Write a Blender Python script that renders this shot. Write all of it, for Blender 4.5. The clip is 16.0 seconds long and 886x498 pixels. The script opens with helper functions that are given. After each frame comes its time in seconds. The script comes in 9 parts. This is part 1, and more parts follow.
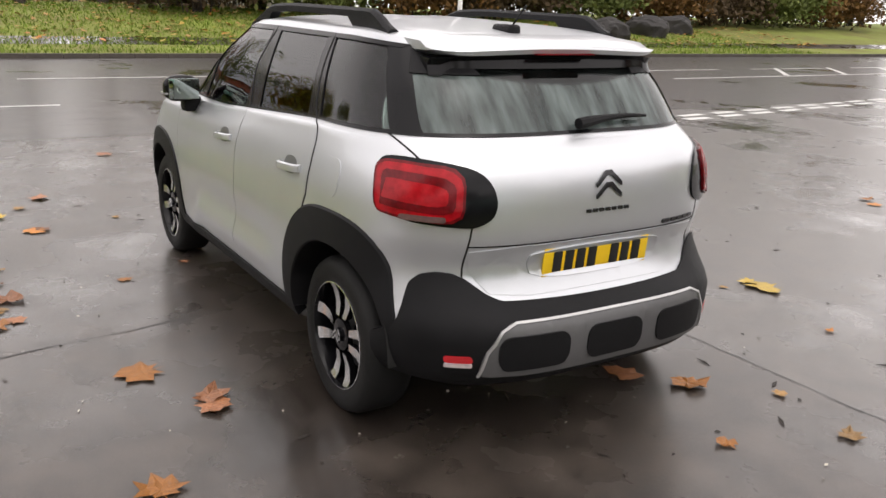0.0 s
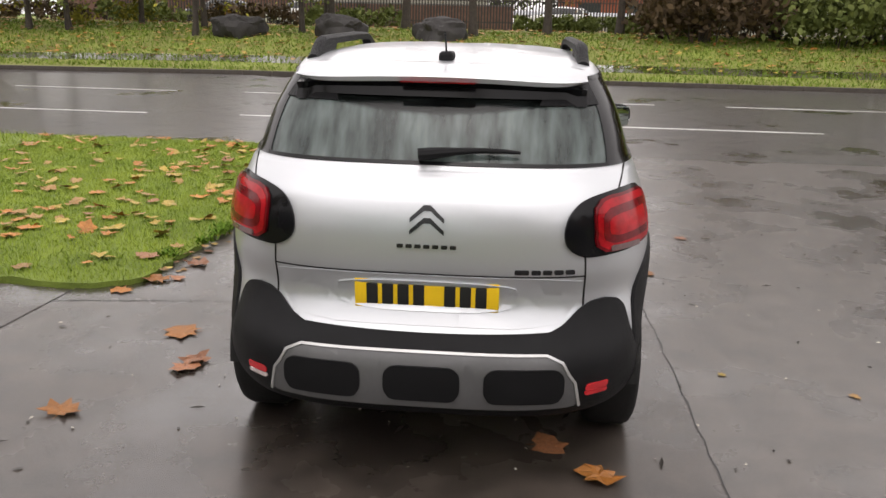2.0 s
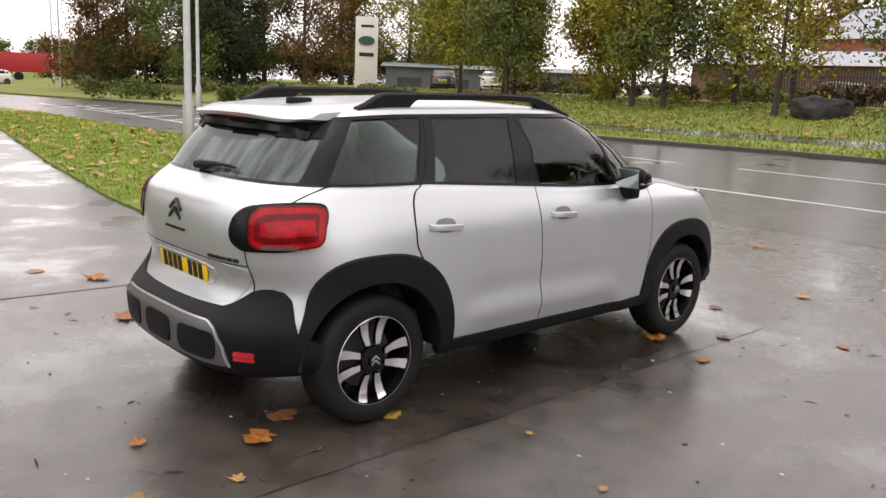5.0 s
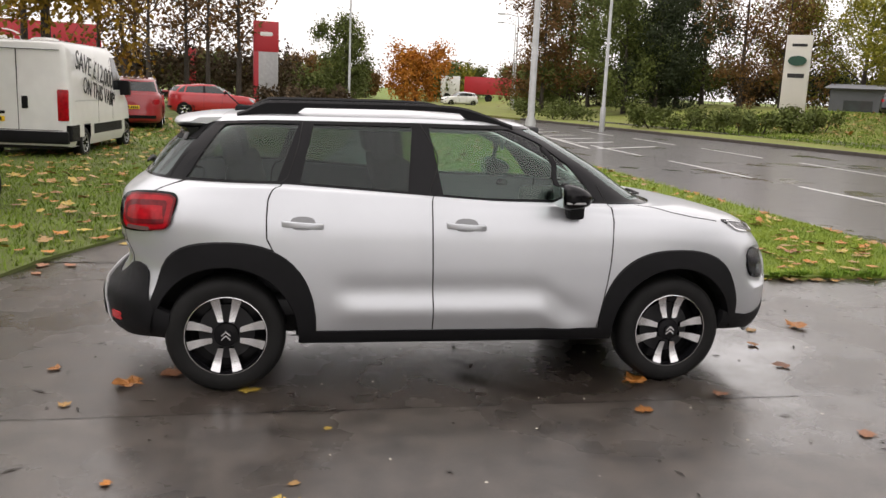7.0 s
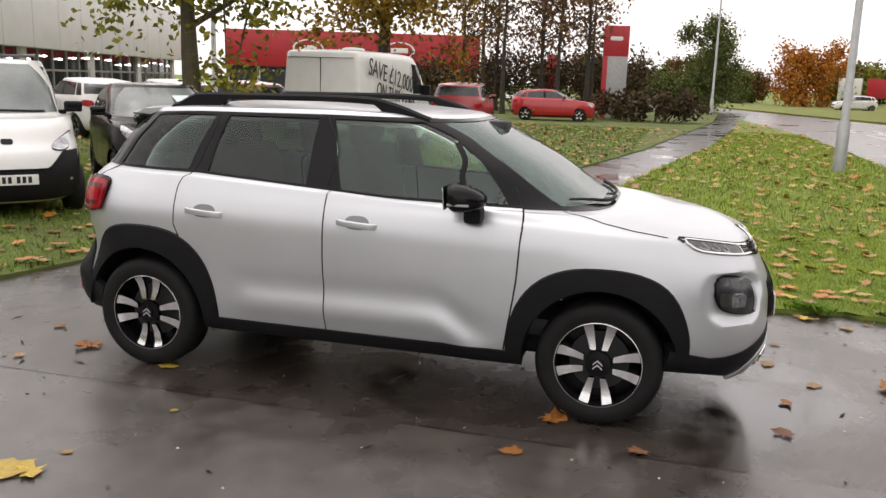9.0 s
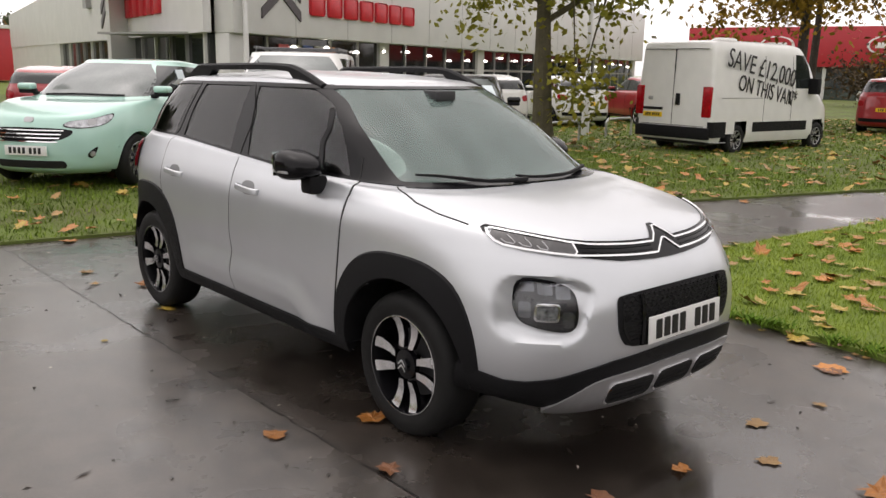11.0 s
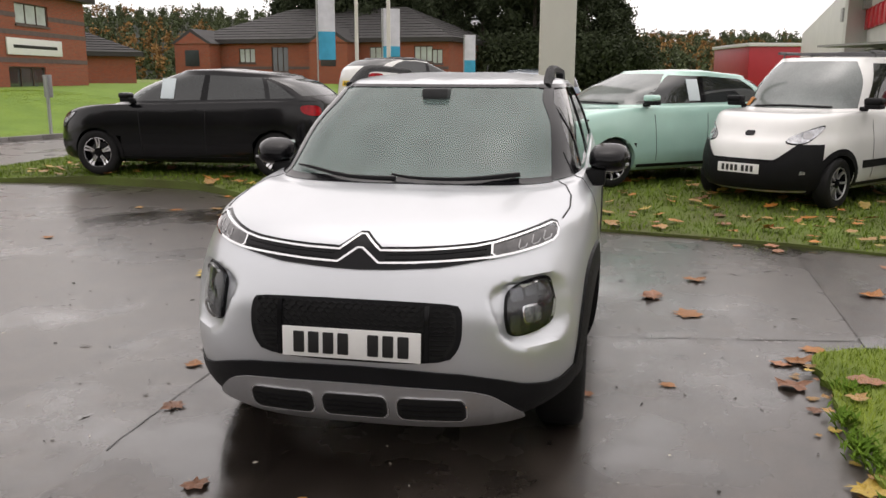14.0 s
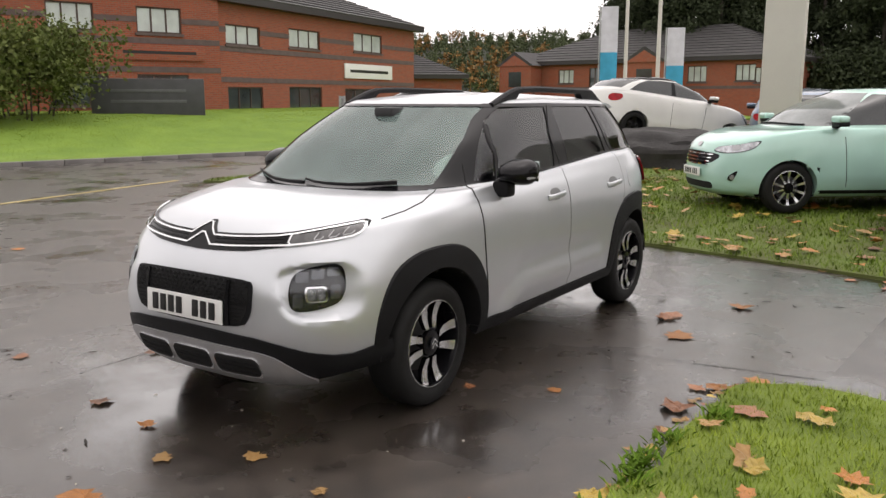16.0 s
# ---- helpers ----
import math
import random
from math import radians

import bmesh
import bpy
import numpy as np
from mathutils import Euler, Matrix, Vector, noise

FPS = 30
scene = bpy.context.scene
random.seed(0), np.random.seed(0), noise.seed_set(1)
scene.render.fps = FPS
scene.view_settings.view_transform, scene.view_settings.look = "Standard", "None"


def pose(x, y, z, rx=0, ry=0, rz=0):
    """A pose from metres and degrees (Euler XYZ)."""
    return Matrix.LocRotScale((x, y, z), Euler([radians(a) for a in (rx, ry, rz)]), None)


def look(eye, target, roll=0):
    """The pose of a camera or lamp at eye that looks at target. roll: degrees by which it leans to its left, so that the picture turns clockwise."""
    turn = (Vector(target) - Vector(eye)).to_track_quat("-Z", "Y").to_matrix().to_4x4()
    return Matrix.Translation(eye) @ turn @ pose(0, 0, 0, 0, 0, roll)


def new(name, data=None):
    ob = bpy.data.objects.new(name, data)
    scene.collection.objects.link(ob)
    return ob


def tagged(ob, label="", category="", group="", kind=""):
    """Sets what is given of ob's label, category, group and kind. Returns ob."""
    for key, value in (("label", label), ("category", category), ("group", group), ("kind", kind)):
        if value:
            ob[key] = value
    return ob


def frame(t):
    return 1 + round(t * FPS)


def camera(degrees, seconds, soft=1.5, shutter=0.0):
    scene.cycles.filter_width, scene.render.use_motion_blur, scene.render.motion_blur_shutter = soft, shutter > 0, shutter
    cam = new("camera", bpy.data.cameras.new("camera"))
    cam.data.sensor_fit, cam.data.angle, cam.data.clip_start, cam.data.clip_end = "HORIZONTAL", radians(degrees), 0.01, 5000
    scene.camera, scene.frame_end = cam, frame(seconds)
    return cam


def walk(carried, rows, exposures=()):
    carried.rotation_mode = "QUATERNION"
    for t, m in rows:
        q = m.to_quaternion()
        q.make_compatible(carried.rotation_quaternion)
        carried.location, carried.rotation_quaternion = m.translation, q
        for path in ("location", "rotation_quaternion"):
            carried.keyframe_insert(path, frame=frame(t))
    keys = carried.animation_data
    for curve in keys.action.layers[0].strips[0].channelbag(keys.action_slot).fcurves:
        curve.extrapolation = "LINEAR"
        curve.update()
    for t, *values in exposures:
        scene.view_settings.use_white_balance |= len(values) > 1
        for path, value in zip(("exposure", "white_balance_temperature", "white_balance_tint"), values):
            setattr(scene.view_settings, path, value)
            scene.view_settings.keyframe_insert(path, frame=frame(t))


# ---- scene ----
# ---- camera ----
cam = camera(56.0, 16.0)
PATH = [
    (0, (-4.177, 2.128, 1.598), (-2.549, 1.106, 1.044), 1.9),
    (0.5, (-4.449, 1.488, 1.717), (-2.678, 0.779, 1.116), 1.4),
    (1, (-4.568, 0.943, 1.677), (-2.711, 0.453, 1.119), 1.6),
    (1.5, (-4.688, 0.309, 1.682), (-2.773, 0.135, 1.131), 1.8),
    (2, (-4.72, -0.283, 1.654), (-2.796, -0.128, 1.131), 1.4),
    (2.5, (-4.836, -0.907, 1.669), (-2.96, -0.443, 1.156), 1.7),
    (3, (-4.852, -1.453, 1.595), (-3.007, -0.82, 1.155), 2.9),
    (3.5, (-4.69, -2.115, 1.597), (-2.943, -1.24, 1.168), 2.8),
    (3.7, (-4.609, -2.37, 1.624), (-2.908, -1.407, 1.2), 2.7),
    (5.8, (-2.673, -4.692, 1.647), (-1.721, -2.98, 1.241), 2.3),
    (6, (-2.386, -4.877, 1.72), (-1.545, -3.111, 1.303), 2.3),
    (6.5, (-1.72, -5.112, 1.698), (-1.104, -3.25, 1.305), 2.6),
    (7, (-1.015, -5.312, 1.692), (-0.635, -3.385, 1.315), 2.5),
    (7.5, (-0.347, -5.299, 1.676), (-0.189, -3.342, 1.297), 2.0),
    (8, (0.326, -5.25, 1.686), (0.253, -3.29, 1.293), 1.6),
    (8.5, (0.948, -5.079, 1.66), (0.656, -3.14, 1.267), 1.7),
    (8.7, (1.192, -5.013, 1.697), (0.812, -3.089, 1.304), 1.8),
    (10.8, (3.789, -3.191, 1.624), (2.41, -1.807, 1.205), 0.9),
    (11, (3.956, -2.988, 1.58), (2.5, -1.685, 1.161), 1.2),
    (11.5, (4.301, -2.414, 1.561), (2.679, -1.33, 1.128), 1.3),
    (12, (4.52, -1.791, 1.558), (2.768, -0.944, 1.106), 0.7),
    (12.5, (4.709, -1.141, 1.561), (2.848, -0.579, 1.102), 0.1),
    (13, (4.812, -0.488, 1.552), (2.879, -0.24, 1.114), -0.1),
    (13.5, (4.913, 0.22, 1.543), (2.962, 0.141, 1.123), 0.4),
    (14, (4.911, 0.872, 1.532), (2.99, 0.502, 1.128), 0.2),
    (14.5, (4.917, 1.509, 1.546), (3.053, 0.91, 1.146), -0.4),
    (15, (4.841, 2.058, 1.527), (3.044, 1.27, 1.147), -0.8),
    (15.5, (4.735, 2.623, 1.518), (3.015, 1.667, 1.164), -0.8),
    (16, (4.598, 3.09, 1.538), (2.964, 1.997, 1.178), 0.0),
]
EXPOSURE = [(0.0, 0.49), (2.0, 0.42), (3.5, 0.58), (6.0, 0.43), (7.0, 0.35), (11.0, 0.20), (13.5, 0.10), (16.0, 0.27)]
walk(cam, [(t, look(eye, target, roll)) for t, eye, target, roll in PATH], exposures=[(t, e, 6850, 16) for t, e in EXPOSURE])

# ---- world and light: an overcast autumn day ----
world = bpy.data.worlds.new("overcast_sky")
scene.world = world
world.use_nodes = True
wn, wl = world.node_tree.nodes, world.node_tree.links
wn.clear()
sky = wn.new("ShaderNodeTexSky")
sky.sky_type = "NISHITA"
sky.sun_disc = False
sky.sun_elevation, sky.sun_rotation = radians(74), radians(276)
sky.air_density, sky.dust_density, sky.ozone_density = 1.0, 3.0, 1.0
grey = wn.new("ShaderNodeHueSaturation")
grey.inputs["Saturation"].default_value = 0.10
cloud = wn.new("ShaderNodeTexNoise")
cloud.inputs["Scale"].default_value, cloud.inputs["Detail"].default_value = 2.2, 5
cramp = wn.new("ShaderNodeMapRange")
cramp.inputs[1].default_value, cramp.inputs[2].default_value = 0.3, 0.7
cramp.inputs[3].default_value, cramp.inputs[4].default_value = 0.86, 1.14
cmul = wn.new("ShaderNodeVectorMath")
cmul.operation = "MULTIPLY"
wbg = wn.new("ShaderNodeBackground")
wbg.inputs["Strength"].default_value = 0.15
wout = wn.new("ShaderNodeOutputWorld")
wl.new(sky.outputs[0], grey.inputs["Color"])
wl.new(cloud.outputs["Fac"], cramp.inputs[0])
# a closed cloud layer evens the sky out
veil = wn.new("ShaderNodeMix")
veil.data_type = "RGBA"
veil.inputs[0].default_value = 0.75
veil.inputs[7].default_value = (3.3, 3.3, 3.3, 1)
wl.new(grey.outputs[0], veil.inputs[6])
wl.new(veil.outputs[2], cmul.inputs[0])
wl.new(cramp.outputs[0], cmul.inputs[1])
# the cloud layer is a little thicker overhead
wco = wn.new("ShaderNodeTexCoord")
wsep = wn.new("ShaderNodeSeparateXYZ")
wgrad = wn.new("ShaderNodeMapRange")
wgrad.inputs[1].default_value, wgrad.inputs[2].default_value = 0.0, 0.75
wgrad.inputs[3].default_value, wgrad.inputs[4].default_value = 2.28, 2.1
wmul = wn.new("ShaderNodeVectorMath")
wmul.operation = "MULTIPLY"
wl.new(wco.outputs["Generated"], wsep.inputs[0])
wl.new(wsep.outputs["Z"], wgrad.inputs[0])
wl.new(cmul.outputs[0], wmul.inputs[0])
wl.new(wgrad.outputs[0], wmul.inputs[1])
wl.new(wmul.outputs[0], wbg.inputs["Color"])
wl.new(wbg.outputs[0], wout.inputs["Surface"])
sun_data = bpy.data.lights.new("sun", "SUN")
sun_data.energy, sun_data.angle, sun_data.color = 0.35, radians(75), (1.0, 0.97, 0.93)
sun = new("sun", sun_data)
sun.matrix_world = look((0, 0, 40), (11, -1, 0))

# ---- materials ----
MATS = {}


def mat(name, base, rough=0.5, metal=0.0, vary=0.12, scale=6.0, bump=0.0, bscale=60.0, coat=0.0, rvary=0.0,
        spec=0.5, emit=0.0, base2=None, island=False, per_object=0.0):
    """A surface of two colours mixed by a coarse and a fine noise, with relief."""
    if name in MATS:
        return MATS[name]
    m = bpy.data.materials.new(name)
    m.use_nodes = True
    n, l = m.node_tree.nodes, m.node_tree.links
    b = n["Principled BSDF"]
    co = n.new("ShaderNodeTexCoord")
    a = n.new("ShaderNodeTexNoise")
    a.inputs["Scale"].default_value, a.inputs["Detail"].default_value = scale, 6
    f = n.new("ShaderNodeTexNoise")
    f.inputs["Scale"].default_value, f.inputs["Detail"].default_value = bscale, 4
    l.new(co.outputs["Object"], a.inputs["Vector"])
    l.new(co.outputs["Object"], f.inputs["Vector"])
    add = n.new("ShaderNodeMath")
    add.operation = "MULTIPLY_ADD"
    l.new(f.outputs["Fac"], add.inputs[0])
    add.inputs[1].default_value = 0.4
    l.new(a.outputs["Fac"], add.inputs[2])
    ramp = n.new("ShaderNodeMapRange")
    ramp.inputs[1].default_value, ramp.inputs[2].default_value = 0.45, 0.95
    l.new(add.outputs[0], ramp.inputs[0])
    mix = n.new("ShaderNodeMix")
    mix.data_type = "RGBA"
    c2 = base2 or tuple(min(1, c * (1 + vary)) for c in base)
    c1 = base if base2 else tuple(c * (1 - vary) for c in base)
    mix.inputs[6].default_value, mix.inputs[7].default_value = (*c1, 1), (*c2, 1)
    l.new(ramp.outputs[0], mix.inputs[0])
    col = mix.outputs[2]
    if island or per_object:
        if island:
            rnd = n.new("ShaderNodeNewGeometry").outputs["Random Per Island"]
        else:
            rnd = n.new("ShaderNodeObjectInfo").outputs["Random"]
        r2 = n.new("ShaderNodeMapRange")
        amount = per_object or 0.24
        r2.inputs[3].default_value, r2.inputs[4].default_value = 1 - amount, 1 + amount
        l.new(rnd, r2.inputs[0])
        vm = n.new("ShaderNodeVectorMath")
        vm.operation = "MULTIPLY"
        l.new(col, vm.inputs[0])
        l.new(r2.outputs[0], vm.inputs[1])
        col = vm.outputs[0]
    l.new(col, b.inputs["Base Color"])
    b.inputs["Roughness"].default_value = rough
    if rvary:
        rr = n.new("ShaderNodeMapRange")
        rr.inputs[1].default_value, rr.inputs[2].default_value = 0.35, 0.65
        rr.inputs[3].default_value, rr.inputs[4].default_value = max(0.02, rough - rvary), rough + rvary
        l.new(a.outputs["Fac"], rr.inputs[0])
        l.new(rr.outputs[0], b.inputs["Roughness"])
    b.inputs["Metallic"].default_value = metal
    b.inputs["Specular IOR Level"].default_value = spec
    b.inputs["Coat Weight"].default_value = coat
    b.inputs["Coat Roughness"].default_value = 0.04
    if bump:
        bp = n.new("ShaderNodeBump")
        bp.inputs["Strength"].default_value, bp.inputs["Distance"].default_value = bump, 0.01
        l.new(f.outputs["Fac"], bp.inputs["Height"])
        l.new(bp.outputs[0], b.inputs["Normal"])
    if emit:
        l.new(col, b.inputs["Emission Color"])
        b.inputs["Emission Strength"].default_value = emit
    MATS[name] = m
    return m


def glass(name, tint, gloss=1.0, rough=0.0, ior=1.5, film=0.0, film_col=(0.4, 0.45, 0.43), streaks=0.0, clear_top=None):
    """A thin pane: tinted see-through with a Fresnel reflection; film: how much mist and rain lie on it, run down in streaks."""
    if name in MATS:
        return MATS[name]
    m = bpy.data.materials.new(name)
    m.use_nodes = True
    n, l = m.node_tree.nodes, m.node_tree.links
    n.remove(n["Principled BSDF"])
    tr, gl, mx, fr = (n.new(k) for k in ("ShaderNodeBsdfTransparent", "ShaderNodeBsdfGlossy", "ShaderNodeMixShader", "ShaderNodeFresnel"))
    tr.inputs["Color"].default_value = (*tint, 1)
    gl.inputs["Roughness"].default_value = rough
    gl.inputs["Color"].default_value = (gloss, gloss, gloss, 1)
    fr.inputs["IOR"].default_value = ior
    l.new(fr.outputs[0], mx.inputs[0])
    under = tr.outputs[0]
    if film:
        df, fm = n.new("ShaderNodeBsdfDiffuse"), n.new("ShaderNodeMixShader")
        df.inputs["Color"].default_value = (*film_col, 1)
        co, mp, nz, rg = n.new("ShaderNodeTexCoord"), n.new("ShaderNodeMapping"), n.new("ShaderNodeTexNoise"), n.new("ShaderNodeMapRange")
        mp.inputs["Scale"].default_value = (3, 9, 1.2) if streaks else (4, 4, 4)
        nz.inputs["Scale"].default_value, nz.inputs["Detail"].default_value = 1.6, 5
        rg.inputs[1].default_value, rg.inputs[2].default_value = 0.35, 0.65
        rg.inputs[3].default_value, rg.inputs[4].default_value = film * (1 - max(streaks, 0.15)), film * (1 + max(streaks, 0.15))
        l.new(co.outputs["Object"], mp.inputs[0])
        l.new(mp.outputs[0], nz.inputs["Vector"])
        l.new(nz.outputs["Fac"], rg.inputs[0])
        amount = rg.outputs[0]
        if clear_top:
            # mist below an arc, the glass clear above it
            z0, sag = clear_top
            sx, sq, lim = n.new("ShaderNodeSeparateXYZ"), n.new("ShaderNodeMath"), n.new("ShaderNodeMath")
            l.new(co.outputs["Object"], sx.inputs[0])
            sq.operation = "MULTIPLY"
            l.new(sx.outputs["Y"], sq.inputs[0])
            l.new(sx.outputs["Y"], sq.inputs[1])
            lim.operation = "MULTIPLY_ADD"
            l.new(sq.outputs[0], lim.inputs[0])
            lim.inputs[1].default_value = -sag
            l.new(sx.outputs["Z"], lim.inputs[2])
            edge, mul = n.new("ShaderNodeMapRange"), n.new("ShaderNodeMath")
            edge.interpolation_type = "SMOOTHSTEP"
            edge.inputs[1].default_value, edge.inputs[2].default_value = z0 - 0.012, z0 + 0.008
            edge.inputs[3].default_value, edge.inputs[4].default_value = 1.0, 0.06
            l.new(lim.outputs[0], edge.inputs[0])
            mul.operation = "MULTIPLY"
            l.new(amount, mul.inputs[0])
            l.new(edge.outputs[0], mul.inputs[1])
            amount = mul.outputs[0]
        l.new(amount, fm.inputs[0])
        l.new(tr.outputs[0], fm.inputs[1])
        l.new(df.outputs[0], fm.inputs[2])
        under = fm.outputs[0]
    l.new(under, mx.inputs[1])
    l.new(gl.outputs[0], mx.inputs[2])
    l.new(mx.outputs[0], n["Material Output"].inputs["Surface"])
    MATS[name] = m
    return m


def wet_ground(name, dry, wet, scale, puddle, rough_dry, bump, ior=1.30, soft=0.16, film=0.21):
    """Wet tarmac: damp film and standing water by a wide noise, stones by a fine one."""
    m = bpy.data.materials.new(name)
    m.use_nodes = True
    n, l = m.node_tree.nodes, m.node_tree.links
    b = n["Principled BSDF"]
    co = n.new("ShaderNodeTexCoord")
    wide, mid, fine, stone = (n.new("ShaderNodeTexNoise") for _ in range(4))
    for node, s, d in ((wide, scale, 7), (mid, scale * 7, 6), (fine, 90, 5), (stone, 260, 2)):
        node.inputs["Scale"].default_value, node.inputs["Detail"].default_value = s, d
        node.inputs["Roughness"].default_value = 0.6
        l.new(co.outputs["Object"], node.inputs["Vector"])
    w = n.new("ShaderNodeMapRange")
    w.interpolation_type = "SMOOTHSTEP"
    w.inputs[1].default_value, w.inputs[2].default_value = puddle, puddle + soft
    l.new(wide.outputs["Fac"], w.inputs[0])
    var = n.new("ShaderNodeMapRange")
    var.inputs[1].default_value, var.inputs[2].default_value = 0.3, 0.7
    c1, c2 = n.new("ShaderNodeMix"), n.new("ShaderNodeMix")
    for c in (c1, c2):
        c.data_type = "RGBA"
    c1.inputs[6].default_value, c1.inputs[7].default_value = (*[v * 0.38 for v in dry], 1), (*[v * 1.62 for v in dry], 1)
    grit = n.new("ShaderNodeMath")
    grit.operation = "MULTIPLY_ADD"
    l.new(fine.outputs["Fac"], grit.inputs[0])
    grit.inputs[1].default_value = 0.5
    l.new(mid.outputs["Fac"], grit.inputs[2])
    var.inputs[1].default_value, var.inputs[2].default_value = 0.52, 0.98
    l.new(grit.outputs[0], var.inputs[0])
    l.new(var.outputs[0], c1.inputs[0])
    l.new(w.outputs[0], c2.inputs[0])
    l.new(c1.outputs[2], c2.inputs[6])
    c2.inputs[7].default_value = (*wet, 1)
    l.new(c2.outputs[2], b.inputs["Base Color"])
    r1 = n.new("ShaderNodeMapRange")
    r1.inputs[3].default_value, r1.inputs[4].default_value = rough_dry - 0.1, rough_dry + 0.12
    l.new(mid.outputs["Fac"], r1.inputs[0])
    r2 = n.new("ShaderNodeMix")
    l.new(w.outputs[0], r2.inputs[0])
    l.new(r1.outputs[0], r2.inputs[2])
    r2.inputs[3].default_value = 0.06
    l.new(r2.outputs[0], b.inputs["Roughness"])
    cw, cr = n.new("ShaderNodeMapRange"), n.new("ShaderNodeMapRange")
    cw.inputs[3].default_value, cw.inputs[4].default_value = 0.75, 1.0
    cr.inputs[3].default_value, cr.inputs[4].default_value = film, 0.3 * film
    l.new(w.outputs[0], cw.inputs[0])
    l.new(w.outputs[0], cr.inputs[0])
    l.new(cw.outputs[0], b.inputs["Coat Weight"])
    l.new(cr.outputs[0], b.inputs["Coat Roughness"])
    b.inputs["Coat IOR"].default_value = ior
    b.inputs["Specular IOR Level"].default_value = 0.3
    inv = n.new("ShaderNodeMapRange")
    inv.inputs[3].default_value, inv.inputs[4].default_value = bump, bump * 0.12
    l.new(w.outputs[0], inv.inputs[0])
    hsum = n.new("ShaderNodeMath")
    l.new(fine.outputs["Fac"], hsum.inputs[0])
    l.new(stone.outputs["Fac"], hsum.inputs[1])
    bp = n.new("ShaderNodeBump")
    bp.inputs["Distance"].default_value = 0.012
    l.new(inv.outputs[0], bp.inputs["Strength"])
    l.new(hsum.outputs[0], bp.inputs["Height"])
    l.new(bp.outputs[0], b.inputs["Normal"])
    MATS[name] = m
    return m


PAINT = mat("silver_paint", (0.575, 0.595, 0.62), 0.36, 0.68, 0.03, 3, 0.05, 420, coat=0.55)
CLADDING = mat("black_grained_plastic", (0.009, 0.009, 0.010), 0.5, 0, 0.15, 8, 0.25, 700, spec=0.14)
GLOSS_BLACK = mat("gloss_black", (0.006, 0.006, 0.007), 0.14, 0, 0.1, 5, coat=0.0, spec=0.2)
RUBBER = mat("tyre_rubber", (0.010, 0.010, 0.010), 0.6, 0, 0.25, 9, 0.3, 300, spec=0.22)
DARK = mat("dark_void", (0.006, 0.006, 0.006), 0.8)
SKID = mat("satin_silver_trim", (0.42, 0.42, 0.43), 0.38, 0.6, 0.06, 6)
ALLOY = mat("diamond_cut_alloy", (0.72, 0.72, 0.73), 0.22, 0.9, 0.04, 10)
CHROME = mat("chrome", (0.85, 0.85, 0.86), 0.08, 1.0, 0.02, 5)
RED_LENS = mat("red_lens", (0.34, 0.005, 0.010), 0.16, 0, 0.4, 14, spec=0.3)
RED_DEEP = mat("deep_red_lens", (0.13, 0.003, 0.006), 0.16, 0, 0.4, 14, spec=0.3)
RED_BRIGHT = mat("bright_red_lens", (0.52, 0.02, 0.026), 0.25, 0, 0.15, 12, coat=0.12)
CLEAR = glass("clear_lens", (0.92, 0.93, 0.94))
SCREEN_GLASS = glass("windscreen_glass", (0.64, 0.74, 0.70), 0.8, 0.0, 1.40, 0.36, (0.28, 0.375, 0.35))
SIDE_GLASS = glass("side_glass", (0.72, 0.84, 0.78), 1.0, 0.0, 1.5)
PRIVACY_GLASS = glass("privacy_glass", (0.52, 0.60, 0.57), 0.9, 0.0, 1.45)
REAR_GLASS = glass("rear_glass", (0.10, 0.12, 0.12), 0.8, 0.03, 1.4, 0.30, (0.26, 0.32, 0.31), 0.6, (1.335, 0.22))
YELLOW_PLATE = mat("yellow_plate", (0.85, 0.55, 0.015), 0.4, 0, 0.04, 8)
WHITE_PLATE = mat("white_plate", (0.78, 0.78, 0.76), 0.4, 0, 0.04, 8)
INK = mat("black_ink", (0.01, 0.01, 0.01), 0.5)
SEAT = mat("dark_seat_fabric", (0.035, 0.036, 0.04), 0.85, 0, 0.2, 20, 0.3, 300)
TRIM = mat("dark_cabin_plastic", (0.03, 0.03, 0.032), 0.6, 0, 0.15, 9, 0.2, 400)

# ---- mesh helpers ----
from mathutils.bvhtree import BVHTree


def part(name, bm, material, parent=None, label="", smooth=True, flat_angle=None):
    """Links a bmesh as one mesh object, under a thing where one is given."""
    me = bpy.data.meshes.new(name)
    bm.normal_update()
    bm.to_mesh(me)
    bm.free()
    for m in material if isinstance(material, (list, tuple)) else [material]:
        me.materials.append(m)
    if smooth:
        me.polygons.foreach_set("use_smooth", [True] * len(me.polygons))
        me.set_sharp_from_angle(angle=radians(flat_angle or 38))
    ob = new(name, me)
    if parent is not None:
        ob.parent = parent
    if label:
        ob["label"] = label
    return ob


def thing(name, m, label, category, group="", kind=""):
    ob = new(name)
    ob.empty_display_size = 0.2
    ob.matrix_world = m
    return tagged(ob, label, category, group, kind)


def box(bm, lo, hi, bevel=0.0, m=None, seg=2):
    """A box between two corners, with rounded edges, added to bm."""
    b = bmesh.new()
    bmesh.ops.create_cube(b, size=1)
    for v in b.verts:
        v.co = Vector([lo[i] + (v.co[i] + 0.5) * (hi[i] - lo[i]) for i in range(3)])
    if bevel:
        bmesh.ops.bevel(b, geom=b.edges[:], offset=bevel, segments=seg, affect="EDGES", profile=0.6)
    if m is not None:
        bmesh.ops.transform(b, matrix=m, verts=b.verts[:])
    join(bm, b)
    return bm


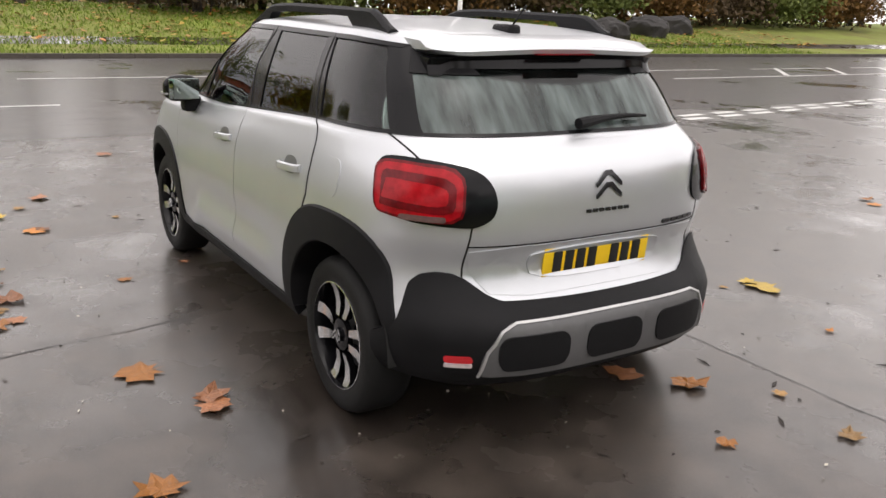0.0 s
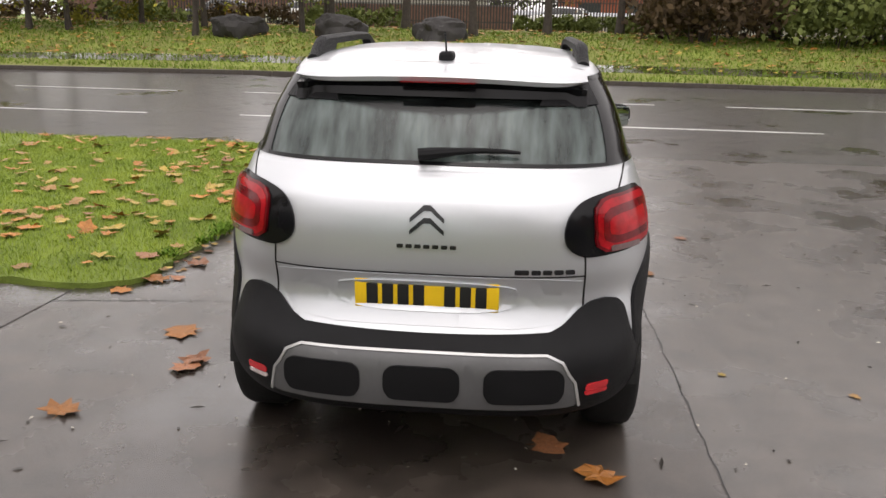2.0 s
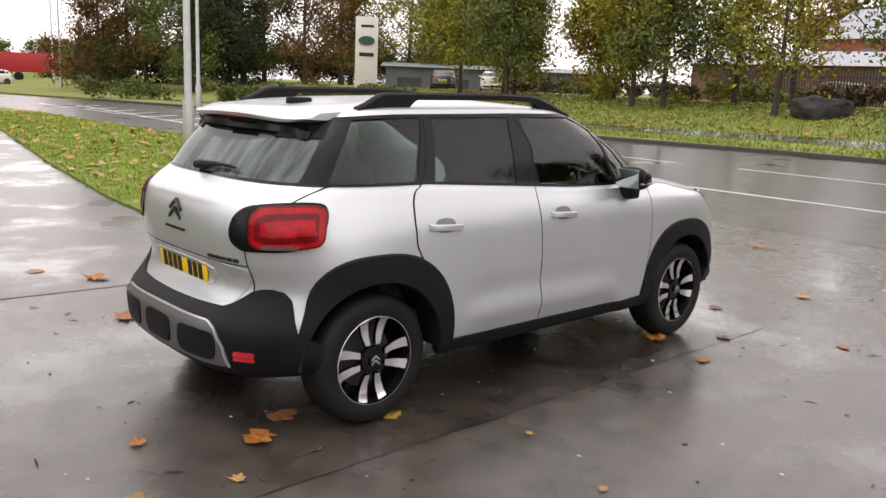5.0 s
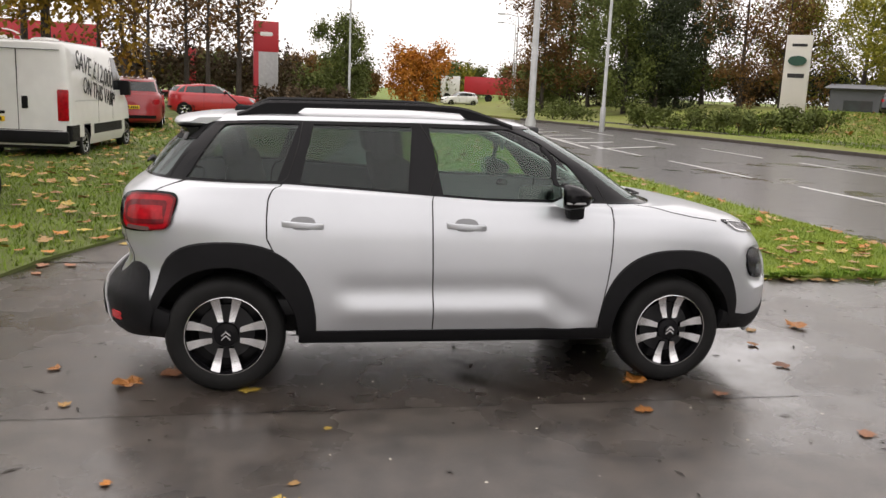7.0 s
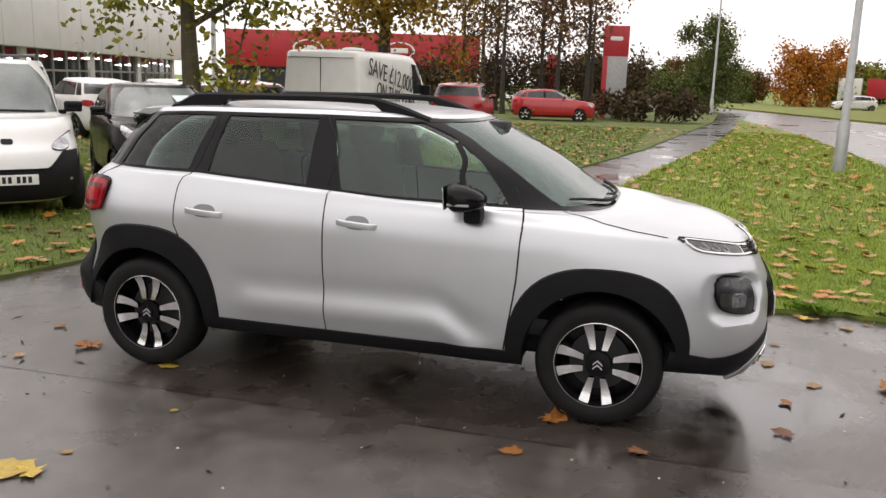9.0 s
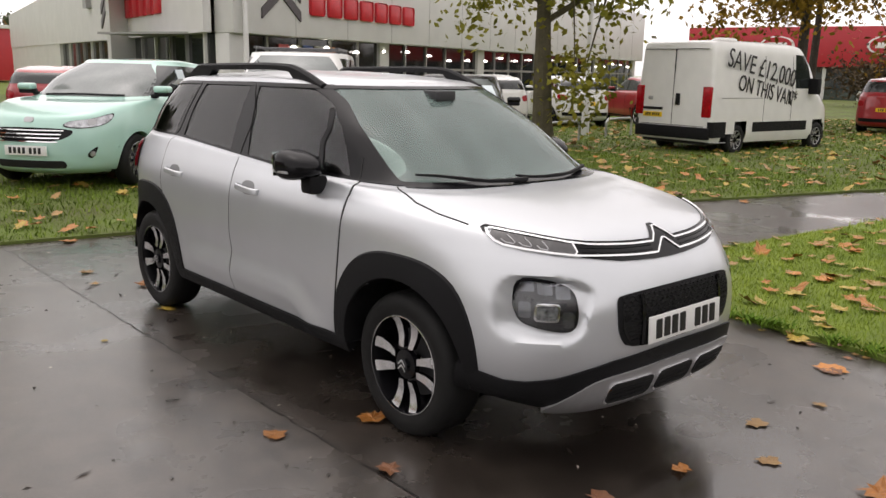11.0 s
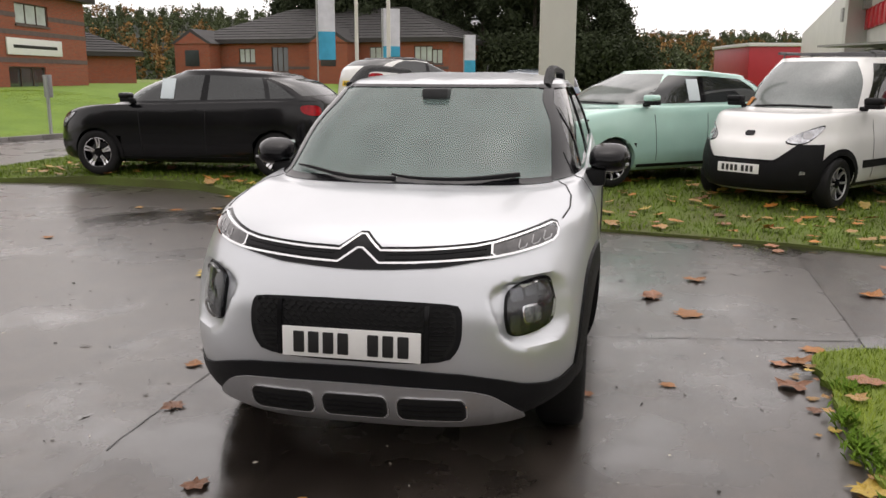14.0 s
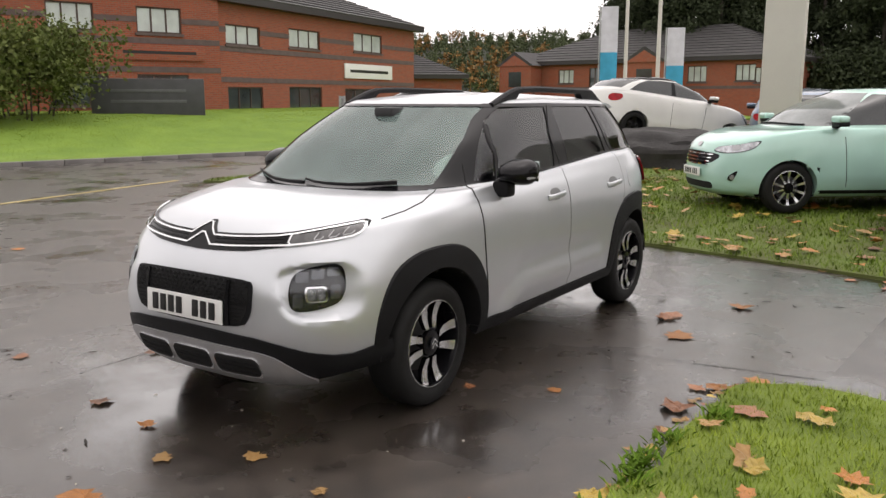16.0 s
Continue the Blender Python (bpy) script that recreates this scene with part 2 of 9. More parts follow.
def join(bm, other):
    me = bpy.data.meshes.new("tmp")
    other.to_mesh(me)
    other.free()
    bm.from_mesh(me)
    bpy.data.meshes.remove(me)


def boxed(lo, hi, bevel=0.0, m=None, seg=2):
    return box(bmesh.new(), lo, hi, bevel, m, seg)


def lathe(profile, seg=32, axis="Z", bm=None):
    """Turns a profile of (radius, height) round an axis."""
    bm = bm or bmesh.new()
    rows = []
    for r, h in profile:
        row = []
        for i in range(seg):
            a = 2 * math.pi * i / seg
            p = (r * math.cos(a), r * math.sin(a), h)
            if axis == "Y":
                p = (p[0], p[2], p[1])
            row.append(bm.verts.new(p))
        rows.append(row)
    for a, b in zip(rows, rows[1:]):
        for i in range(seg):
            j = (i + 1) % seg
            bm.faces.new((a[i], a[j], b[j], b[i]))
    return bm


def tube(bm, points, radius, seg=8, caps=True):
    """A round bar along points; radius a number or one for each point."""
    pts = [Vector(p) for p in points]
    rad = radius if isinstance(radius, (list, tuple)) else [radius] * len(pts)
    rows, side = [], None
    for i, p in enumerate(pts):
        d = (pts[min(i + 1, len(pts) - 1)] - pts[max(i - 1, 0)]).normalized()
        if side is None:
            side = d.orthogonal().normalized()
        side = (side - d * side.dot(d)).normalized()
        up = d.cross(side)
        rows.append([bm.verts.new(p + rad[i] * (math.cos(2 * math.pi * k / seg) * side + math.sin(2 * math.pi * k / seg) * up)) for k in range(seg)])
    for a, b in zip(rows, rows[1:]):
        for k in range(seg):
            bm.faces.new((a[k], a[(k + 1) % seg], b[(k + 1) % seg], b[k]))
    if caps:
        bm.faces.new(rows[0][::-1])
        bm.faces.new(rows[-1])
    return bm


def rrect(cx, cy, w, h, r, seg=5, skew=0.0):
    """A rounded rectangle as a polygon; skew leans it with height."""
    out = []
    for sx, sy, a0 in ((1, 1, 0), (-1, 1, 90), (-1, -1, 180), (1, -1, 270)):
        for i in range(seg + 1):
            a = radians(a0 + 90 * i / seg)
            y = cy + sy * (h / 2 - r) + r * math.sin(a)
            out.append((cx + sx * (w / 2 - r) + r * math.cos(a) + skew * (y - cy), y))
    return out


def rounded(poly, times=2, q=0.25):
    """Chaikin's corner cutting."""
    for _ in range(times):
        out = []
        for a, b in zip(poly, poly[1:] + poly[:1]):
            out += [(a[0] + (b[0] - a[0]) * q, a[1] + (b[1] - a[1]) * q), (b[0] + (a[0] - b[0]) * q, b[1] + (a[1] - b[1]) * q)]
        poly = out
    return poly


class Shell:
    """A car's skin: closed rings, each a rounded plan outline with its own heights, stacked from the sill over the shoulder to the roof."""

    def __init__(self, rings, nu=40, sub=5, bumps=()):
        self.c = np.array(rings, float)
        self.nu, self.sub, self.bumps = nu, sub, bumps
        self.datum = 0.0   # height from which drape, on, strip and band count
        full = self.sheet(0, len(rings) - 1, close=True)
        self.tree = BVHTree.FromBMesh(full)
        full.free()

    def params(self, v):
        k = int(min(max(math.floor(v), 0), len(self.c) - 2))
        f = v - k
        p0, p1, p2, p3 = self.c[max(k - 1, 0)], self.c[k], self.c[k + 1], self.c[min(k + 2, len(self.c) - 1)]
        d1, d2 = (p2 - p0) / 2, (p3 - p1) / 2
        step = p2 - p1
        lim = 3 * np.abs(step)
        d1 = np.where(d1 * step <= 0, 0, np.clip(d1, -lim, lim))
        d2 = np.where(d2 * step <= 0, 0, np.clip(d2, -lim, lim))
        return (2 * f**3 - 3 * f**2 + 1) * p1 + (f**3 - 2 * f**2 + f) * d1 + (-2 * f**3 + 3 * f**2) * p2 + (f**3 - f**2) * d2

    def at(self, v, u, p=None):
        """The place at ring v and way u: 0 at the nose, 1 at the tail, on the +y side; negative on the other."""
        xf, xr, w, zf, za, zb, zr, x0f, x0r, nf, nr = self.params(v) if p is None else p
        s, a = (1 if u >= 0 else -1), abs(u)
        if a < 0.38:
            t = a / 0.38 * math.pi / 2
            c = max(math.cos(t), 0.0) ** (2 / nf)
            x, y, z = x0f + (xf - x0f) * c, w * math.sin(t) ** (2 / nf), za + (zf - za) * c**1.7
        elif a <= 0.62:
            f = (a - 0.38) / 0.24
            x, y, z = x0f + (x0r - x0f) * f, w, za + (zb - za) * f
        else:
            t = (a - 0.62) / 0.38 * math.pi / 2
            c = max(math.sin(t), 0.0) ** (2 / nr)
            x, y, z = x0r + (xr - x0r) * c, w * max(math.cos(t), 0.0) ** (2 / nr), zb + (zr - zb) * c**1.7
        for bump in self.bumps:
            y += bump(x, z) * min(1, y / 0.5)
        return Vector((x, s * y, z))

    def way(self, v, x):
        """The u > 0 at which ring v has this x."""
        p = self.params(v)
        lo, hi = 0.0, 1.0
        for _ in range(26):
            mid = (lo + hi) / 2
            lo, hi = (mid, hi) if self.at(v, mid, p).x > x else (lo, mid)
        return (lo + hi) / 2

    def sheet(self, v0, v1, close=False, skip=None):
        """The skin between two rings; skip(x, y, z) leaves faces out."""
        bm = bmesh.new()
        us = [i / self.nu for i in range(-self.nu, self.nu)]
        rows = []
        n = max(1, round((v1 - v0) * self.sub))
        for k in range(n + 1):
            v = v0 + (v1 - v0) * k / n
            p = self.params(v)
            rows.append([bm.verts.new(self.at(v, u, p)) for u in us])
        for a, b in zip(rows, rows[1:]):
            for i in range(len(us)):
                j = (i + 1) % len(us)
                if skip:
                    c = (a[i].co + a[j].co + b[i].co + b[j].co) / 4
                    if skip(*c):
                        continue
                bm.faces.new((a[j], a[i], b[i], b[j]))
        if close:
            bm.faces.new(rows[0])
            bm.faces.new(rows[-1][::-1])
        loose = [v for v in bm.verts if not v.link_faces]
        bmesh.ops.delete(bm, geom=loose, context="VERTS")
        return bm

    def patch(self, v0, v1, edge_a, edge_b, nu=14, nv=10, lift=0.0, thick=0.006, around=""):
        """A piece of the skin between two rings. edge_a, edge_b: x at the lower and upper ring. around: 'front' or 'rear' runs from one side to the other."""
        bm = bmesh.new()
        outer, inner = [], []
        for k in range(nv + 1):
            f = k / nv
            v = v0 + (v1 - v0) * f
            p = self.params(v)
            ea, eb = (float(np.interp(f, np.linspace(0, 1, len(e)), e)) if e else 0.0 for e in (edge_a, edge_b))
            ua = self.way(v, ea)
            if around == "front":
                ends = (-ua, ua)
            elif around == "rear":
                ends = (ua, 2 - ua)
            else:
                ends = (ua, self.way(v, eb))
            ro, ri = [], []
            for i in range(nu + 1):
                u = ends[0] + (ends[1] - ends[0]) * i / nu
                wrap = lambda q: q - 2 if q > 1 else q
                pos = self.at(v, wrap(u), p)
                du = self.at(v, wrap(u + 0.004), p) - self.at(v, wrap(u - 0.004), p)
                dv = self.at(v + 0.02, wrap(u)) - self.at(v - 0.02, wrap(u))
                nrm = du.cross(dv).normalized()
                if nrm.dot(pos - Vector((pos.x * 0.7, 0, 0.6))) < 0:
                    nrm = -nrm
                ro.append(bm.verts.new(pos + nrm * lift))
                ri.append(bm.verts.new(pos + nrm * (lift - thick)))
            outer.append(ro)
            inner.append(ri)
        for k in range(nv):
            for i in range(nu):
                bm.faces.new((outer[k][i], outer[k][i + 1], outer[k + 1][i + 1], outer[k + 1][i]))
                bm.faces.new((inner[k][i + 1], inner[k][i], inner[k + 1][i], inner[k + 1][i + 1]))
        for i in range(nu):
            bm.faces.new((outer[0][i + 1], outer[0][i], inner[0][i], inner[0][i + 1]))
            bm.faces.new((outer[nv][i], outer[nv][i + 1], inner[nv][i + 1], inner[nv][i]))
        for k in range(nv):
            bm.faces.new((outer[k][0], outer[k + 1][0], inner[k + 1][0], inner[k][0]))
            bm.faces.new((outer[k + 1][nu], outer[k][nu], inner[k][nu], inner[k + 1][nu]))
        bmesh.ops.recalc_face_normals(bm, faces=bm.faces[:])
        return bm

    def mirror(self, bm):
        bmesh.ops.scale(bm, vec=(1, -1, 1), verts=bm.verts[:])
        bmesh.ops.reverse_faces(bm, faces=bm.faces[:])
        return bm

    def drape(self, poly, way, right, lift=0.004, thick=0.012, grid=0.05, holes=(), dome=0.0, sink=None):
        """Lays a polygon of (along right, height) on the skin, seen along way, with a rim. dome: extra lift in the middle."""
        way, right = Vector(way).normalized(), Vector(right)
        bm = bmesh.new()
        bm.faces.new([bm.verts.new((a, b, 0)) for a, b in poly])
        bmesh.ops.triangulate(bm, faces=bm.faces[:])
        los = [min(p[i] for p in poly) for i in (0, 1)]
        his = [max(p[i] for p in poly) for i in (0, 1)]
        for i in (0, 1):
            k = math.floor(los[i] / grid) + 1
            while k * grid < his[i]:
                co, no = [0, 0, 0], [0, 0, 0]
                co[i], no[i] = k * grid, 1
                bmesh.ops.bisect_plane(bm, geom=bm.verts[:] + bm.edges[:] + bm.faces[:], plane_co=co, plane_no=no, dist=1e-5)
                k += 1
        cx, cy = [(los[i] + his[i]) / 2 for i in (0, 1)]
        hx, hy = [(his[i] - los[i]) / 2 for i in (0, 1)]
        normals = {}
        for v in bm.verts:
            a, b = v.co.x, v.co.y
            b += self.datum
            origin = right * a + Vector((0, 0, b)) - way * 5
            hit, nrm, _, _ = self.tree.ray_cast(origin, way)
            if hit is None:
                near = self.tree.find_nearest(right * a + Vector((0, 0, b)) - way * 1.9)
                hit, nrm = near[0], near[1]
            if nrm.dot(way) > 0:
                nrm = -nrm
            extra = dome * max(0, 1 - ((a - cx) / hx) ** 2) * max(0, 1 - ((b - self.datum - cy) / hy) ** 2) if dome else 0
            v.co = hit + nrm * (lift + extra)
            normals[v] = nrm
        edges = [e for e in bm.edges if len(e.link_faces) == 1]
        low = {}
        for e in edges:
            for v in e.verts:
                if v not in low:
                    low[v] = bm.verts.new(v.co - normals[v] * thick)
        for e in edges:
            a, b = e.verts
            bm.faces.new((a, b, low[b], low[a]))
        bmesh.ops.recalc_face_normals(bm, faces=bm.faces[:])
        up = sum((f.normal.dot(way) for f in bm.faces if not any(v not in normals for v in f.verts)), 0)
        if up > 0:
            bmesh.ops.reverse_faces(bm, faces=bm.faces[:])
        return bm

    def on(self, a, b, way, right, lift=0.0):
        """The place on the skin seen along way at (a along right, height b), and the normal there."""
        way = Vector(way).normalized()
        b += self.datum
        hit, nrm, _, _ = self.tree.ray_cast(Vector(right) * a + Vector((0, 0, b)) - way * 5, way)
        if hit is None:
            hit, nrm, _, _ = self.tree.find_nearest(Vector(right) * a + Vector((0, 0, b)) - way * 1.9)
        if nrm.dot(way) > 0:
            nrm = -nrm
        return hit + nrm * lift, nrm

    def u_of_y(self, v, y, front):
        """The u > 0 at the nose or the tail at which ring v has this y."""
        p = self.params(v)
        lo, hi = (0.0, 0.38) if front else (1.0, 0.62)
        for _ in range(26):
            mid = (lo + hi) / 2
            lo, hi = (mid, hi) if self.at(v, mid, p).y < y else (lo, mid)
        return (lo + hi) / 2

    def v_of_z(self, u, z, lo=0.0, hi=11.0):
        for _ in range(24):
            mid = (lo + hi) / 2
            lo, hi = (mid, hi) if self.at(mid, u).z < z else (lo, mid)
        return (lo + hi) / 2

    def normal(self, v, u):
        wrap = lambda q: q - 2 if q > 1 else q + 2 if q < -1 else q
        du = self.at(v, wrap(u + 0.004)) - self.at(v, wrap(u - 0.004))
        dv = self.at(v + 0.02, u) - self.at(v - 0.02, u)
        n = du.cross(dv).normalized()
        pos = self.at(v, u)
        return n if n.dot(pos - Vector((pos.x * 0.7, 0, 0.6))) > 0 else -n

    def band(self, u0, u1, low, top, nu=60, nv=6, lift=0.006, thick=0.03, bulge=0.0):
        """A piece of the skin between two edges, each a list of (u, z)."""
        bm = bmesh.new()
        wrap = lambda q: q - 2 if q > 1 else q
        cols = []
        for i in range(nu + 1):
            u = u0 + (u1 - u0) * i / nu
            za, zb = (float(np.interp(u, [e[0] for e in edge], [e[1] for e in edge])) for edge in (low, top))
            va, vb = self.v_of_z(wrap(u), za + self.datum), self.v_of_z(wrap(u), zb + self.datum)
            col = []
            for k in range(nv + 1):
                f = k / nv
                v = va + (vb - va) * f
                n = self.normal(v, wrap(u))
                p = self.at(v, wrap(u))
                col.append((bm.verts.new(p + n * (lift + bulge * math.sin(math.pi * f))), bm.verts.new(p + n * (lift - thick))))
            cols.append(col)
        for a, b in zip(cols, cols[1:]):
            for k in range(nv):
                bm.faces.new((a[k][0], b[k][0], b[k + 1][0], a[k + 1][0]))
            bm.faces.new((a[0][0], a[0][1], b[0][1], b[0][0]))
            bm.faces.new((a[nv][1], a[nv][0], b[nv][0], b[nv][1]))
        for col, flip in ((cols[0], 1), (cols[-1], 0)):
            for k in range(nv):
                q = (col[k][0], col[k][1], col[k + 1][1], col[k + 1][0])
                bm.faces.new(q if flip else q[::-1])
        bmesh.ops.recalc_face_normals(bm, faces=bm.faces[:])
        return bm

    def seam(self, pts, width=0.006, lift=0.002, depth=0.01, n=40):
        """A narrow line on the skin through points of (v, u)."""
        bm = bmesh.new()
        s = np.linspace(0, 1, len(pts))
        rows, last = [], None
        path = [(float(np.interp(f, s, [p[0] for p in pts])), float(np.interp(f, s, [p[1] for p in pts]))) for f in np.linspace(0, 1, n)]
        pos = [self.at(v, u) for v, u in path]
        for i, (v, u) in enumerate(path):
            d = (pos[min(i + 1, n - 1)] - pos[max(i - 1, 0)]).normalized()
            nrm = self.normal(v, u)
            side = d.cross(nrm).normalized() * width / 2
            p = pos[i] + nrm * lift
            rows.append([bm.verts.new(q) for q in (p + side, p - side, p - side - nrm * depth, p + side - nrm * depth)])
        for a, b in zip(rows, rows[1:]):
            for k in range(4):
                bm.faces.new((a[k], a[(k + 1) % 4], b[(k + 1) % 4], b[k]))
        bmesh.ops.recalc_face_normals(bm, faces=bm.faces[:])
        return bm

    def strip(self, pts, way, right, width=0.006, lift=0.003, step=0.03):
        """A narrow raised line on the skin along points of (along right, height)."""
        path = []
        for p, q in zip(pts, pts[1:]):
            n = max(1, int(math.dist(p, q) / step))
            path += [(p[0] + (q[0] - p[0]) * i / n, p[1] + (q[1] - p[1]) * i / n) for i in range(n)]
        path.append(pts[-1])
        bm = bmesh.new()
        hits = [self.on(a, b, way, right, lift) for a, b in path]
        rows = []
        for i, (p, nrm) in enumerate(hits):
            d = (hits[min(i + 1, len(hits) - 1)][0] - hits[max(i - 1, 0)][0]).normalized()
            s = d.cross(nrm).normalized() * width / 2
            rows.append([bm.verts.new(p + s), bm.verts.new(p - s), bm.verts.new(p - s - nrm * 0.008), bm.verts.new(p + s - nrm * 0.008)])
        for a, b in zip(rows, rows[1:]):
            for k in range(4):
                bm.faces.new((a[k], a[(k + 1) % 4], b[(k + 1) % 4], b[k]))
        bmesh.ops.recalc_face_normals(bm, faces=bm.faces[:])
        return bm


REARWARD, FORWARD = ((1, 0, 0), (0, 1, 0)), ((-1, 0, 0), (0, 1, 0))


def flank(s):
    """Looking at the side of a car whose y has the sign s."""
    return ((0, -s, 0), (1, 0, 0))


def wheel(parent, x, y, R, rim, width, style="split", tyre_label="", mats=None):
    """A wheel under its car, outer face towards the sign of y."""
    s = 1 if y > 0 else -1
    bm = bmesh.new()
    w = width / 2
    prof = [(rim * 0.98, -w * 0.9), (rim + 0.02, -w), (R - 0.035, -w), (R - 0.012, -w * 0.86), (R, -w * 0.6), (R, w * 0.6), (R - 0.012, w * 0.86), (R - 0.035, w), (rim + 0.02, w), (rim * 0.98, w * 0.9), (rim * 0.96, w * 0.7)]
    lathe(prof, 48, "Y", bm)
    tyre = part("tyre", bm, RUBBER, parent, tyre_label, flat_angle=50)
    part("rim", rim_mesh(rim, w, style), [mats or ALLOY, GLOSS_BLACK, TRIM], tyre)
    tyre.location = (x, y, R)
    tyre.scale = (1, s, 1)
    return tyre


def rim_mesh(rim, w, style):
    """Barrel, spokes and hub of an alloy wheel, outer face at +y."""
    bm = bmesh.new()
    lathe([(rim * 0.99, w * 0.86), (rim * 0.985, w * 0.95), (rim * 0.968, w * 0.96), (rim * 0.94, w * 0.8), (rim * 0.9, 0), (rim * 0.9, -w * 0.8)], 48, "Y", bm)
    for f in bm.faces:
        f.material_index = 0 if min(v.co.y for v in f.verts) > w * (0.84 if style == "split" else 0.7) else 1
    back = lathe([(rim * 0.9, -w * 0.25), (0.02, -w * 0.25)], 40, "Y")
    for f in back.faces:
        f.material_index = 1
    disc = lathe([(rim * 0.68, -w * 0.05), (rim * 0.68, w * 0.02), (0.03, w * 0.02)], 40, "Y")
    for f in disc.faces:
        f.material_index = 2
    join(bm, back)
    join(bm, disc)
    n, pair = {"split": (4, 13.0), "five": (5, 9.0), "ten": (10, 0.0), "steel": (8, 0.0)}[style]
    yo = w * 0.86
    for i in range(n):
        for sgn in ((-1, 1) if pair else (0,)):
            a0 = 2 * math.pi * i / n + math.pi / 2
            sp = bmesh.new()
            r0, r1 = rim * (0.33 if style == "split" else 0.25), rim * (0.975 if style == "split" else 0.955)
            half0, half1 = (rim * 0.066, rim * 0.125) if style == "split" else (rim * 0.06, rim * 0.075)
            off0, off1 = sgn * rim * (0.13 if style == "split" else 0.05), sgn * rim * (0.285 if style == "split" else 0.12)
            rows = []
            for f in (0, 0.35, 0.7, 1.0):
                r = r0 + (r1 - r0) * f
                h, o = half0 + (half1 - half0) * f, off0 + (off1 - off0) * f
                y = yo - 0.016 * math.sin(math.pi * f) - 0.012 * (1 - f)
                rows.append([sp.verts.new((o - h, y, r)), sp.verts.new((o + h, y, r)), sp.verts.new((o + h * 0.7, y - 0.03, r)), sp.verts.new((o - h * 0.7, y - 0.03, r))])
            for a, b in zip(rows, rows[1:]):
                for k in range(4):
                    f = sp.faces.new((a[k], a[(k + 1) % 4], b[(k + 1) % 4], b[k]))
                    f.material_index = 0 if k == 0 or style in ("ten", "steel") else 1
            for v in sp.verts:
                q = math.hypot(v.co.x, v.co.z)
                if q > rim * 0.972:
                    v.co.x, v.co.z = v.co.x * rim * 0.972 / q, v.co.z * rim * 0.972 / q
            bmesh.ops.recalc_face_normals(sp, faces=sp.faces[:])
            bmesh.ops.rotate(sp, verts=sp.verts[:], cent=(0, 0, 0), matrix=Matrix.Rotation(a0 - math.pi / 2, 3, "Y"))
            join(bm, sp)
    cap = lathe([(rim * 0.3, yo - 0.035), (rim * 0.29, yo - 0.012), (rim * 0.14, yo - 0.008), (rim * 0.13, yo + 0.004), (0.001, yo + 0.005)], 32, "Y")
    for f in cap.faces:
        f.material_index = 1
    join(bm, cap)
    return bm


def text_mesh(body, height, depth=0.002, squeeze=1.0):
    """Letters as a mesh in the xz plane, centred, facing -y."""
    cu = bpy.data.curves.new("letters", "FONT")
    cu.body, cu.size, cu.extrude, cu.align_x, cu.align_y = body, height / 0.7, depth, "CENTER", "CENTER"
    ob = bpy.data.objects.new("letters", cu)
    scene.collection.objects.link(ob)
    bpy.context.view_layer.update()
    me = bpy.data.meshes.new_from_object(ob.evaluated_get(bpy.context.evaluated_depsgraph_get()))
    bpy.data.objects.remove(ob)
    bm = bmesh.new()
    bm.from_mesh(me)
    bpy.data.meshes.remove(me)
    bmesh.ops.transform(bm, matrix=Matrix.Rotation(radians(90), 4, "X") @ Matrix.Diagonal((squeeze, 1, 1, 1)), verts=bm.verts[:])
    return bm

# ---- ground ----
TARMAC = wet_ground("wet_tarmac", (0.051, 0.041, 0.034), (0.020, 0.0165, 0.014), 0.7, 0.40, 0.40, 0.30, 1.55, 0.34, 0.30)
OLD_TAR = wet_ground("old_wet_tarmac", (0.060, 0.050, 0.042), (0.026, 0.022, 0.019), 0.75, 0.45, 0.42, 0.34, 1.72, 0.30, 0.30)
ROAD_TAR = wet_ground("wet_road_tarmac", (0.066, 0.060, 0.055), (0.036, 0.033, 0.030), 0.35, 0.54, 0.40, 0.4)
PATH_TAR = wet_ground("wet_footpath_tarmac", (0.050, 0.041, 0.035), (0.024, 0.020, 0.017), 0.7, 0.47, 0.38, 0.35)
TURF = mat("turf", (0.085, 0.125, 0.016), 0.9, 0, 0.3, 3.0, 0.8, 90, base2=(0.19, 0.255, 0.035))
TURF_WORN = mat("worn_turf", (0.065, 0.060, 0.020), 0.9, 0, 0.3, 1.1, 0.8, 90, base2=(0.12, 0.18, 0.025))
LAWN = mat("bright_lawn_turf", (0.10, 0.185, 0.012), 0.9, 0, 0.3, 1.0, 0.8, 60, base2=(0.165, 0.265, 0.024))
KERB = mat("kerb_concrete", (0.16, 0.15, 0.14), 0.6, 0, 0.3, 4, 0.5, 120)
LINE = mat("worn_road_paint", (0.55, 0.55, 0.53), 0.6, 0, 0.3, 14, 0.3, 160)
YELLOW_LINE = mat("worn_yellow_paint", (0.42, 0.33, 0.12), 0.55, 0, 0.4, 14, 0.3, 160)


def smooth01(f):
    f = min(1.0, max(0.0, f))
    return f * f * (3 - 2 * f)


def height(x, y):
    """The lie of the land: flat forecourt and road, a low swell of lawn behind, a bank over the road, a rise by the offices."""
    z = 0.10 * smooth01((-3.9 - x) / 2.5) * smooth01((4.5 - y) / 3) * smooth01((y + 9.2) / 3.5)
    z += 1.25 * smooth01((x - 21) / 14)
    z += 0.30 * math.exp(-((x + 14.6) ** 2 + (y + 3.7) ** 2) / 7.0)
    edge = float(np.interp(x, (-60, -18, -11.6, -3), (-11.2, -11.6, -13.2, -15.9)))
    z += 0.9 * smooth01((edge - 0.2 - y) / 9) * smooth01((-2 - x) / 8)
    return z


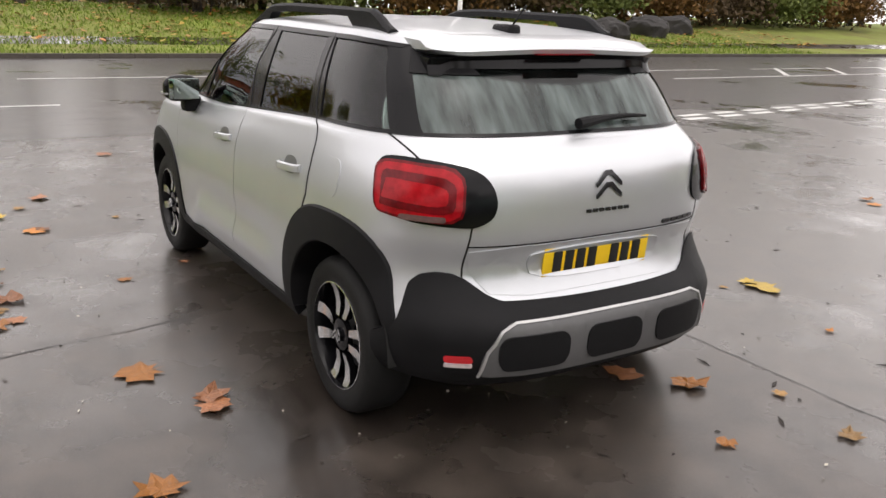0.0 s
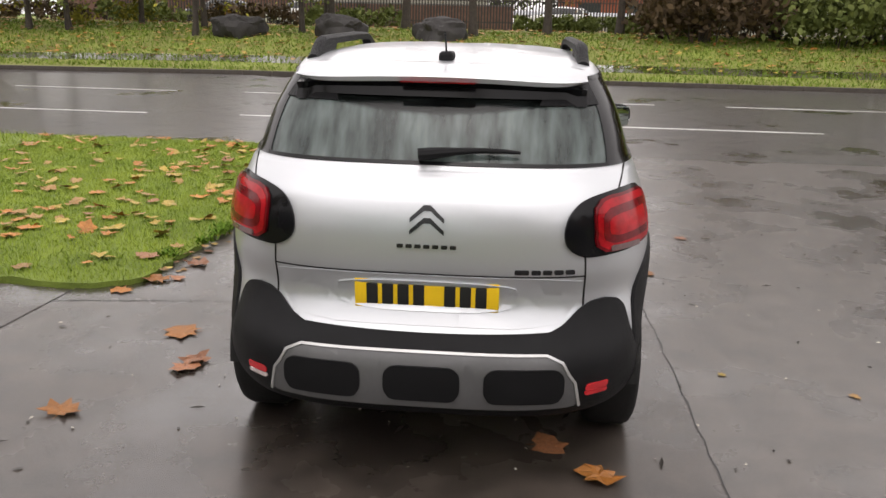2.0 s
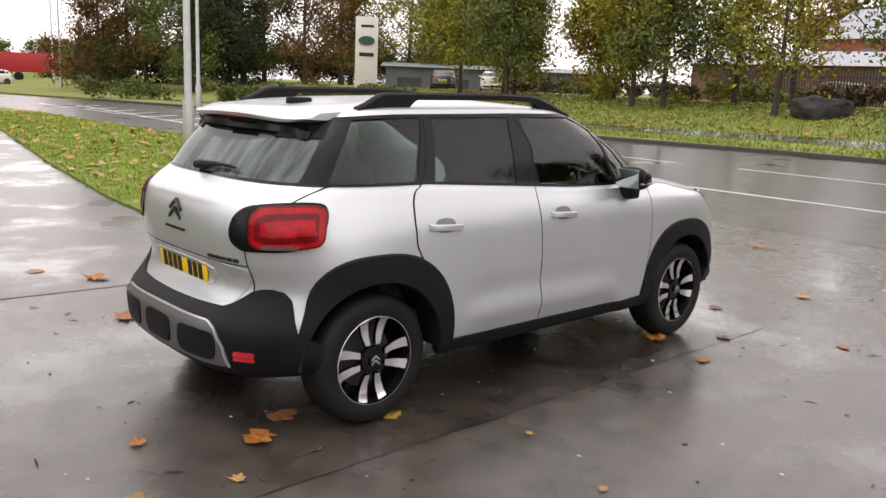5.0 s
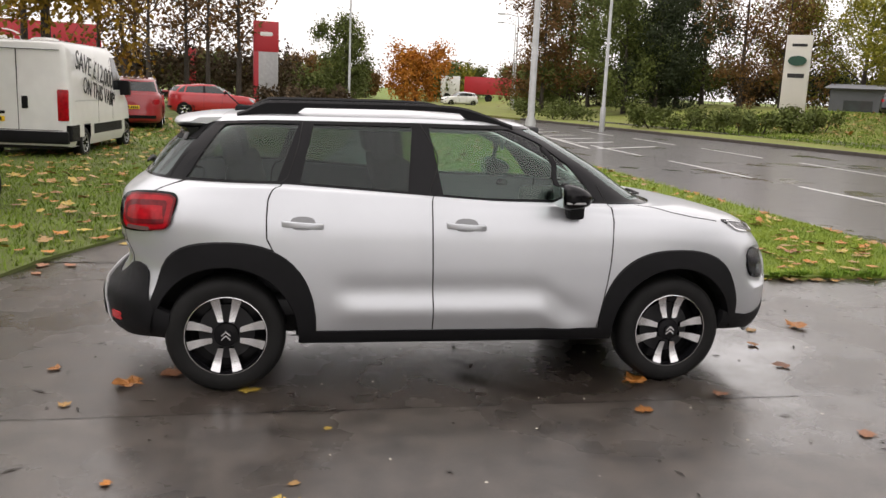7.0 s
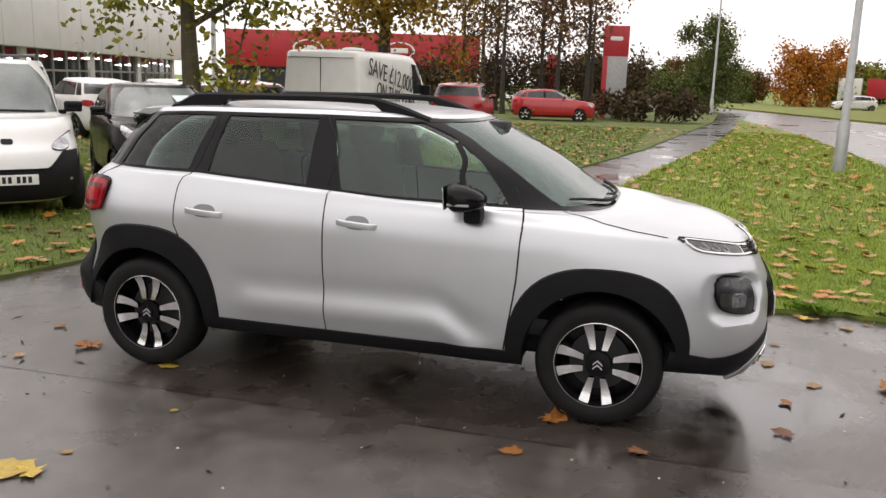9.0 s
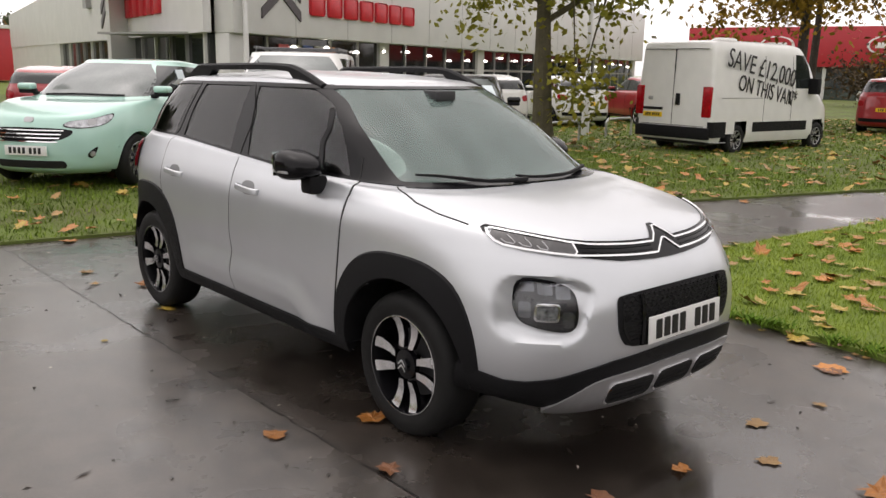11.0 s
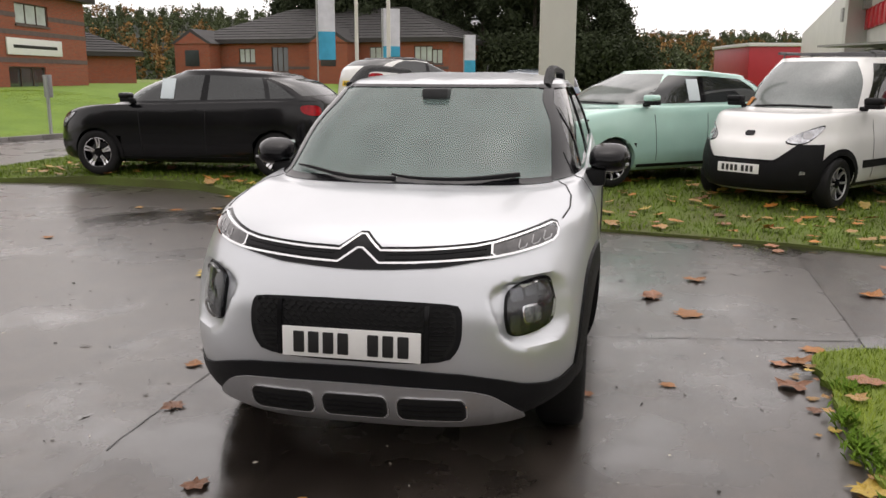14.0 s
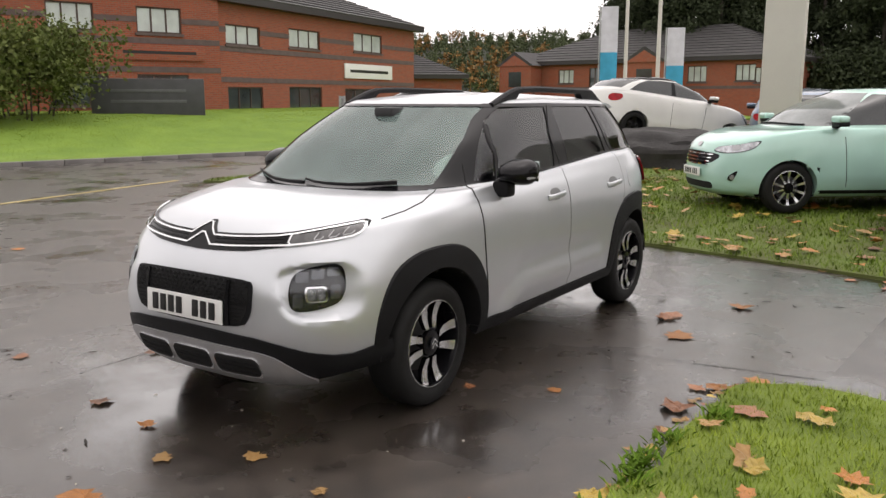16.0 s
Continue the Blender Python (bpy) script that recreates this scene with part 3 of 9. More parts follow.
def sheet(outline, z, name, material, label, category, grid=1.0, land=True, lift=0.0):
    """A piece of the ground with this outline, on the lie of the land."""
    bm = bmesh.new()
    bm.faces.new([bm.verts.new((a, b, 0)) for a, b in outline])
    bmesh.ops.triangulate(bm, faces=bm.faces[:])
    for i in (0, 1):
        lo, hi = min(p[i] for p in outline), max(p[i] for p in outline)
        k = math.floor(lo / grid) + 1
        while k * grid < hi:
            co, no = [0, 0, 0], [0, 0, 0]
            co[i], no[i] = k * grid, 1
            bmesh.ops.bisect_plane(bm, geom=bm.verts[:] + bm.edges[:] + bm.faces[:], plane_co=co, plane_no=no, dist=1e-5)
            k += 1
    for v in bm.verts:
        v.co.z = z + (height(v.co.x, v.co.y) if land else 0)
    bmesh.ops.recalc_face_normals(bm, faces=bm.faces[:])
    if sum(f.normal.z for f in bm.faces) < 0:
        bmesh.ops.reverse_faces(bm, faces=bm.faces[:])
    if land:
        rim = [e for e in bm.edges if len(e.link_faces) == 1]
        low = {}
        for e in rim:
            for v in e.verts:
                if v not in low:
                    low[v] = bm.verts.new(v.co - Vector((0, 0, 0.25)))
        for e in rim:
            a, c = e.verts
            bm.faces.new((a, c, low[c], low[a]))
    return tagged(part(name, bm, material), label, category, kind="structure")


ground_bm = bmesh.new()
step = [-600, -300, -150, -90, -60] + [-45 + 3 * i for i in range(31)] + [60, 90, 150, 300, 600]
grid_v = [[ground_bm.verts.new((a, b, height(a, b) - 0.16)) for b in step] for a in step]
for i in range(len(step) - 1):
    for j in range(len(step) - 1):
        ground_bm.faces.new((grid_v[i][j], grid_v[i + 1][j], grid_v[i + 1][j + 1], grid_v[i][j + 1]))
tagged(part("ground", ground_bm, TURF), "wide autumn ground reaching the horizon", "ground", kind="structure")

# tarmac forecourt under the car and the side road beside it
sheet([(5.8, 2.4), (5.8, 14), (6.4, 14), (6.4, -1.13), (-3.95, -1.13), (-3.7, 0.3), (-3.15, 2.6), (-2.6, 3.6), (0.1, 3.6), (0.0, 2.4)],
      0.0, "road_forecourt", TARMAC, "wet dark tarmac forecourt with puddles", "tarmac", grid=3.0, land=False)
sheet([(6.4, -1.13), (6.4, -60), (-14, -60), (-60, -10.5), (-60, -9.0), (-9, -9.2), (-5.6, -9.0), (-5.9, -6.5), (-5.6, -4.6), (-4.6, -3.1), (-3.95, -1.13)],
      0.0, "road_side", OLD_TAR, "older, paler wet tarmac of the side road", "tarmac", grid=3.0, land=False)
sheet([(-3.15, 2.6), (-2.45, 4.2), (-1.9, 6.0), (-0.75, 9.8), (0.7, 18.4), (3.2, 40), (4.6, 60), (6.4, 60), (4.9, 44), (2.4, 20), (1.05, 12), (0.33, 7), (0.1, 3.6), (0.0, 2.4)],
      0.004, "footpath", PATH_TAR, "wet tarmac footpath between the lawns", "footpath", grid=3.0, land=False)
sheet([(6.4, -90), (20.5, -90), (20.5, 8), (19.0, 20), (13.4, 45), (5, 75), (-20, 120), (-32, 110), (-4, 70), (5.0, 47), (6.3, 30), (6.4, 10)],
      0.002, "road", ROAD_TAR, "wide wet tarmac road", "road", grid=4.0, land=False)
# lawns


def ragged(poly, reach, step=0.09, amp=0.045):
    """The outline with a worn, uneven edge where it runs nearer than reach to the car."""
    out = []
    for (ax, ay), (bx, by) in zip(poly, poly[1:] + poly[:1]):
        out.append((ax, ay))
        d = math.dist((ax, ay), (bx, by))
        if math.hypot(ax, ay) > reach or math.hypot(bx, by) > reach:
            continue
        n = int(d / step)
        nx, ny = -(by - ay) / d, (bx - ax) / d
        for k in range(1, n):
            f = k / n
            x, y = ax + (bx - ax) * f, ay + (by - ay) * f
            w = amp * (noise.noise(Vector((x * 2.3, y * 2.3, 1))) + 0.8 * noise.noise(Vector((x * 8, y * 8, 2)))) + amp * 0.5 * noise.noise(Vector((x * 23, y * 23, 3)))
            out.append((x + nx * w * 1.6, y + ny * w * 1.6))
    return out


VERGE = [(0.15, 2.1), (0.6, 2.0), (4.6, 1.9), (5.6, 2.05), (6.15, 2.6), (6.3, 4), (6.3, 10), (6.2, 30), (4.9, 46), (3.6, 30), (2.4, 20), (1.05, 12), (0.33, 7), (0.06, 3.6), (0.04, 2.3)]
VERGE = ragged(VERGE, 8)
sheet(VERGE, 0.035, "lawn_verge", TURF, "green lawn verge strewn with autumn leaves", "lawn", grid=0.5)
BACK = [(-3.7, 0.3), (-3.95, -1.2), (-4.6, -3.1), (-5.6, -4.6), (-5.9, -6.5), (-5.6, -9.0), (-9, -9.2), (-40, -9.0), (-40, 60), (4.4, 60), (3.2, 40), (0.7, 18.4), (-0.75, 9.8), (-1.9, 6.0), (-2.45, 4.2), (-3.15, 2.6)]
sheet(BACK, 0.03, "lawn_back", TURF_WORN, "green lawn with parked cars and fallen leaves", "lawn", grid=1.0)
FARBANK = [(20.7, -90), (60, -90), (60, 100), (5, 100), (5.4, 76), (13.7, 45.2), (19.3, 20.2), (20.8, 8)]
TURF_BANK = mat("leafy_bank_turf", (0.13, 0.115, 0.03), 0.9, 0, 0.3, 0.5, 0.8, 40, base2=(0.19, 0.24, 0.035))
sheet(FARBANK, 0.10, "lawn_bank", TURF_BANK, "grassy bank across the road", "lawn", grid=2.0)
OFFICE_LAWN = [(-3, -60), (-3.2, -15.9), (-11.6, -13.2), (-18, -11.6), (-60, -11.2), (-60, -60)]
sheet(OFFICE_LAWN, 0.10, "lawn_office", LAWN, "bright green lawn before the brick offices", "lawn", grid=1.5)


sheet([(23.6, -60), (25.2, -60), (25.2, 10), (23.8, 24), (18.6, 46), (17.2, 45.5), (22.2, 23.5), (23.6, 10)], 0.115, "footpath_bank", PATH_TAR, "tarmac footpath along the bank", "footpath", grid=2.0)
sheet([(20.75, 0.9), (23.6, 0.9), (23.6, 2.5), (20.75, 2.5)], 0.112, "footpath_crossing", PATH_TAR, "tarmac link across the verge", "footpath", grid=1.0)


def kerb_line(pts, name, w=0.13, h=0.11, stuff=KERB):
    """Kerb stones end to end along a line."""
    root = tagged(new(name), "worn concrete kerb along the lawn", "kerb", kind="structure")
    for p, q in zip(pts, pts[1:]):
        d = math.dist(p, q)
        n = max(1, round(d / 0.92))
        a = math.atan2(q[1] - p[1], q[0] - p[0])
        stone = part("kerb_stone", boxed((-d / n / 2 + 0.006, -w / 2, -0.1), (d / n / 2 - 0.006, w / 2, h), 0.018), stuff, root)
        for i in range(n):
            f = (i + 0.5) / n
            o = stone if i == 0 else stone.copy()
            if i:
                scene.collection.objects.link(o)
            o.location = (p[0] + (q[0] - p[0]) * f, p[1] + (q[1] - p[1]) * f, 0)
            o.rotation_euler = (0, 0, a)


KERB_DARK = mat("muddy_kerb", (0.045, 0.036, 0.028), 0.6, 0, 0.4, 4, 0.5, 120)
kerb_line([(20.6, -50), (20.6, 8), (19.1, 20)], "kerb_far", 0.2, 0.13, KERB_DARK)
kerb_line([(19.1, 20), (13.5, 45)], "kerb_bend", 0.2, 0.13, KERB_DARK)
kerb_line([(-3.1, -15.9), (-11.6, -13.2), (-18, -11.6)], "kerb_office", 0.2)


def road_mark(x0, y0, x1, y1, w, material=LINE, name="road_marking", label="worn white road marking"):
    d = math.dist((x0, y0), (x1, y1))
    n = max(1, int(d / 0.4))
    rng = random.Random(int(x0 * 31 + y0 * 17))
    bm = bmesh.new()
    rows = []
    for i in range(n + 1):
        f = i / n
        jit = [rng.uniform(-0.012, 0.012) for _ in range(2)]
        px, py = x0 + (x1 - x0) * f, y0 + (y1 - y0) * f
        nx, ny = -(y1 - y0) / d, (x1 - x0) / d
        rows.append([bm.verts.new((px + nx * (w / 2 + jit[0]), py + ny * (w / 2 + jit[0]), 0)), bm.verts.new((px - nx * (w / 2 + jit[1]), py - ny * (w / 2 + jit[1]), 0))])
    for a, b in zip(rows, rows[1:]):
        bm.faces.new((a[1], a[0], b[0], b[1]))
    ext = bmesh.ops.extrude_face_region(bm, geom=bm.faces[:])
    bmesh.ops.translate(bm, vec=(0, 0, 0.004), verts=[v for v in ext["geom"] if isinstance(v, bmesh.types.BMVert)])
    bmesh.ops.recalc_face_normals(bm, faces=bm.faces[:])
    ob = part(name, bm, material)
    ob.location.z = 0.003
    return tagged(ob, label, "road marking", "road markings", "structure")


for k in range(-5, 4):   # near lane line and far lane line
    y = 10.4 - 5.85 * k
    bend = 0.02 * max(0, y)
    road_mark(9.85 - bend, y, 9.85 - bend, y - 4.2, 0.10)
for k in range(-4, 8):
    y = 11.4 - 5.45 * k
    bend = 0.05 * max(0, y - 8)
    road_mark(14.4 - bend, y, 14.4 - bend, y - 3.9, 0.09)
for k in range(16):      # give-way lines at the mouth of the side road
    y = -7.4 - 0.95 * k
    road_mark(5.14 + 0.115 * k, y, 5.20 + 0.115 * k, y - 0.6, 0.17)
    road_mark(5.50 + 0.115 * k, y - 0.25, 5.56 + 0.115 * k, y - 0.85, 0.17)
road_mark(11.8, -15.0, 12.2, -34.0, 0.10)
for y in (-20.1, -23.0, -26.0, -29.0):
    road_mark(12.1, y, 14.6, y - 2.7, 0.14)
for k in range(7):       # hatching in the middle of the road
    road_mark(8.9 + 0.1 * k, 23 + 2.2 * k, 11.2, 24.5 + 2.2 * k, 0.15)
road_mark(8.75, 20.5, 10.3, 38, 0.12)
road_mark(9.1, 20.5, 12.0, 22.5, 0.15)
road_mark(-5.5, -9.6, -1.5, -8.85, 0.1, YELLOW_LINE, label="worn yellow edge line")

# ---- the silver crossover ----
def ring(xf, xr, w, zf, za, zb, zr, x0f=0.9, x0r=-1.0, nf=2.9, nr=3.4):
    return (xf, xr, w, zf, za, zb, zr, x0f, x0r, nf, nr)


def door_ridge(x, z):
    """The pressed ridge low on the doors, running out downwards before the front wheel."""
    f = smooth01((x + 0.80) / 0.2) * smooth01((0.80 - x) / 0.2)
    zc = 0.46 - 0.13 * smooth01((x - 0.42) / 0.25)
    return f * (0.017 * math.exp(-(((z - zc) / 0.06) ** 2)) - 0.010 * math.exp(-(((z - zc - 0.13) / 0.06) ** 2)))


def lamp_scoop(x, z):
    """The hollow in which a headlamp sits."""
    if x < 1.7:
        return 0.0
    r = (abs((x - 1.915) / 0.142) ** 3 + abs((z - 0.687 + 0.12 * (x - 1.915)) / 0.130) ** 3) ** (1 / 3)
    return -0.048 * smooth01((1.0 - r) / 0.26)


CAR = Shell([
    ring(1.90, -1.80, 0.74, 0.22, 0.25, 0.25, 0.25),
    ring(2.03, -1.95, 0.81, 0.26, 0.28, 0.28, 0.29, nf=3.3),
    ring(2.09, -2.00, 0.842, 0.36, 0.36, 0.36, 0.38, nf=3.5),
    ring(2.115, -2.005, 0.857, 0.48, 0.48, 0.48, 0.50, nf=3.6),
    ring(2.12, -1.925, 0.862, 0.60, 0.60, 0.60, 0.60, nf=3.5),
    ring(2.11, -1.88, 0.862, 0.70, 0.70, 0.71, 0.70, nf=3.4),
    ring(2.07, -1.922, 0.858, 0.80, 0.80, 0.82, 0.82, nf=3.2),
    ring(2.02, -1.930, 0.848, 0.875, 0.90, 0.92, 0.94, nf=3.0),
    ring(1.965, -1.912, 0.825, 0.935, 0.980, 1.01, 1.05, x0f=0.95, nf=2.8),
    ring(1.84, -1.86, 0.800, 0.985, 1.022, 1.085, 1.11, x0f=0.80, nf=2.7),
    ring(1.52, -1.815, 0.785, 1.045, 1.055, 1.127, 1.142, x0f=0.60, nf=2.9),
    ring(1.24, -1.785, 0.768, 1.065, 1.083, 1.157, 1.168, x0f=0.15, nf=3.9),
    ring(0.86, -1.66, 0.710, 1.29, 1.295, 1.33, 1.33, x0f=0.0, nf=3.9),
    ring(0.47, -1.52, 0.628, 1.490, 1.492, 1.482, 1.447, x0f=-0.25, nf=3.5),
    ring(0.36, -1.46, 0.568, 1.514, 1.530, 1.520, 1.485, x0f=-0.3, nf=3.2),
    ring(0.10, -1.20, 0.38, 1.535, 1.555, 1.545, 1.52, x0f=-0.4, x0r=-0.8),
    ring(-0.30, -0.80, 0.12, 1.553, 1.565, 1.56, 1.553, x0f=-0.45, x0r=-0.65),
], nu=100, sub=6, bumps=(door_ridge, lamp_scoop))
BELT, ROOF = 11.0, 13.0
AXLES, TYRE_R = (1.284, -1.310), 0.322


def in_arch(x, y, z):
    if abs(x) > 1.5 and z < 0.38:
        return True
    return abs(y) > 0.45 and any((x - a) ** 2 + (z - 0.325) ** 2 < 0.43**2 for a in AXLES)



def arch_cladding(cx, front, s):
    """The black ring round a wheel arch, squarish outside."""
    outer, inner = [], []
    n = 40
    for i in range(n + 1):
        a = radians(-14 + 208 * i / n)
        c, q = math.cos(a), math.sin(a)
        e = 2.5
        r = 1 / (abs(c / (0.472 if front else 0.487)) ** e + abs(q / (0.497 if front else 0.523)) ** e) ** (1 / e)
        if (c > 0) == front:
            k = smooth01((0.95 - q) / 0.4)
            r = r * (1 - k) + min(r, (0.42 + 0.12 * max(0, q)) if front else (0.405 + 0.08 * max(0, q))) * k
        outer.append((cx + r * c, max(0.33, 0.325 + r * q)))
        inner.append((cx + 0.385 * c, max(0.33, 0.325 + 0.385 * q)))
    bm = bmesh.new()
    way, right = Vector((0, -s, 0)), Vector((1, 0, 0))
    rows = []
    for (ox, oz), (ix, iz) in zip(outer, inner):
        row = []
        for f in (0.0, 0.04, 0.5, 0.94, 1.0):
            x, z = ix + (ox - ix) * f, iz + (oz - iz) * f
            p, nrm = CAR.on(x, z, way, right)
            nrm = (nrm + Vector((0, s, 0)) * 2).normalized()
            row.append(bm.verts.new(p + nrm * (0.014 if f in (0.04, 0.5) else 0.010 if f == 0.94 else 0.0 if f == 1 else 0.008)))
        tail = bm.verts.new((ix, s * 0.70, iz))
        rows.append([tail] + row)
    for a, b in zip(rows, rows[1:]):
        for k in range(5):
            bm.faces.new((a[k], a[k + 1], b[k + 1], b[k]))
    bmesh.ops.recalc_face_normals(bm, faces=bm.faces[:])
    return bm


def liner(cx, s):
    """The dark inside of a wheel arch."""
    bm = bmesh.new()
    rows = []
    for i in range(25):
        a = radians(1 + 178 * i / 24)
        rows.append([bm.verts.new((cx + 0.40 * math.cos(a), s * y, 0.325 + 0.40 * math.sin(a))) for y in (0.80, 0.45)])
    for a, b in zip(rows, rows[1:]):
        bm.faces.new((a[0], a[1], b[1], b[0]))
    bm.faces.new([r[1] for r in rows])
    return bm


def chevron(half, rise, stroke, z, depth=0.012):
    """One chevron as (y, z) points."""
    return [(-half, z - rise - stroke * 0.4), (-half, z - rise + stroke * 0.4), (-0.012, z + stroke * 0.5), (0.012, z + stroke * 0.5), (half, z - rise + stroke * 0.4),
            (half, z - rise - stroke * 0.4), (0.012, z - stroke * 0.5), (-0.012, z - stroke * 0.5)]


def plate(parent, m, face, label):
    """A number plate with its writing as plain bars."""
    p = part("number_plate", boxed((-0.26, -0.004, -0.0555), (0.26, 0.004, 0.0555), 0.0035), face, parent, label)
    p.matrix_local = m
    xs = (-0.196, -0.140, -0.084, -0.028, 0.084, 0.140, 0.196)
    for x in xs:
        part("bar", boxed((x - 0.020, -0.0065, -0.0395), (x + 0.020, -0.003, 0.0395), 0.004), INK, p)
    return p


def build_main_car():
    car = thing("crossover_car", pose(0, 0, 0), "silver compact crossover car with black plastic cladding, parked on wet tarmac", "car")
    part("body", CAR.sheet(0, BELT, skip=in_arch), PAINT, car, "silver metallic body")
    part("roof", CAR.sheet(ROOF, 16, close=True), PAINT, car, "silver metallic roof")
    part("underside", boxed((-1.80, -0.60, 0.27), (1.88, 0.60, 0.42), 0.04), DARK, car)
    # wheels, arches, sills
    for x in AXLES:
        for s in (1, -1):
            tyre = wheel(car, x, s * 0.726, TYRE_R, 0.224, 0.205, tyre_label="black road tyre, wet")
            for dz in (0.010, -0.012):
                cap = bmesh.new()
                cap.faces.new([cap.verts.new((q, 0.100, dz + c)) for q, c in ((-0.024, -0.012), (0, 0.010), (0.024, -0.012), (0.024, -0.004), (0, 0.019), (-0.024, -0.004))])
                ext = bmesh.ops.extrude_face_region(cap, geom=cap.faces[:])
                bmesh.ops.translate(cap, vec=(0, -0.03, 0), verts=[v for v in ext["geom"] if isinstance(v, bmesh.types.BMVert)])
                bmesh.ops.recalc_face_normals(cap, faces=cap.faces[:])
                part("cap_chevron", cap, CHROME, tyre, smooth=False)
            part("wheel_arch_cladding", arch_cladding(x, x > 0, s), CLADDING, car, "matt black plastic wheel arch trim")
            part("wheel_arch_liner", liner(x, s), DARK, car)
    for s in (1, -1):
        sill = CAR.band(CAR.way(1.6, 0.90), CAR.way(1.6, -0.92), [(0, 0.285), (1, 0.285)], [(0, 0.352), (1, 0.352)], 24, 4, 0.012, 0.05)
        part("sill_cladding", sill if s > 0 else CAR.mirror(sill), CLADDING, car, "matt black plastic sill")
    # doors
    for s in (1, -1):
        for name, ea, eb, hx in (
            ("front_door", [0.80, 0.82, 0.84, 0.853, 0.858, 0.862, 0.864, 0.86, 0.85], [-0.172, -0.176, -0.182, -0.186, -0.19, -0.192, -0.192, -0.19, -0.18], -0.005),
            ("rear_door", [-0.180, -0.184, -0.19, -0.194, -0.198, -0.2, -0.2, -0.198, -0.188], [-0.825, -0.86, -0.93, -1.03, -1.09, -1.092, -1.085, -1.06, -1.01], -0.905),
        ):
            v0 = CAR.v_of_z(0.5, 0.356)
            bm = CAR.patch(v0, BELT - 0.02, ea, eb, 24, 40, 0.003, 0.012)
            door = part(name, bm if s > 0 else CAR.mirror(bm), PAINT, car, "silver door panel")
            n = 28
            for edge in ([ea, eb] if name == "front_door" else [eb]):
                pts = []
                for k in range(n + 1):
                    v = v0 + (BELT - 0.02 - v0) * k / n
                    x = float(np.interp(k / n, np.linspace(0, 1, len(edge)), edge)) - (0.004 if edge is eb else -0.004)
                    pts.append((v, CAR.way(v, x)))
                bm = CAR.seam(pts, 0.009, 0.0012, 0.01, 60)
                part("door_gap", bm if s > 0 else CAR.mirror(bm), DARK, door)
            # handle: a bar over a recess, its shade put into a darker silver
            p, nrm = CAR.on(hx, 0.944, *flank(s))
            cup = CAR.drape(rounded([(hx - 0.075, 0.948), (hx - 0.05, 0.987), (hx + 0.05, 0.987), (hx + 0.075, 0.948), (hx + 0.05, 0.915), (hx - 0.05, 0.915)], 2), *flank(s), 0.0042, 0.004, 0.03)
            part("handle_recess", cup, mat("handle_recess_shade", (0.22, 0.225, 0.23), 0.3, 0.6, 0.05), door)
            bar = bmesh.new()
            prof = [(-0.112, 0.006), (-0.095, 0.022), (-0.05, 0.030), (0.05, 0.030), (0.095, 0.022), (0.112, 0.006)]
            rows = []
            for hxx, off in prof:
                rows.append([bar.verts.new((hx + hxx, p.y + s * (off + dy), 0.944 + dz - 0.06 * hxx)) for dy, dz in ((-0.006, -0.017), (0.006, -0.013), (0.009, 0.0), (0.006, 0.013), (-0.006, 0.017))])
            for a, b in zip(rows, rows[1:]):
                for k in range(5):
                    bar.faces.new((a[k], a[(k + 1) % 5], b[(k + 1) % 5], b[k]))
            bar.faces.new(rows[0])
            bar.faces.new(rows[-1][::-1])
            bmesh.ops.recalc_face_normals(bar, faces=bar.faces[:])
            part("door_handle", bar, PAINT, door, "silver pull handle")
    # glasshouse
    screen_edge, pane_edge = (1.07, 0.89, 0.705, 0.52, 0.30), (0.80, 0.72, 0.61, 0.45, 0.20)
    cols = [("windscreen_pillar", screen_edge, pane_edge, GLOSS_BLACK), ("front_window", pane_edge, (-0.125, -0.215), SIDE_GLASS), ("door_pillar", (-0.125, -0.215), (-0.33, -0.30), GLOSS_BLACK),
            ("rear_window", (-0.33, -0.30), (-0.925, -0.84), PRIVACY_GLASS), ("rear_pillar", (-0.925, -0.84), (-1.05, -0.915), GLOSS_BLACK),
            ("quarter_window", (-1.05, -0.915), (-1.53, -1.30), PRIVACY_GLASS), ("tail_pillar", (-1.53, -1.30), (-1.64, -1.385), GLOSS_BLACK)]
    for s in (1, -1):
        for name, a, b, m in cols:
            pane = m is not GLOSS_BLACK
            bm = CAR.patch(BELT, ROOF, a, b, 14, 16, -0.002 if pane else 0.003, 0.005 if pane else 0.02)
            ob = part(name, bm if s > 0 else CAR.mirror(bm), m, car)
            if pane:
                ob.visible_shadow = False
        for v0, v1, name in ((BELT - 0.05, BELT + 0.09, "window_seal"), (ROOF - 0.13, ROOF + 0.03, "window_top_frame")):
            bm = CAR.patch(v0, v1, (1.07, 1.04) if v0 < 12 else (0.38, 0.33), (-1.64, -1.62) if v0 < 12 else (-1.37, -1.385), 60, 3, 0.005, 0.016)
            part(name, bm if s > 0 else CAR.mirror(bm), GLOSS_BLACK, car)
        bm = CAR.seam([(BELT, CAR.way(BELT, 0.575)), (11.7, CAR.way(11.7, 0.52)), (12.4, CAR.way(12.4, 0.468))], 0.030, 0.003, 0.01, 14)
        part("quarterlight_bar", bm if s > 0 else CAR.mirror(bm), GLOSS_BLACK, car)
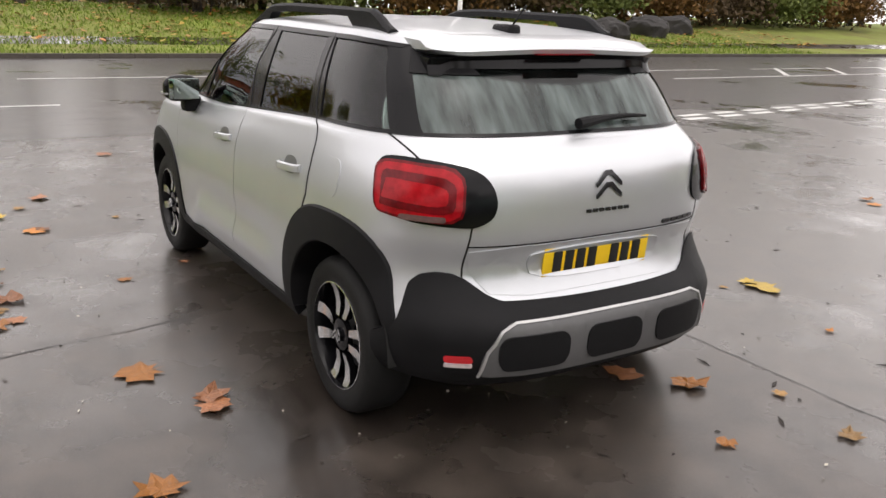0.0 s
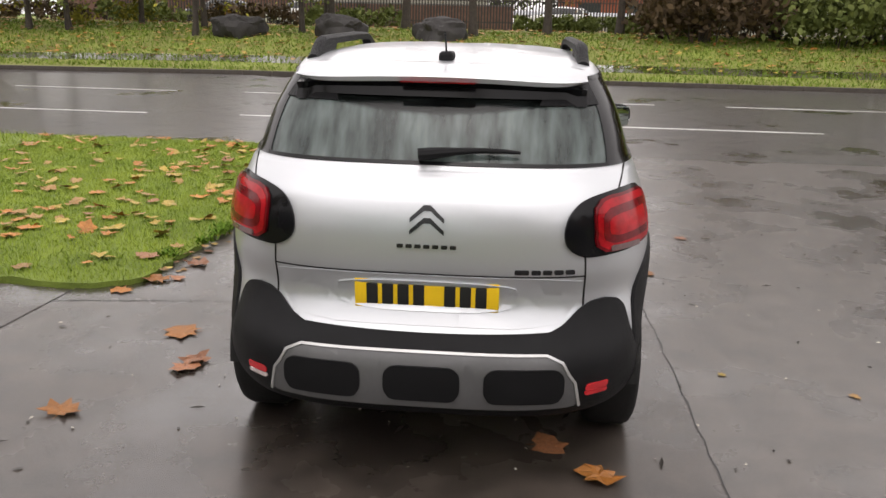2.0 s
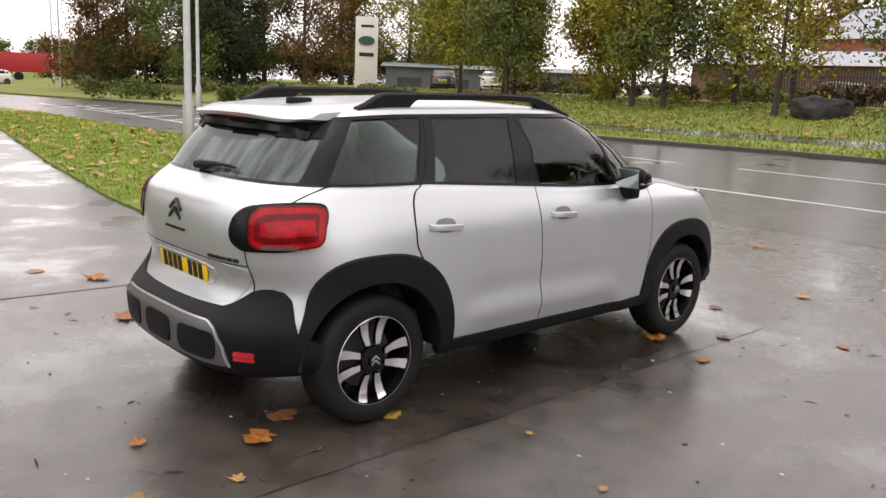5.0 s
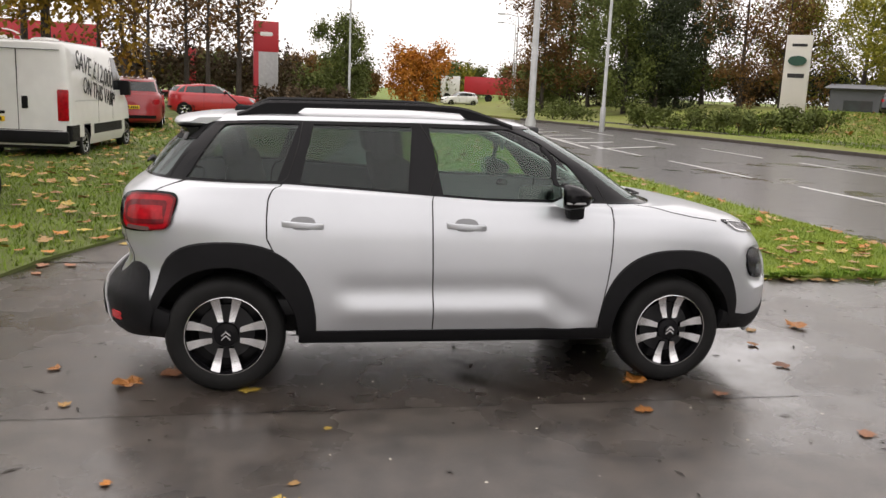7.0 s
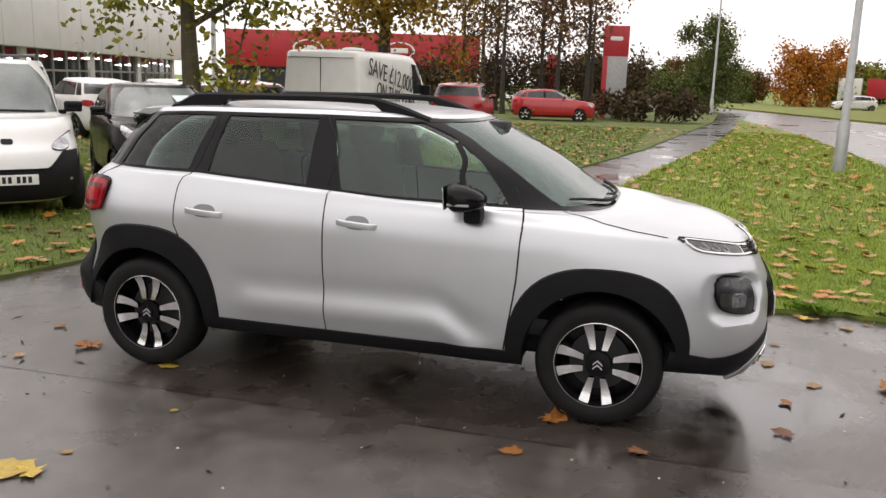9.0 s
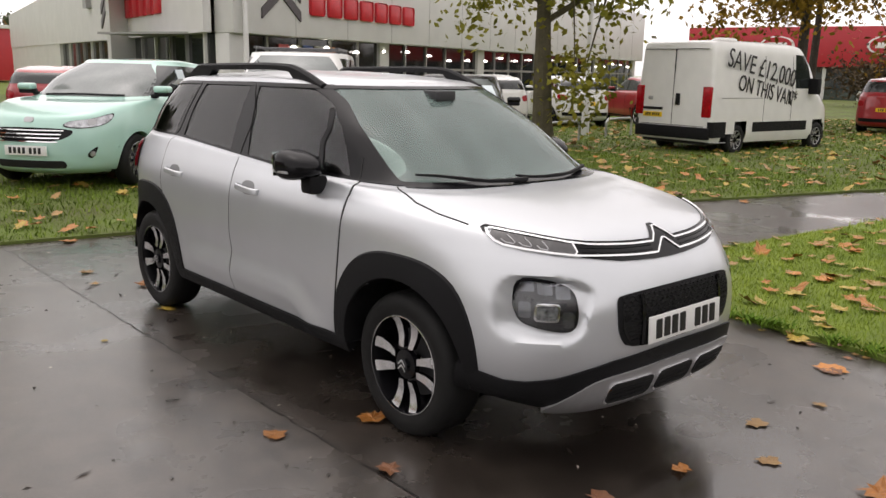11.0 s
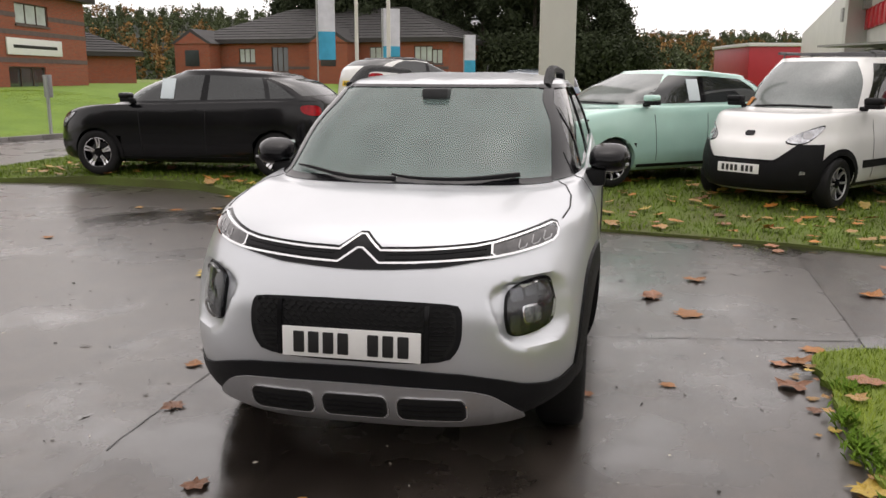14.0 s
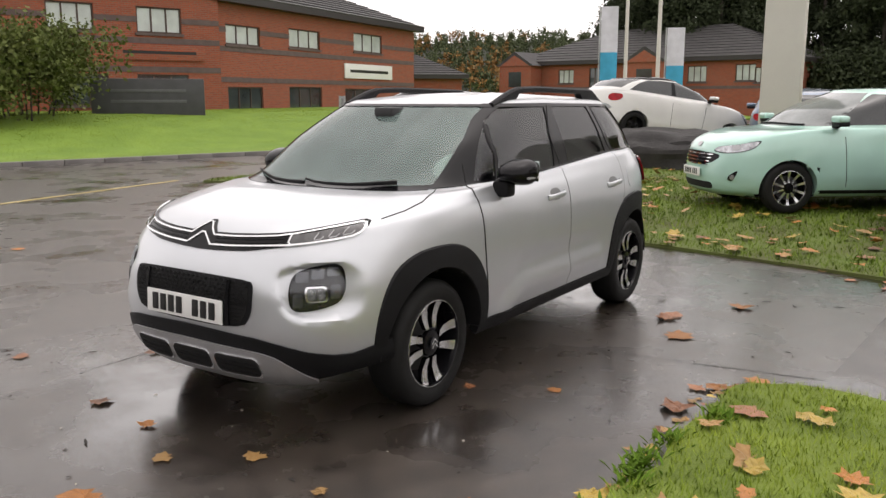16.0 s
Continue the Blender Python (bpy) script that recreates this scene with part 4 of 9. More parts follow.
        for low, high, top in ((-0.205, -0.255, ROOF), (0.85, 0.80, BELT + 0.5), (-1.03, -0.905, ROOF)):
            bm = CAR.seam([(BELT, CAR.way(BELT, low)), (top, CAR.way(top, high))], 0.006, 0.0055, 0.004, 10)
            part("pillar_gap", bm if s > 0 else CAR.mirror(bm), DARK, car)
    bm = CAR.patch(BELT - 0.05, ROOF, screen_edge, (), 40, 16, -0.001, 0.005, "front")
    part("windscreen", bm, SCREEN_GLASS, car, "laminated windscreen reflecting grey sky").visible_shadow = False
    for v0, v1, e in ((BELT - 0.12, BELT + 0.10, (1.09, 1.04)), (ROOF - 0.10, ROOF + 0.02, (0.35, 0.33))):
        part("windscreen_band", CAR.patch(v0, v1, e, (), 40, 2, 0.003, 0.012, "front"), GLOSS_BLACK, car)
    bm = CAR.patch(BELT, ROOF, (-1.64, -1.385), (), 30, 10, -0.001, 0.005, "rear")
    part("tailgate_window", bm, REAR_GLASS, car, "dark rear window streaked with rain").visible_shadow = False
    part("tailgate_window_base", CAR.patch(BELT - 0.05, BELT + 0.07, (-1.64, -1.632), (), 30, 2, 0.004, 0.012, "rear"), GLOSS_BLACK, car)
    # spoiler over the rear window, with dark side fins
    bm, under = bmesh.new(), bmesh.new()
    rows, lows = [], []
    for i in range(29):
        y = -0.552 + 1.104 * i / 28
        e = 1 - abs(y / 0.56) ** 6
        g = 1 - abs(y / 0.56) ** 8
        xt = -1.535 - 0.085 * e
        zt = 1.460 + 0.022 * (1 - (y / 0.56) ** 2)
        top = CAR.tree.ray_cast(Vector((-1.34, y, 3)), Vector((0, 0, -1)))[0]
        zi = top.z if top else 1.48
        rows.append([bm.verts.new(p) for p in ((-1.34, y, zi - 0.01), (-1.34, y, zi + 0.003), (-1.46, y, zi * 0.52 + zt * 0.48 + 0.009), (xt + 0.035, y, zt + 0.001), (xt + 0.008, y, zt - 0.006 * g), (xt, y, zt - 0.018 * g - 0.001), (xt + 0.008, y, zt - 0.034 * g - 0.002), (-1.42, y, zt - 0.056 * g - 0.003))])
        foot = CAR.on(y, 1.385 if abs(y) < 0.5 else 1.36, *REARWARD, 0.006)[0]
        lows.append([under.verts.new(p) for p in ((xt + 0.012, y, zt - 0.035), (xt * 0.5 + foot.x * 0.5 + 0.022, y, (zt - 0.03) * 0.55 + foot.z * 0.45), foot, (foot.x + 0.05, y, foot.z + 0.01), (xt + 0.08, y, zt - 0.03))])
    for shape, rr in ((bm, rows), (under, lows)):
        n = len(rr[0])
        for a, b in zip(rr, rr[1:]):
            for k in range(n):
                shape.faces.new((a[k], a[(k + 1) % n], b[(k + 1) % n], b[k]))
        shape.faces.new(rr[0])
        shape.faces.new(rr[-1][::-1])
        bmesh.ops.recalc_face_normals(shape, faces=shape.faces[:])
    spoiler = part("spoiler", bm, PAINT, car, "silver roof spoiler")
    part("spoiler_underside", under, GLOSS_BLACK, spoiler, "gloss black underside")
    part("brake_lamp", boxed((-1.634, -0.14, 1.441), (-1.60, 0.14, 1.447), 0.002), RED_DEEP, spoiler)
    for s in (1, -1):
        bm = CAR.patch(12.25, ROOF, (-1.47, -1.385), (-1.60, -1.47), 6, 5, 0.006, 0.01)
        part("spoiler_fin", bm if s > 0 else CAR.mirror(bm), CLADDING, spoiler)
    # roof rails
    for s in (1, -1):
        rail = bmesh.new()
        rows = []
        for i in range(31):
            f = i / 30
            x = 0.30 - 1.56 * f
            hit = CAR.tree.ray_cast(Vector((x, s * 0.548, 3)), Vector((0, 0, -1)))[0]
            zr = (hit.z if hit else 1.47)
            rise = 0.056 * smooth01(f / 0.22) * smooth01((1 - f) / 0.11)
            low = max(-0.01, rise - 0.026) if 0.17 < f < 0.80 else -0.01
            hw = 0.024
            y = s * 0.552
            rows.append([rail.verts.new(q) for q in ((x, y - hw, zr + low), (x, y - hw, zr + rise), (x, y - hw * 0.4, zr + rise + 0.012), (x, y + hw * 0.4, zr + rise + 0.012), (x, y + hw, zr + rise), (x, y + hw, zr + low))])
        for a, b in zip(rows, rows[1:]):
            for k in range(6):
                rail.faces.new((a[k], a[(k + 1) % 6], b[(k + 1) % 6], b[k]))
        rail.faces.new(rows[0])
        rail.faces.new(rows[-1][::-1])
        bmesh.ops.recalc_face_normals(rail, faces=rail.faces[:])
        part("roof_rail", rail, CLADDING, car, "satin black roof rail")
    ant = boxed((-1.30, -0.03, 1.49), (-1.16, 0.03, 1.545), 0.02, seg=3)
    tube(ant, [(-1.26, 0, 1.53), (-1.36, 0, 1.62)], 0.004)
    part("antenna", ant, CLADDING, car, "short black roof antenna")
    # tail: lamps, badge, wiper, plate
    for s in (1, -1):
        a = radians(38)
        way = (math.cos(a), -math.sin(a), 0)
        right = (math.sin(a), math.cos(a), 0)
        h = lambda x, y: x * right[0] + y * right[1]
        h0, h1 = h(-1.625, 0.825), h(-1.865, 0.455)
        hm = h(-1.84, 0.572)
        house = rounded([(h0, 1.072), (h0 - 0.06, 1.098), (hm, 1.076), (h1 + 0.03, 1.036), (h1 - 0.002, 0.965), (h1 + 0.01, 0.905), (h1 + 0.06, 0.874), (hm, 0.868), (h0 - 0.05, 0.886), (h0 + 0.002, 0.97)], 2)
        bm = CAR.drape(house, way, right, 0.010, 0.03, 0.03)
        lamp = part("tail_lamp", bm if s > 0 else CAR.mirror(bm), GLOSS_BLACK, car, "red tail lamp in a gloss black housing")
        for name, inset, lift, m in (("lens", 0.003, 0.020, RED_DEEP), ("light_guide", 0.012, 0.0215, RED_LENS), ("inner_guide", 0.034, 0.0228, RED_DEEP), ("lens_core", 0.060, 0.0238, RED_LENS)):
            zc, hc = 1.015, (h0 + hm) / 2
            poly = rounded([(h0 - inset, 1.062 - inset), (h0 - 0.05, 1.082 - inset), (hm + inset, 1.068 - inset), (hm + inset, 0.877 + inset), (h0 - 0.03, 0.893 + inset), (h0 - inset, 0.93 + inset * 0.5)], 2, 0.17)
            bm = CAR.drape(poly, way, right, lift, 0.012, 0.03)
            part(name, bm if s > 0 else CAR.mirror(bm), m, lamp)
        bm = CAR.drape(rrect((h0 + hm) / 2 - 0.02, 0.899, 0.16, 0.020, 0.009), way, right, 0.0255, 0.008, 0.03)
        part("reversing_lens", bm if s > 0 else CAR.mirror(bm), mat("smoked_ribbed_lens", (0.13, 0.07, 0.07), 0.25, 0.1, 0.2, 30, coat=0.5), lamp)
        refl = CAR.drape(rrect(0.612, 0.410, 0.080, 0.026, 0.010, skew=0.2), *REARWARD, 0.024, 0.02, 0.02)
        part("reflector", refl if s > 0 else CAR.mirror(refl), RED_BRIGHT, car, "red bumper reflector")
        fog = CAR.drape(rrect(0.610, 0.388, 0.080, 0.015, 0.006), *REARWARD, 0.025, 0.02, 0.02)
        part("reverse_lamp", fog if s > 0 else CAR.mirror(fog), mat("clear_ribbed_lens", (0.6, 0.5, 0.5), 0.25, 0.1, 0.2, 30, coat=0.5) if s > 0 else RED_BRIGHT, car)
    for z in (1.035, 0.993):
        part("chevron_badge", CAR.drape(chevron(0.060, 0.042, 0.019, z), *REARWARD, 0.010, 0.008, 0.03), mat("dark_chrome", (0.035, 0.035, 0.037), 0.22, 0.6), car, "dark chrome chevron badge")
    for k in range(7):
        part("badge_bar", CAR.drape(rrect(0.093 - 0.031 * k, 0.902, 0.022, 0.013, 0.003), *REARWARD, 0.007, 0.006, 0.05), mat("dark_chrome", (0.035, 0.035, 0.037)), car)
    for k in range(5):
        w = 0.05 if k == 0 else 0.032
        part("badge_bar", CAR.drape(rrect(-0.335 - 0.04 * k - (0.01 if k else 0), 0.818, w, 0.016, 0.004), *REARWARD, 0.006, 0.006, 0.05), mat("dark_chrome", (0.035, 0.035, 0.037)), car)
    for s in (1, -1):
        bm = CAR.strip([(s * 0.565, 0.62), (s * 0.562, 0.80), (s * 0.555, 0.89)], *REARWARD, 0.007, 0.0015)
        part("tailgate_gap", bm, DARK, car)
        part("tailgate_gap", CAR.strip([(s * 0.712, 1.168), (s * 0.672, 1.085)], *REARWARD, 0.007, 0.0015), DARK, car)
    # the shade under the crease is laid on as a dark strip
    part("tailgate_crease", CAR.strip([(-0.56, 0.797), (0.56, 0.797)], *REARWARD, 0.006, 0.001), DARK, car)
    recess = rounded([(-0.555, 0.792), (0.555, 0.792), (0.545, 0.70), (0.47, 0.605), (-0.47, 0.605), (-0.545, 0.70)], 1, 0.15)
    part("tailgate_lower_panel", CAR.drape(recess, *REARWARD, 0.003, 0.006, 0.06), PAINT, car, "silver lower tailgate panel")
    bay = rounded([(-0.31, 0.772), (0.31, 0.772), (0.33, 0.72), (0.30, 0.648), (-0.30, 0.648), (-0.33, 0.72)], 2, 0.25)
    part("plate_bay", CAR.drape(bay, *REARWARD, 0.0105, 0.012, 0.03, dome=-0.007), PAINT, car)
    pp, nrm = CAR.on(0, 0.712, *REARWARD)
    plate(car, Matrix.Translation((pp.x - 0.012, 0, 0.712)) @ Matrix.Rotation(radians(-90), 4, "Z") @ Matrix.Rotation(radians(6), 4, "X"), YELLOW_PLATE, "yellow rear number plate")
    wip = bmesh.new()
    pts = []
    for k in range(9):
        y = 0.05 - 0.36 * k / 8
        hit = CAR.on(y, 1.186 + 0.020 * math.sin(k / 8 * 2.2), *REARWARD, 0.025)[0]
        pts.append(hit)
    tube(wip, pts, [0.022, 0.022, 0.018, 0.014, 0.012, 0.010, 0.009, 0.008, 0.006], 8)
    part("rear_wiper", wip, CLADDING, car, "black rear wiper")
    # rear bumper
    uy = lambda y, v=3.0: CAR.u_of_y(v, y, False)
    ux = lambda x, v=3.0: CAR.way(v, x)
    half = [(ux(-1.60), 0.45), (uy(0.785), 0.48), (uy(0.765), 0.515), (uy(0.74), 0.58), (uy(0.715), 0.655), (uy(0.685), 0.688), (uy(0.64), 0.699), (uy(0.59), 0.693), (uy(0.55), 0.672), (uy(0.49), 0.618), (uy(0.44), 0.594), (1.0, 0.582)]
    top = half + [(2 - u, z) for u, z in half[::-1]]
    low = [(ux(-1.60), 0.305), (ux(-1.68), 0.31), (uy(0.74), 0.305), (uy(0.60), 0.29), (1.0, 0.285)]
    low = low + [(2 - u, z) for u, z in low[::-1]]
    bm = CAR.band(ux(-1.60), 2 - ux(-1.60), low, top, 120, 12, 0.010, 0.04, 0.012)
    bumper = part("rear_bumper", bm, CLADDING, car, "matt black plastic rear bumper")
    skid = rounded([(-0.555, 0.345), (-0.535, 0.44), (-0.49, 0.508), (-0.43, 0.530), (0.43, 0.530), (0.49, 0.508), (0.535, 0.44), (0.555, 0.345), (0.40, 0.345), (0, 0.342), (-0.40, 0.345)], 2, 0.2)
    part("skid_plate", CAR.drape(skid, *REARWARD, 0.028, 0.03, 0.05), mat("satin_grey_trim", (0.13, 0.13, 0.133), 0.42, 0.4, 0.08, 6), bumper, "satin grey skid plate")
    part("skid_edge", CAR.strip([(-0.548, 0.35), (-0.528, 0.44), (-0.484, 0.504), (-0.43, 0.524), (0.43, 0.524), (0.484, 0.504), (0.528, 0.44), (0.548, 0.35)], *REARWARD, 0.010, 0.034), mat("bright_satin_edge", (0.5, 0.5, 0.5), 0.3, 0.6), bumper)
    for y in (-0.355, 0, 0.355):
        ins = rrect(y, 0.432, 0.275 if y else 0.27, 0.125, 0.045)
        part("skid_insert", CAR.drape(ins, *REARWARD, 0.034, 0.02, 0.05), CLADDING, bumper, "black insert")
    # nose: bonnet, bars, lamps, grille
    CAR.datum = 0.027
    for s in (1, -1):
        bm = CAR.seam([(8.35, CAR.way(8.35, 1.57)), (8.8, CAR.way(8.8, 1.41)), (9.4, CAR.way(9.4, 1.26)), (10.2, CAR.way(10.2, 1.13)), (10.9, CAR.way(10.9, 1.05))], 0.007, 0.0015, 0.01, 30)
        part("bonnet_gap", bm if s > 0 else CAR.mirror(bm), DARK, car)
        lens = [(0.478, 0.852), (0.478, 0.894), (0.56, 0.909), (0.64, 0.927), (0.684, 0.936), (0.698, 0.924), (0.700, 0.905), (0.688, 0.893), (0.64, 0.880), (0.56, 0.865)]
        drl = part("day_running_lamp", CAR.drape([(s * a_, b_) for a_, b_ in lens], *FORWARD, 0.006, 0.014, 0.02), mat("lamp_grey", (0.09, 0.088, 0.090), 0.18, 0.2, 0.3, 20, coat=0.3), car, "slim grey running lamp inside the chrome outline")
        for y_, z_ in ((0.570, 0.874), (0.614, 0.884), (0.653, 0.893)):
            bm = CAR.strip([(s * (y_ + 0.004), z_ + 0.030), (s * y_, z_ + 0.006), (s * (y_ + 0.006), z_ + 0.001), (s * (y_ + 0.024), z_ + 0.006), (s * (y_ + 0.029), z_ + 0.016)], *FORWARD, 0.0042, 0.009, 0.01)
            part("light_guide", bm, mat("led_grey", (0.42, 0.42, 0.43), 0.25, 0.2, 0.2, 40, coat=0.3), drl, "pale light guide")
        a = radians(30)
        way, right = (-math.cos(a), -math.sin(a), 0), (-math.sin(a), math.cos(a), 0)
        h2 = lambda x, y: x * right[0] + y * right[1]
        hc = h2(1.90, 0.60) + 0.012
        outline = rounded([(hc + 0.085, 0.782), (hc - 0.03, 0.768), (hc - 0.105, 0.735), (hc - 0.122, 0.66), (hc - 0.112, 0.588), (hc - 0.07, 0.572), (hc + 0.03, 0.584), (hc + 0.098, 0.606), (hc + 0.122, 0.67), (hc + 0.118, 0.75)], 2, 0.22)
        shrunk = lambda k: [(hc + (a_ - hc) * k, 0.677 + (b_ - 0.677) * k) for a_, b_ in outline]
        side_of = lambda bm_: bm_ if s > 0 else CAR.mirror(bm_)
        lampset = part("headlamp", side_of(CAR.drape(outline, way, right, 0.006, 0.02, 0.03)), GLOSS_BLACK, car, "square smoked headlamp in a silver hollow")
        part("reflector_bowl", side_of(CAR.drape(shrunk(0.90), way, right, 0.009, 0.01, 0.03)), mat("smoked_reflector", (0.035, 0.036, 0.04), 0.15, 0.3, 0.6, 25, coat=0.25), lampset)
        part("fog_lamp", side_of(CAR.drape(rrect(hc - 0.002, 0.648, 0.090, 0.068, 0.016, skew=-0.1), way, right, 0.016, 0.02, 0.02)), CHROME, lampset, "clear square fog lamp")
        part("fog_lens", side_of(CAR.drape(rrect(hc - 0.002, 0.648, 0.074, 0.052, 0.011, skew=-0.1), way, right, 0.019, 0.02, 0.02)), mat("fog_glass", (0.30, 0.31, 0.32), 0.15, 0.5, 0.6, 60, coat=0.4), lampset)
        for k, zk in ((-0.062, 0.722), (0.002, 0.735), (0.066, 0.745)):
            part("reflector_cell", side_of(CAR.drape(rrect(hc + k, zk, 0.054, 0.046, 0.008), way, right, 0.0115, 0.01, 0.02)), mat("smoked_chrome", (0.14, 0.145, 0.155), 0.2, 0.8, 0.6, 40), lampset)
        for k in (-0.078, 0.076):
            part("reflector_cell", side_of(CAR.drape(rrect(hc + k, 0.640 + 0.2 * k, 0.042, 0.060, 0.010), way, right, 0.0115, 0.01, 0.02)), mat("smoked_chrome", (0.14, 0.145, 0.155)), lampset)
        part("cover_lens", side_of(CAR.drape(shrunk(0.95), way, right, 0.022, 0.012, 0.03, dome=0.006)), CLEAR, lampset, "clear cover lens").visible_shadow = False
    # nose band: black slats between two chrome lines that rise to a chevron in the middle
    upper = [(0.010, 0.920), (0.078, 0.874), (0.20, 0.877), (0.32, 0.883), (0.42, 0.890), (0.488, 0.899), (0.56, 0.914), (0.64, 0.932), (0.680, 0.941), (0.694, 0.937), (0.703, 0.922)]
    lower = [(0.010, 0.880), (0.078, 0.833), (0.20, 0.837), (0.32, 0.844), (0.42, 0.850), (0.488, 0.854), (0.56, 0.863), (0.64, 0.877), (0.686, 0.889), (0.700, 0.902), (0.703, 0.922)]
    divider = [(0.494, 0.856), (0.480, 0.866), (0.478, 0.896)]
    whole = lambda line: [(-a_, b_) for a_, b_ in line[::-1]] + line
    under_edge = [(0.0, 0.812), (0.11, 0.815), (0.30, 0.826), (0.475, 0.850)]
    band = [(-a_, b_) for a_, b_ in upper[:4][::-1]] + upper[:4] + [(0.475, 0.896)] + under_edge[::-1] + [(-a_, b_) for a_, b_ in under_edge[1:]] + [(-0.475, 0.896)]
    grille_bar = part("nose_band", CAR.drape(band, *FORWARD, 0.006, 0.012, 0.02), GLOSS_BLACK, car, "gloss black nose band between two chrome lines")
    part("shadow_gap", CAR.strip([(a_, b_ + 0.009) for a_, b_ in whole(upper)], *FORWARD, 0.012, 0.005), GLOSS_BLACK, grille_bar, "black line above the chrome")
    for line in (upper, lower):
        part("chrome_line", CAR.strip(whole(line), *FORWARD, 0.0085, 0.011), CHROME, grille_bar, "chrome line with a chevron in the middle")
    for s in (1, -1):
        part("chrome_divider", CAR.strip([(s * a_, b_) for a_, b_ in divider], *FORWARD, 0.008, 0.011), CHROME, grille_bar)
    for s in (1, -1):
        for dz in (-0.010, -0.026):
            part("slat", CAR.strip([(s * 0.46, 0.892 + dz), (s * 0.30, 0.880 + dz), (s * 0.10, 0.873 + dz)], *FORWARD, 0.005, 0.009), CLADDING, grille_bar)
    grill = rounded([(-0.400, 0.680), (-0.370, 0.714), (0.370, 0.714), (0.400, 0.680), (0.398, 0.560), (0.340, 0.486), (-0.340, 0.486), (-0.398, 0.560)], 2, 0.22)
    g = part("grille", CAR.drape(grill, *FORWARD, 0.006, 0.02, 0.04), CLADDING, car, "black honeycomb grille")
    gin = [(a * 0.95, 0.600 + (b - 0.600) * 0.88) for a, b in grill]
    part("grille_back", CAR.drape(gin, *FORWARD, 0.009, 0.01, 0.05), DARK, g)
    cells = bmesh.new()
    for r in range(6):
        z = 0.697 - 0.017 * r
        line = []
        for k in range(49):
            line.append((-0.372 + 0.744 * k / 48, z + (0.004 if (k + r) % 2 else -0.004)))
        join(cells, CAR.strip(line, *FORWARD, 0.005, 0.016, 0.02))
    for r in range(5):
        for s in (-1, 1):
            z = 0.60 - 0.018 * r
            reach = 0.375 - 0.010 * r
            join(cells, CAR.strip([(s * 0.27, z), (s * reach, z)], *FORWARD, 0.005, 0.016, 0.03))
    part("grille_mesh", cells, CLADDING, g, "black grille slats")
    for s in (-1, 1):
        part("grille_post", CAR.strip([(s * 0.275, 0.700), (s * 0.275, 0.50)], *FORWARD, 0.018, 0.02, 0.03), GLOSS_BLACK, g)
    pp, nrm = CAR.on(0, 0.557, *FORWARD)
    plate(car, Matrix.Translation((pp.x + 0.024, 0, 0.584)) @ Matrix.Rotation(radians(90), 4, "Z") @ Matrix.Rotation(radians(-3), 4, "X"), WHITE_PLATE, "white front number plate")
    fy = lambda y, v=2.5: CAR.u_of_y(v, y, True)
    half = [(0.0, 0.466), (fy(0.40), 0.452), (fy(0.52), 0.428), (fy(0.62), 0.395), (fy(0.70), 0.374), (ux(1.82, 2.5), 0.372), (ux(1.72, 2.5), 0.392), (ux(1.62, 2.5), 0.41)]
    top = [(-u, z) for u, z in half[::-1]] + half[1:]
    bm = CAR.band(-ux(1.62, 2.5), ux(1.62, 2.5), [(-ux(1.62, 2.5), 0.30), (-ux(1.82, 2.5), 0.285), (-fy(0.62), 0.25), (0.0, 0.235), (fy(0.62), 0.25), (ux(1.82, 2.5), 0.285), (ux(1.62, 2.5), 0.30)], top, 90, 8, 0.008, 0.04, 0.008)
    fb = part("front_bumper", bm, CLADDING, car, "matt black lower front bumper")
    skid = rounded([(-0.62, 0.245), (-0.56, 0.320), (-0.50, 0.372), (-0.41, 0.396), (0.0, 0.404), (0.41, 0.396), (0.50, 0.372), (0.56, 0.320), (0.62, 0.245), (0.52, 0.228), (0.42, 0.228), (0, 0.226), (-0.42, 0.228), (-0.52, 0.228)], 2, 0.2)
    part("skid_plate", CAR.drape(skid, *FORWARD, 0.022, 0.03, 0.05), SKID, fb, "satin silver skid plate")
    for y in (-0.285, 0, 0.285):
        frame_ = CAR.drape(rrect(y, 0.315, 0.258, 0.096, 0.032), *FORWARD, 0.027, 0.02, 0.05)
        slot = part("air_slot", frame_, CHROME, fb, "air slot with bright rim")
        part("slot_back", CAR.drape(rrect(y, 0.3175, 0.246, 0.086, 0.028), *FORWARD, 0.0295, 0.02, 0.05), DARK, slot)
        for z in (0.338, 0.317, 0.296):
            part("slot_slat", CAR.strip([(y - 0.11, z), (y + 0.11, z)], *FORWARD, 0.006, 0.034), CLADDING, slot)
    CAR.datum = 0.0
    # wipers, mirrors
    for y0, y1 in ((0.50, -0.08), (-0.05, -0.58)):
        w = bmesh.new()
        pts = []
        for k in range(8):
            f = k / 7
            y = y0 + (y1 - y0) * f
            x = 1.265 - 0.45 * y * y + 0.03 * math.sin(3 * f) - 0.05 * f
            hit = CAR.tree.ray_cast(Vector((x, y, 3)), Vector((0, 0, -1)))[0]
            pts.append((x, y, hit.z + 0.02))
        tube(w, pts, [0.012, 0.011, 0.010, 0.009, 0.009, 0.008, 0.007, 0.005], 6)
        part("front_wiper", w, CLADDING, car, "black windscreen wiper")
